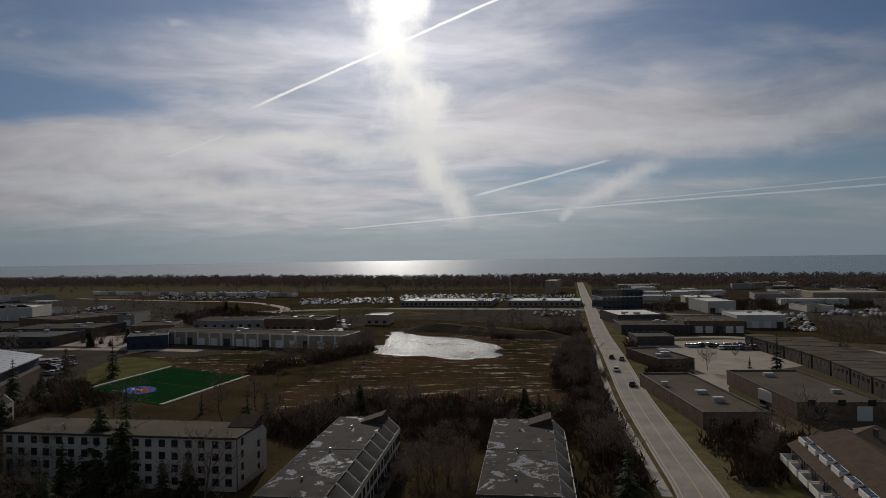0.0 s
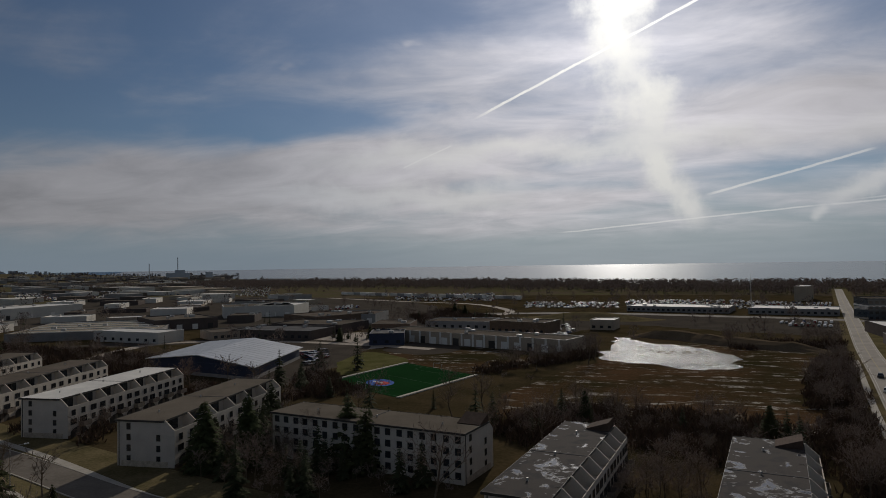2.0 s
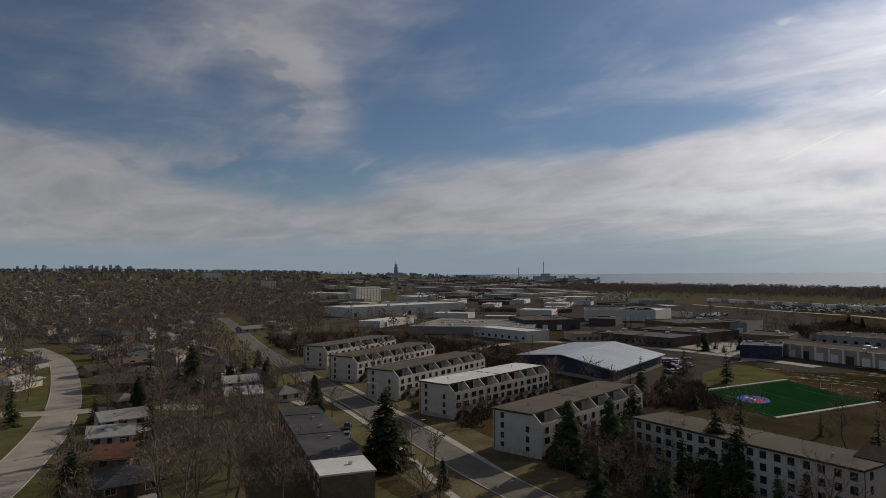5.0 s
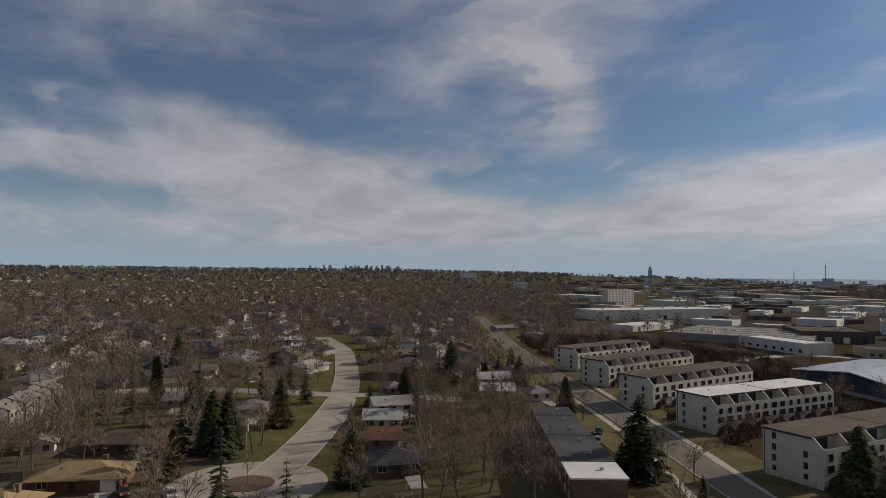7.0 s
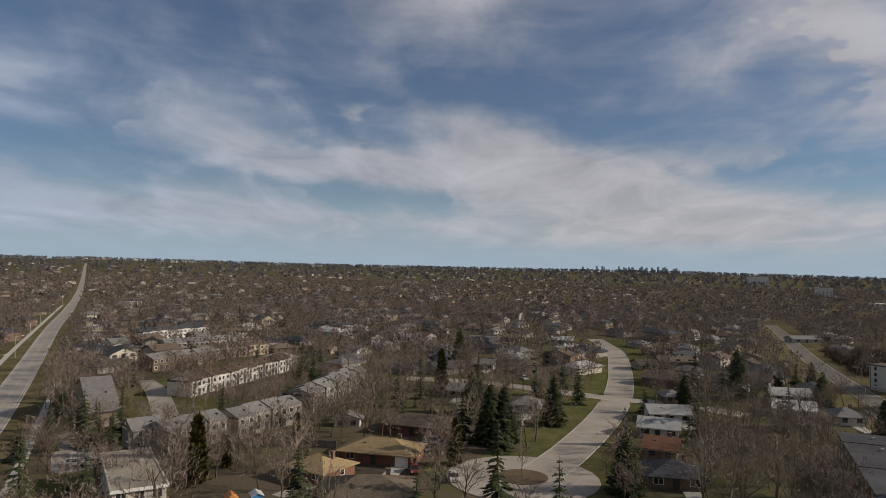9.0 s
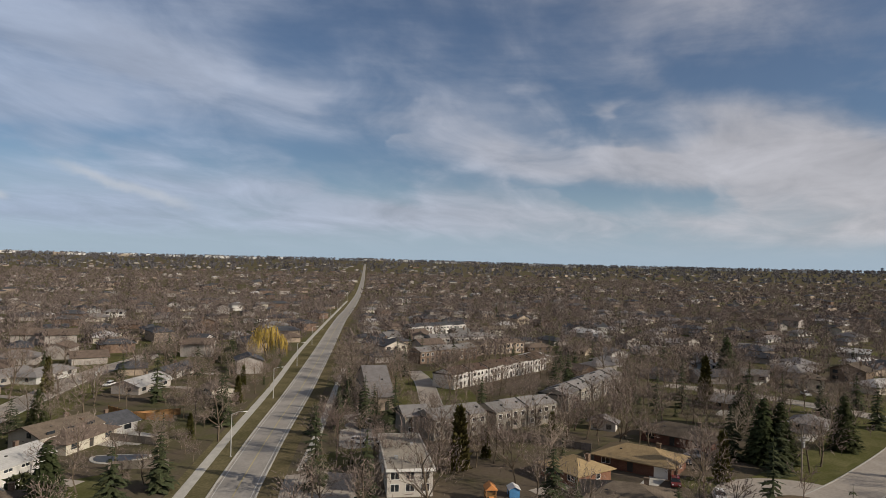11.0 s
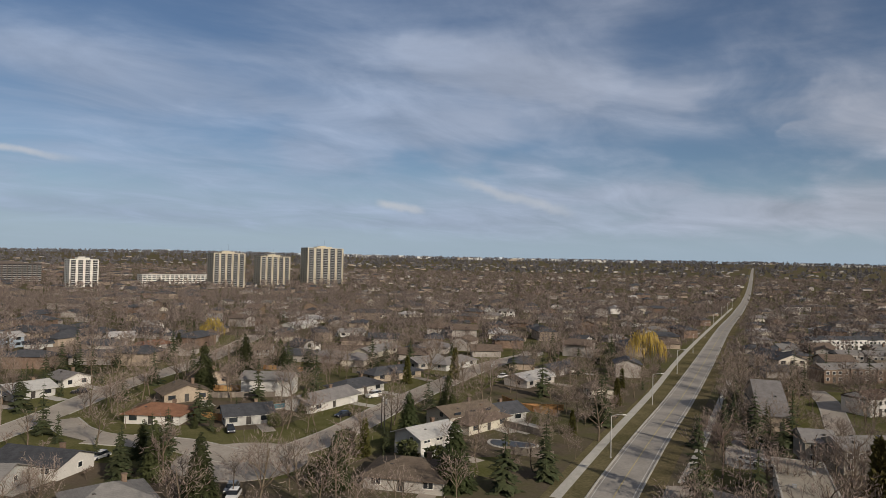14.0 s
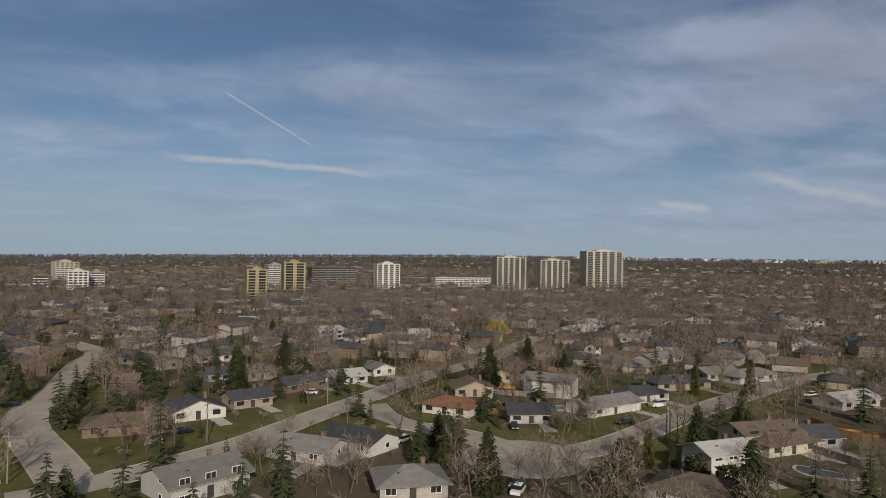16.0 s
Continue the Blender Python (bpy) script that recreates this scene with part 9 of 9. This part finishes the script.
ridge_halls("distant_halls", 84.0, 101.0, 20, 4150.0, "line of distant white industrial halls on the ridge", 21)
ridge_halls("distant_halls", 128.0, 146.0, 18, 4150.0, "line of distant white halls beyond the houses", 22)
ridge_halls("distant_halls", 104.0, 122.0, 10, 4150.0, "few distant pale halls on the wooded ridge", 23)
ridge_halls("distant_halls", 146.0, 160.0, 10, 4150.0, "distant white halls beyond the apartment towers", 24)


def stack_works():
    az, r = radians(40.7), 2600.0
    x, y = -r * math.sin(az), r * math.cos(az)
    t = thing("power_works", "distant works with tall thin chimneys by the lake", "industrial works", at=pose(x, y, 0, 0, 0, 41))
    # the works wear the haze tint as their colour
    part("boiler_house", Geo().box(-40, -20, -1, 40, 20, 24).box(-10, -15, 24, 24, 15, 34), "haze_blue", t)
    part("chimney", Geo().tube((0, 0, 0), (0, 0, 80), 2.0, 1.4, 8), "haze_blue", t)
    part("chimney", Geo().tube((-95, 0, 0), (-95, 0, 58), 1.8, 1.3, 8), "haze_blue", t)
    part("side_block", Geo().box(95, -15, -1, 118, 15, 26), "haze_blue", t)


stack_works()


def slim_tower():
    az, r = radians(53.3), 1900.0
    x, y = -r * math.sin(az), r * math.cos(az)
    t = thing("tower_block", "slim dark tower block standing alone on the plain", "building", at=pose(x, y, land(x, y), 0, 0, 53))
    # tower body in the same painted haze
    part("wall", Geo().box(-5, -5, -1, 5, 5, 52), "haze_blue", t)
    part("crown", Geo().box(-3.5, -3.5, 52, 3.5, 3.5, 60), "haze_blue", t)
    part("spire", Geo().tube((0, 0, 60), (0, 0, 70), 1.0, 0.4, 6), "haze_blue", t)
    for k in range(14):
        part("window_band", Geo().box(-5.1, -5.1, 3 + k * 3.3, 5.1, 5.1, 4.1 + k * 3.3), "glass_blue", t)


slim_tower()


# ---- woods and scattered trees ----
build_cells()
rnd = random.Random(5)
BARE = ("bare0", "bare1", "bare2", "bare3", "bare4", "bare5", "pale0")


def zone(az, r):
    """Density of trees, 0 to 1, by direction and distance."""
    az = (az + 60) % 360 - 60
    if az > 59.5:
        return 0.0 if r < 95 else 0.5 if 138 < az < 176 and r < 240 else 1.0
    if az > 52:
        return 0.5 if 230 < r < 420 else 0.10
    shore = 1165 + max(0, az) * 22 + max(0, az - 34) * 200
    if r > shore:
        return 0.0 if az < 36 else 0.12
    if r > 840 + max(0, az) * 11:
        return 1.0 if az < 38 else 0.3
    return 0.05


def merged(*geos):
    v, f, n = [], [], 0
    for g in geos:
        a, b = tris_of(g)
        v.append(a)
        f.append(b + n)
        n += len(a)
    return np.concatenate(v), np.concatenate(f)


def two_tone(wood, crown):
    a, b = tris_of(wood)
    c, d = tris_of(crown)
    return np.concatenate([a, c]), np.concatenate([b, d + len(a)]), np.concatenate([np.zeros(len(b), dtype=np.int32), np.ones(len(d), dtype=np.int32)])


def far_kind(seed, n, size, wide=0.24):
    r = random.Random(seed)
    g = Geo()
    for i in range(n):
        a, u = r.random() * 6.28, r.random()
        q = 5.0 * math.sqrt(r.random()) * math.sin(math.pi * (0.2 + 0.72 * u)) ** 0.7
        c = Vector((q * math.cos(a), q * math.sin(a), 1.5 + 9.0 * u))
        d = Vector((r.gauss(0, 0.5), r.gauss(0, 0.5), r.uniform(0.3, 1))).normalized()
        s = d.orthogonal().normalized() * size * wide
        s.rotate(Matrix.Rotation(r.random() * 6.28, 3, d))
        g.poly([c - s, c + s, c + d * size * r.uniform(0.7, 1.3)])
    return tris_of(g)


single, thick = [], []      # plants as things, and those joined into thickets


def try_spot(r0, r1, extra):
    az = rnd.uniform(-48, 215)
    r = math.sqrt(rnd.uniform(r0 * r0, r1 * r1))
    x, y = -r * math.sin(radians(az)), r * math.cos(radians(az))
    if rnd.random() > zone(az, r) or not is_free(x, y, extra):
        return None
    return x, y


grid = {}


def spaced(x, y, gap):
    i, j = int(x // 8), int(y // 8)
    for a in (-1, 0, 1):
        for b in (-1, 0, 1):
            for u, v in grid.get((i + a, j + b), ()):
                if (x - u) ** 2 + (y - v) ** 2 < gap * gap:
                    return False
    grid.setdefault((i, j), []).append((x, y))
    return True


def free_of_strips(x, y):
    return all((x - a) ** 2 + (y - b) ** 2 > r * r for a, b, r in CELLS.get((int(x // 20), int(y // 20)), ()))


for pts, n, kinds, lo, hi, gap in GROVES:
    xs, ys = [p[0] for p in pts], [p[1] for p in pts]
    got = 0
    for k in range(n * 8):
        x, y = rnd.uniform(min(xs), max(xs)), rnd.uniform(min(ys), max(ys))
        if got < n and inside(x, y, pts) and free_of_strips(x, y) and spaced(x, y, gap):
            got += 1
            (single if got % 4 == 0 else thick).append((x, y, rnd.uniform(lo, hi), rnd.choice(kinds)))
for k in range(13000):
    p = try_spot(100, 285, 1.0)
    if p and spaced(*p, 4.9):
        u = rnd.random() * (0.34 if p[0] > -10 and p[1] < 0 else 0.75)
        kind = rnd.choice(("spruce0", "spruce1", "spruce2", "pine0")) if u < 0.10 else "cedar0" if u < 0.16 else "dry0" if u < 0.27 else rnd.choice(BARE)
        (single if k % 5 == 0 else thick).append((*p, rnd.uniform(0.66, 1.08), kind))
for x, y, s, kind in single[:230]:
    plant(kind, x, y, s, rnd.uniform(0, 360))
thick += single[230:]

NEAR_LOD = {}
for i in range(6):
    h = (11.5, 13.0, 10.0, 14.5, 9.0, 12.0)[i]
    NEAR_LOD[f"bare{i}"] = two_tone(*tree_arrays(111 + i, h, (0.41, 0.45, 0.43, 0.40, 0.48, 0.37)[i], 7, 3, 3, 2, 0.08, 4, 370))
NEAR_LOD["pale0"] = two_tone(*tree_arrays(131, 9.5, 0.44, 7, 3, 3, 2, 0.075, 4, 350))
NEAR_LOD["small0"] = two_tone(*tree_arrays(191, 5.5, 0.42, 6, 4, 3, 2, 0.05, 4, 120))
NEAR_LOD["dry0"] = two_tone(*tree_arrays(181, 3.6, 0.5, 7, 4, 4, 1, 0.07, 3))
bare_spots = [(x, y, 0, s, rnd.uniform(0, 6.28), list(NEAR_LOD).index(k)) for x, y, s, k in thick if k in NEAR_LOD]
scatter_mesh("bare_thicket", list(NEAR_LOD.values()), bare_spots, ("bark", "wood_near"), "bare grey-brown trees and brush between houses and streets", "trees")
green = {"spruce0": 13.0, "spruce1": 11.0, "spruce2": 15.0, "pine0": 12.0, "cedar0": 6.5}
shapes = [merged(*conifer_arrays(151 + i, h, 3.4 if i < 3 else 4.0 if i == 3 else 1.3, 15 if i < 4 else 11, 8 if i < 4 else 7, 0.05)) for i, h in enumerate(green.values())]
scatter_mesh("evergreen_thicket", shapes, [(x, y, 0, s, rnd.uniform(0, 6.28), list(green).index(k)) for x, y, s, k in thick if k in green], "needle_far", "dark evergreen trees between the houses", "trees")

def brush_kind(seed):
    r = random.Random(seed)
    g = Geo()
    for i in range(36):
        a, q = r.random() * 6.28, 2.3 * math.sqrt(r.random())
        c = Vector((q * math.cos(a), q * math.sin(a), r.uniform(0, 1.6) * (1.2 - q / 2.6)))
        d = Vector((r.gauss(0, 0.5), r.gauss(0, 0.5), 1)).normalized()
        s = d.orthogonal().normalized() * 0.19
        s.rotate(Matrix.Rotation(r.random() * 6.28, 3, d))
        g.poly([c - s, c + s, c + d * r.uniform(0.8, 2.0)])
    return tris_of(g)


spots = []
for pts, n, kinds, lo, hi, gap in GROVES:
    if "dry0" not in kinds:
        continue
    xs, ys = [p[0] for p in pts], [p[1] for p in pts]
    for k in range(int((max(xs) - min(xs)) * (max(ys) - min(ys)) / 7.0)):
        x, y = rnd.uniform(min(xs), max(xs)), rnd.uniform(min(ys), max(ys))
        if inside(x, y, pts) and free_of_strips(x, y):
            spots.append((x, y, 0, rnd.uniform(0.6, 1.5), rnd.uniform(0, 6.28), rnd.randrange(4)))
scatter_mesh("brushwood", [brush_kind(800 + i) for i in range(4)], spots[:4400], "brush", "dense dark brown brushwood around fields and buildings", "brush")

mid, far, farther, pines_mid, pines_far = [], [], [], [], []
for k in range(15000):
    p = try_spot(280, 760, 0.4)
    if p and spaced(*p, 6.0 if p[0] > -60 and p[1] < 0 else 7.0):
        (pines_mid if rnd.random() < (0.42 if p[0] > 10 and p[1] < 0 else 0.13) else mid).append((*p, land(*p), rnd.uniform(0.62, 1.05), rnd.uniform(0, 6.28), rnd.randrange(5)))
for k in range(21000):
    p = try_spot(760, 1900, 0.0)
    if p:
        (pines_far if rnd.random() < 0.08 else far).append((*p, land(*p), rnd.uniform(0.6, 1.1), rnd.uniform(0, 6.28), rnd.randrange(5)))
for k in range(5200):      # the wooded shore
    az, r = rnd.uniform(-48, 40), rnd.uniform(850, 1185)
    r += max(0, az) * 14
    x, y = -r * math.sin(radians(az)), r * math.cos(radians(az))
    if is_free(x, y, 0.0):
        (pines_far if k % 5 < 2 else far).append((x, y, land(x, y), rnd.uniform(0.75, 1.1), rnd.uniform(0, 6.28), rnd.randrange(5)))
for k in range(12000):
    p = try_spot(1900, 4700, 0.0)
    if p:
        az = math.degrees(math.atan2(-p[0], p[1]))
        farther.append((*p, land(*p), rnd.uniform(0.8, 1.5), rnd.uniform(0, 6.28), rnd.randrange(5)))


def mid_kind(seed):
    r = random.Random(seed)
    g = Geo().tube((0, 0, -0.2), (0, 0, 6.0), 0.22, 0.1, 3, False)
    for i in range(7):
        a, z = r.random() * 6.28, r.uniform(2.5, 5.5)
        q = Vector((math.cos(a) * r.uniform(1.5, 4.2), math.sin(a) * r.uniform(1.5, 4.2), r.uniform(7, 10.5)))
        g.poly([(0.1, 0.1, z), (-0.1, -0.1, z), q])
    v, f = tris_of(g)
    w, h = far_kind(seed, 104, 1.6, 0.17)
    return np.concatenate([v, w]), np.concatenate([f, h + len(v)])


scatter_mesh("bare_woods", [mid_kind(300 + i) for i in range(5)], mid, "wood_far", "bare brown deciduous trees between the houses", "trees")
scatter_mesh("evergreen_trees", [merged(*conifer_arrays(400 + i, 11.0, 2.6, 9, 5)) for i in range(5)], pines_mid, "needle_far", "dark evergreen trees between the houses", "trees")
scatter_mesh("far_woods", [far_kind(500 + i, 19, 2.6, 0.36) for i in range(5)], far, "wood_far", "wide bare brown woods in the distance", "trees")
scatter_mesh("far_evergreens", [merged(*conifer_arrays(600 + i, 11.0, 2.8, 3, 3)) for i in range(5)], pines_far, "needle_far", "dark evergreens in the distant woods", "trees")
scatter_mesh("distant_woods", [far_kind(700 + i, 16, 4.5, 0.42) for i in range(5)], farther, "wood_distant", "woods towards the horizon, haze mixed into their colour", "trees")
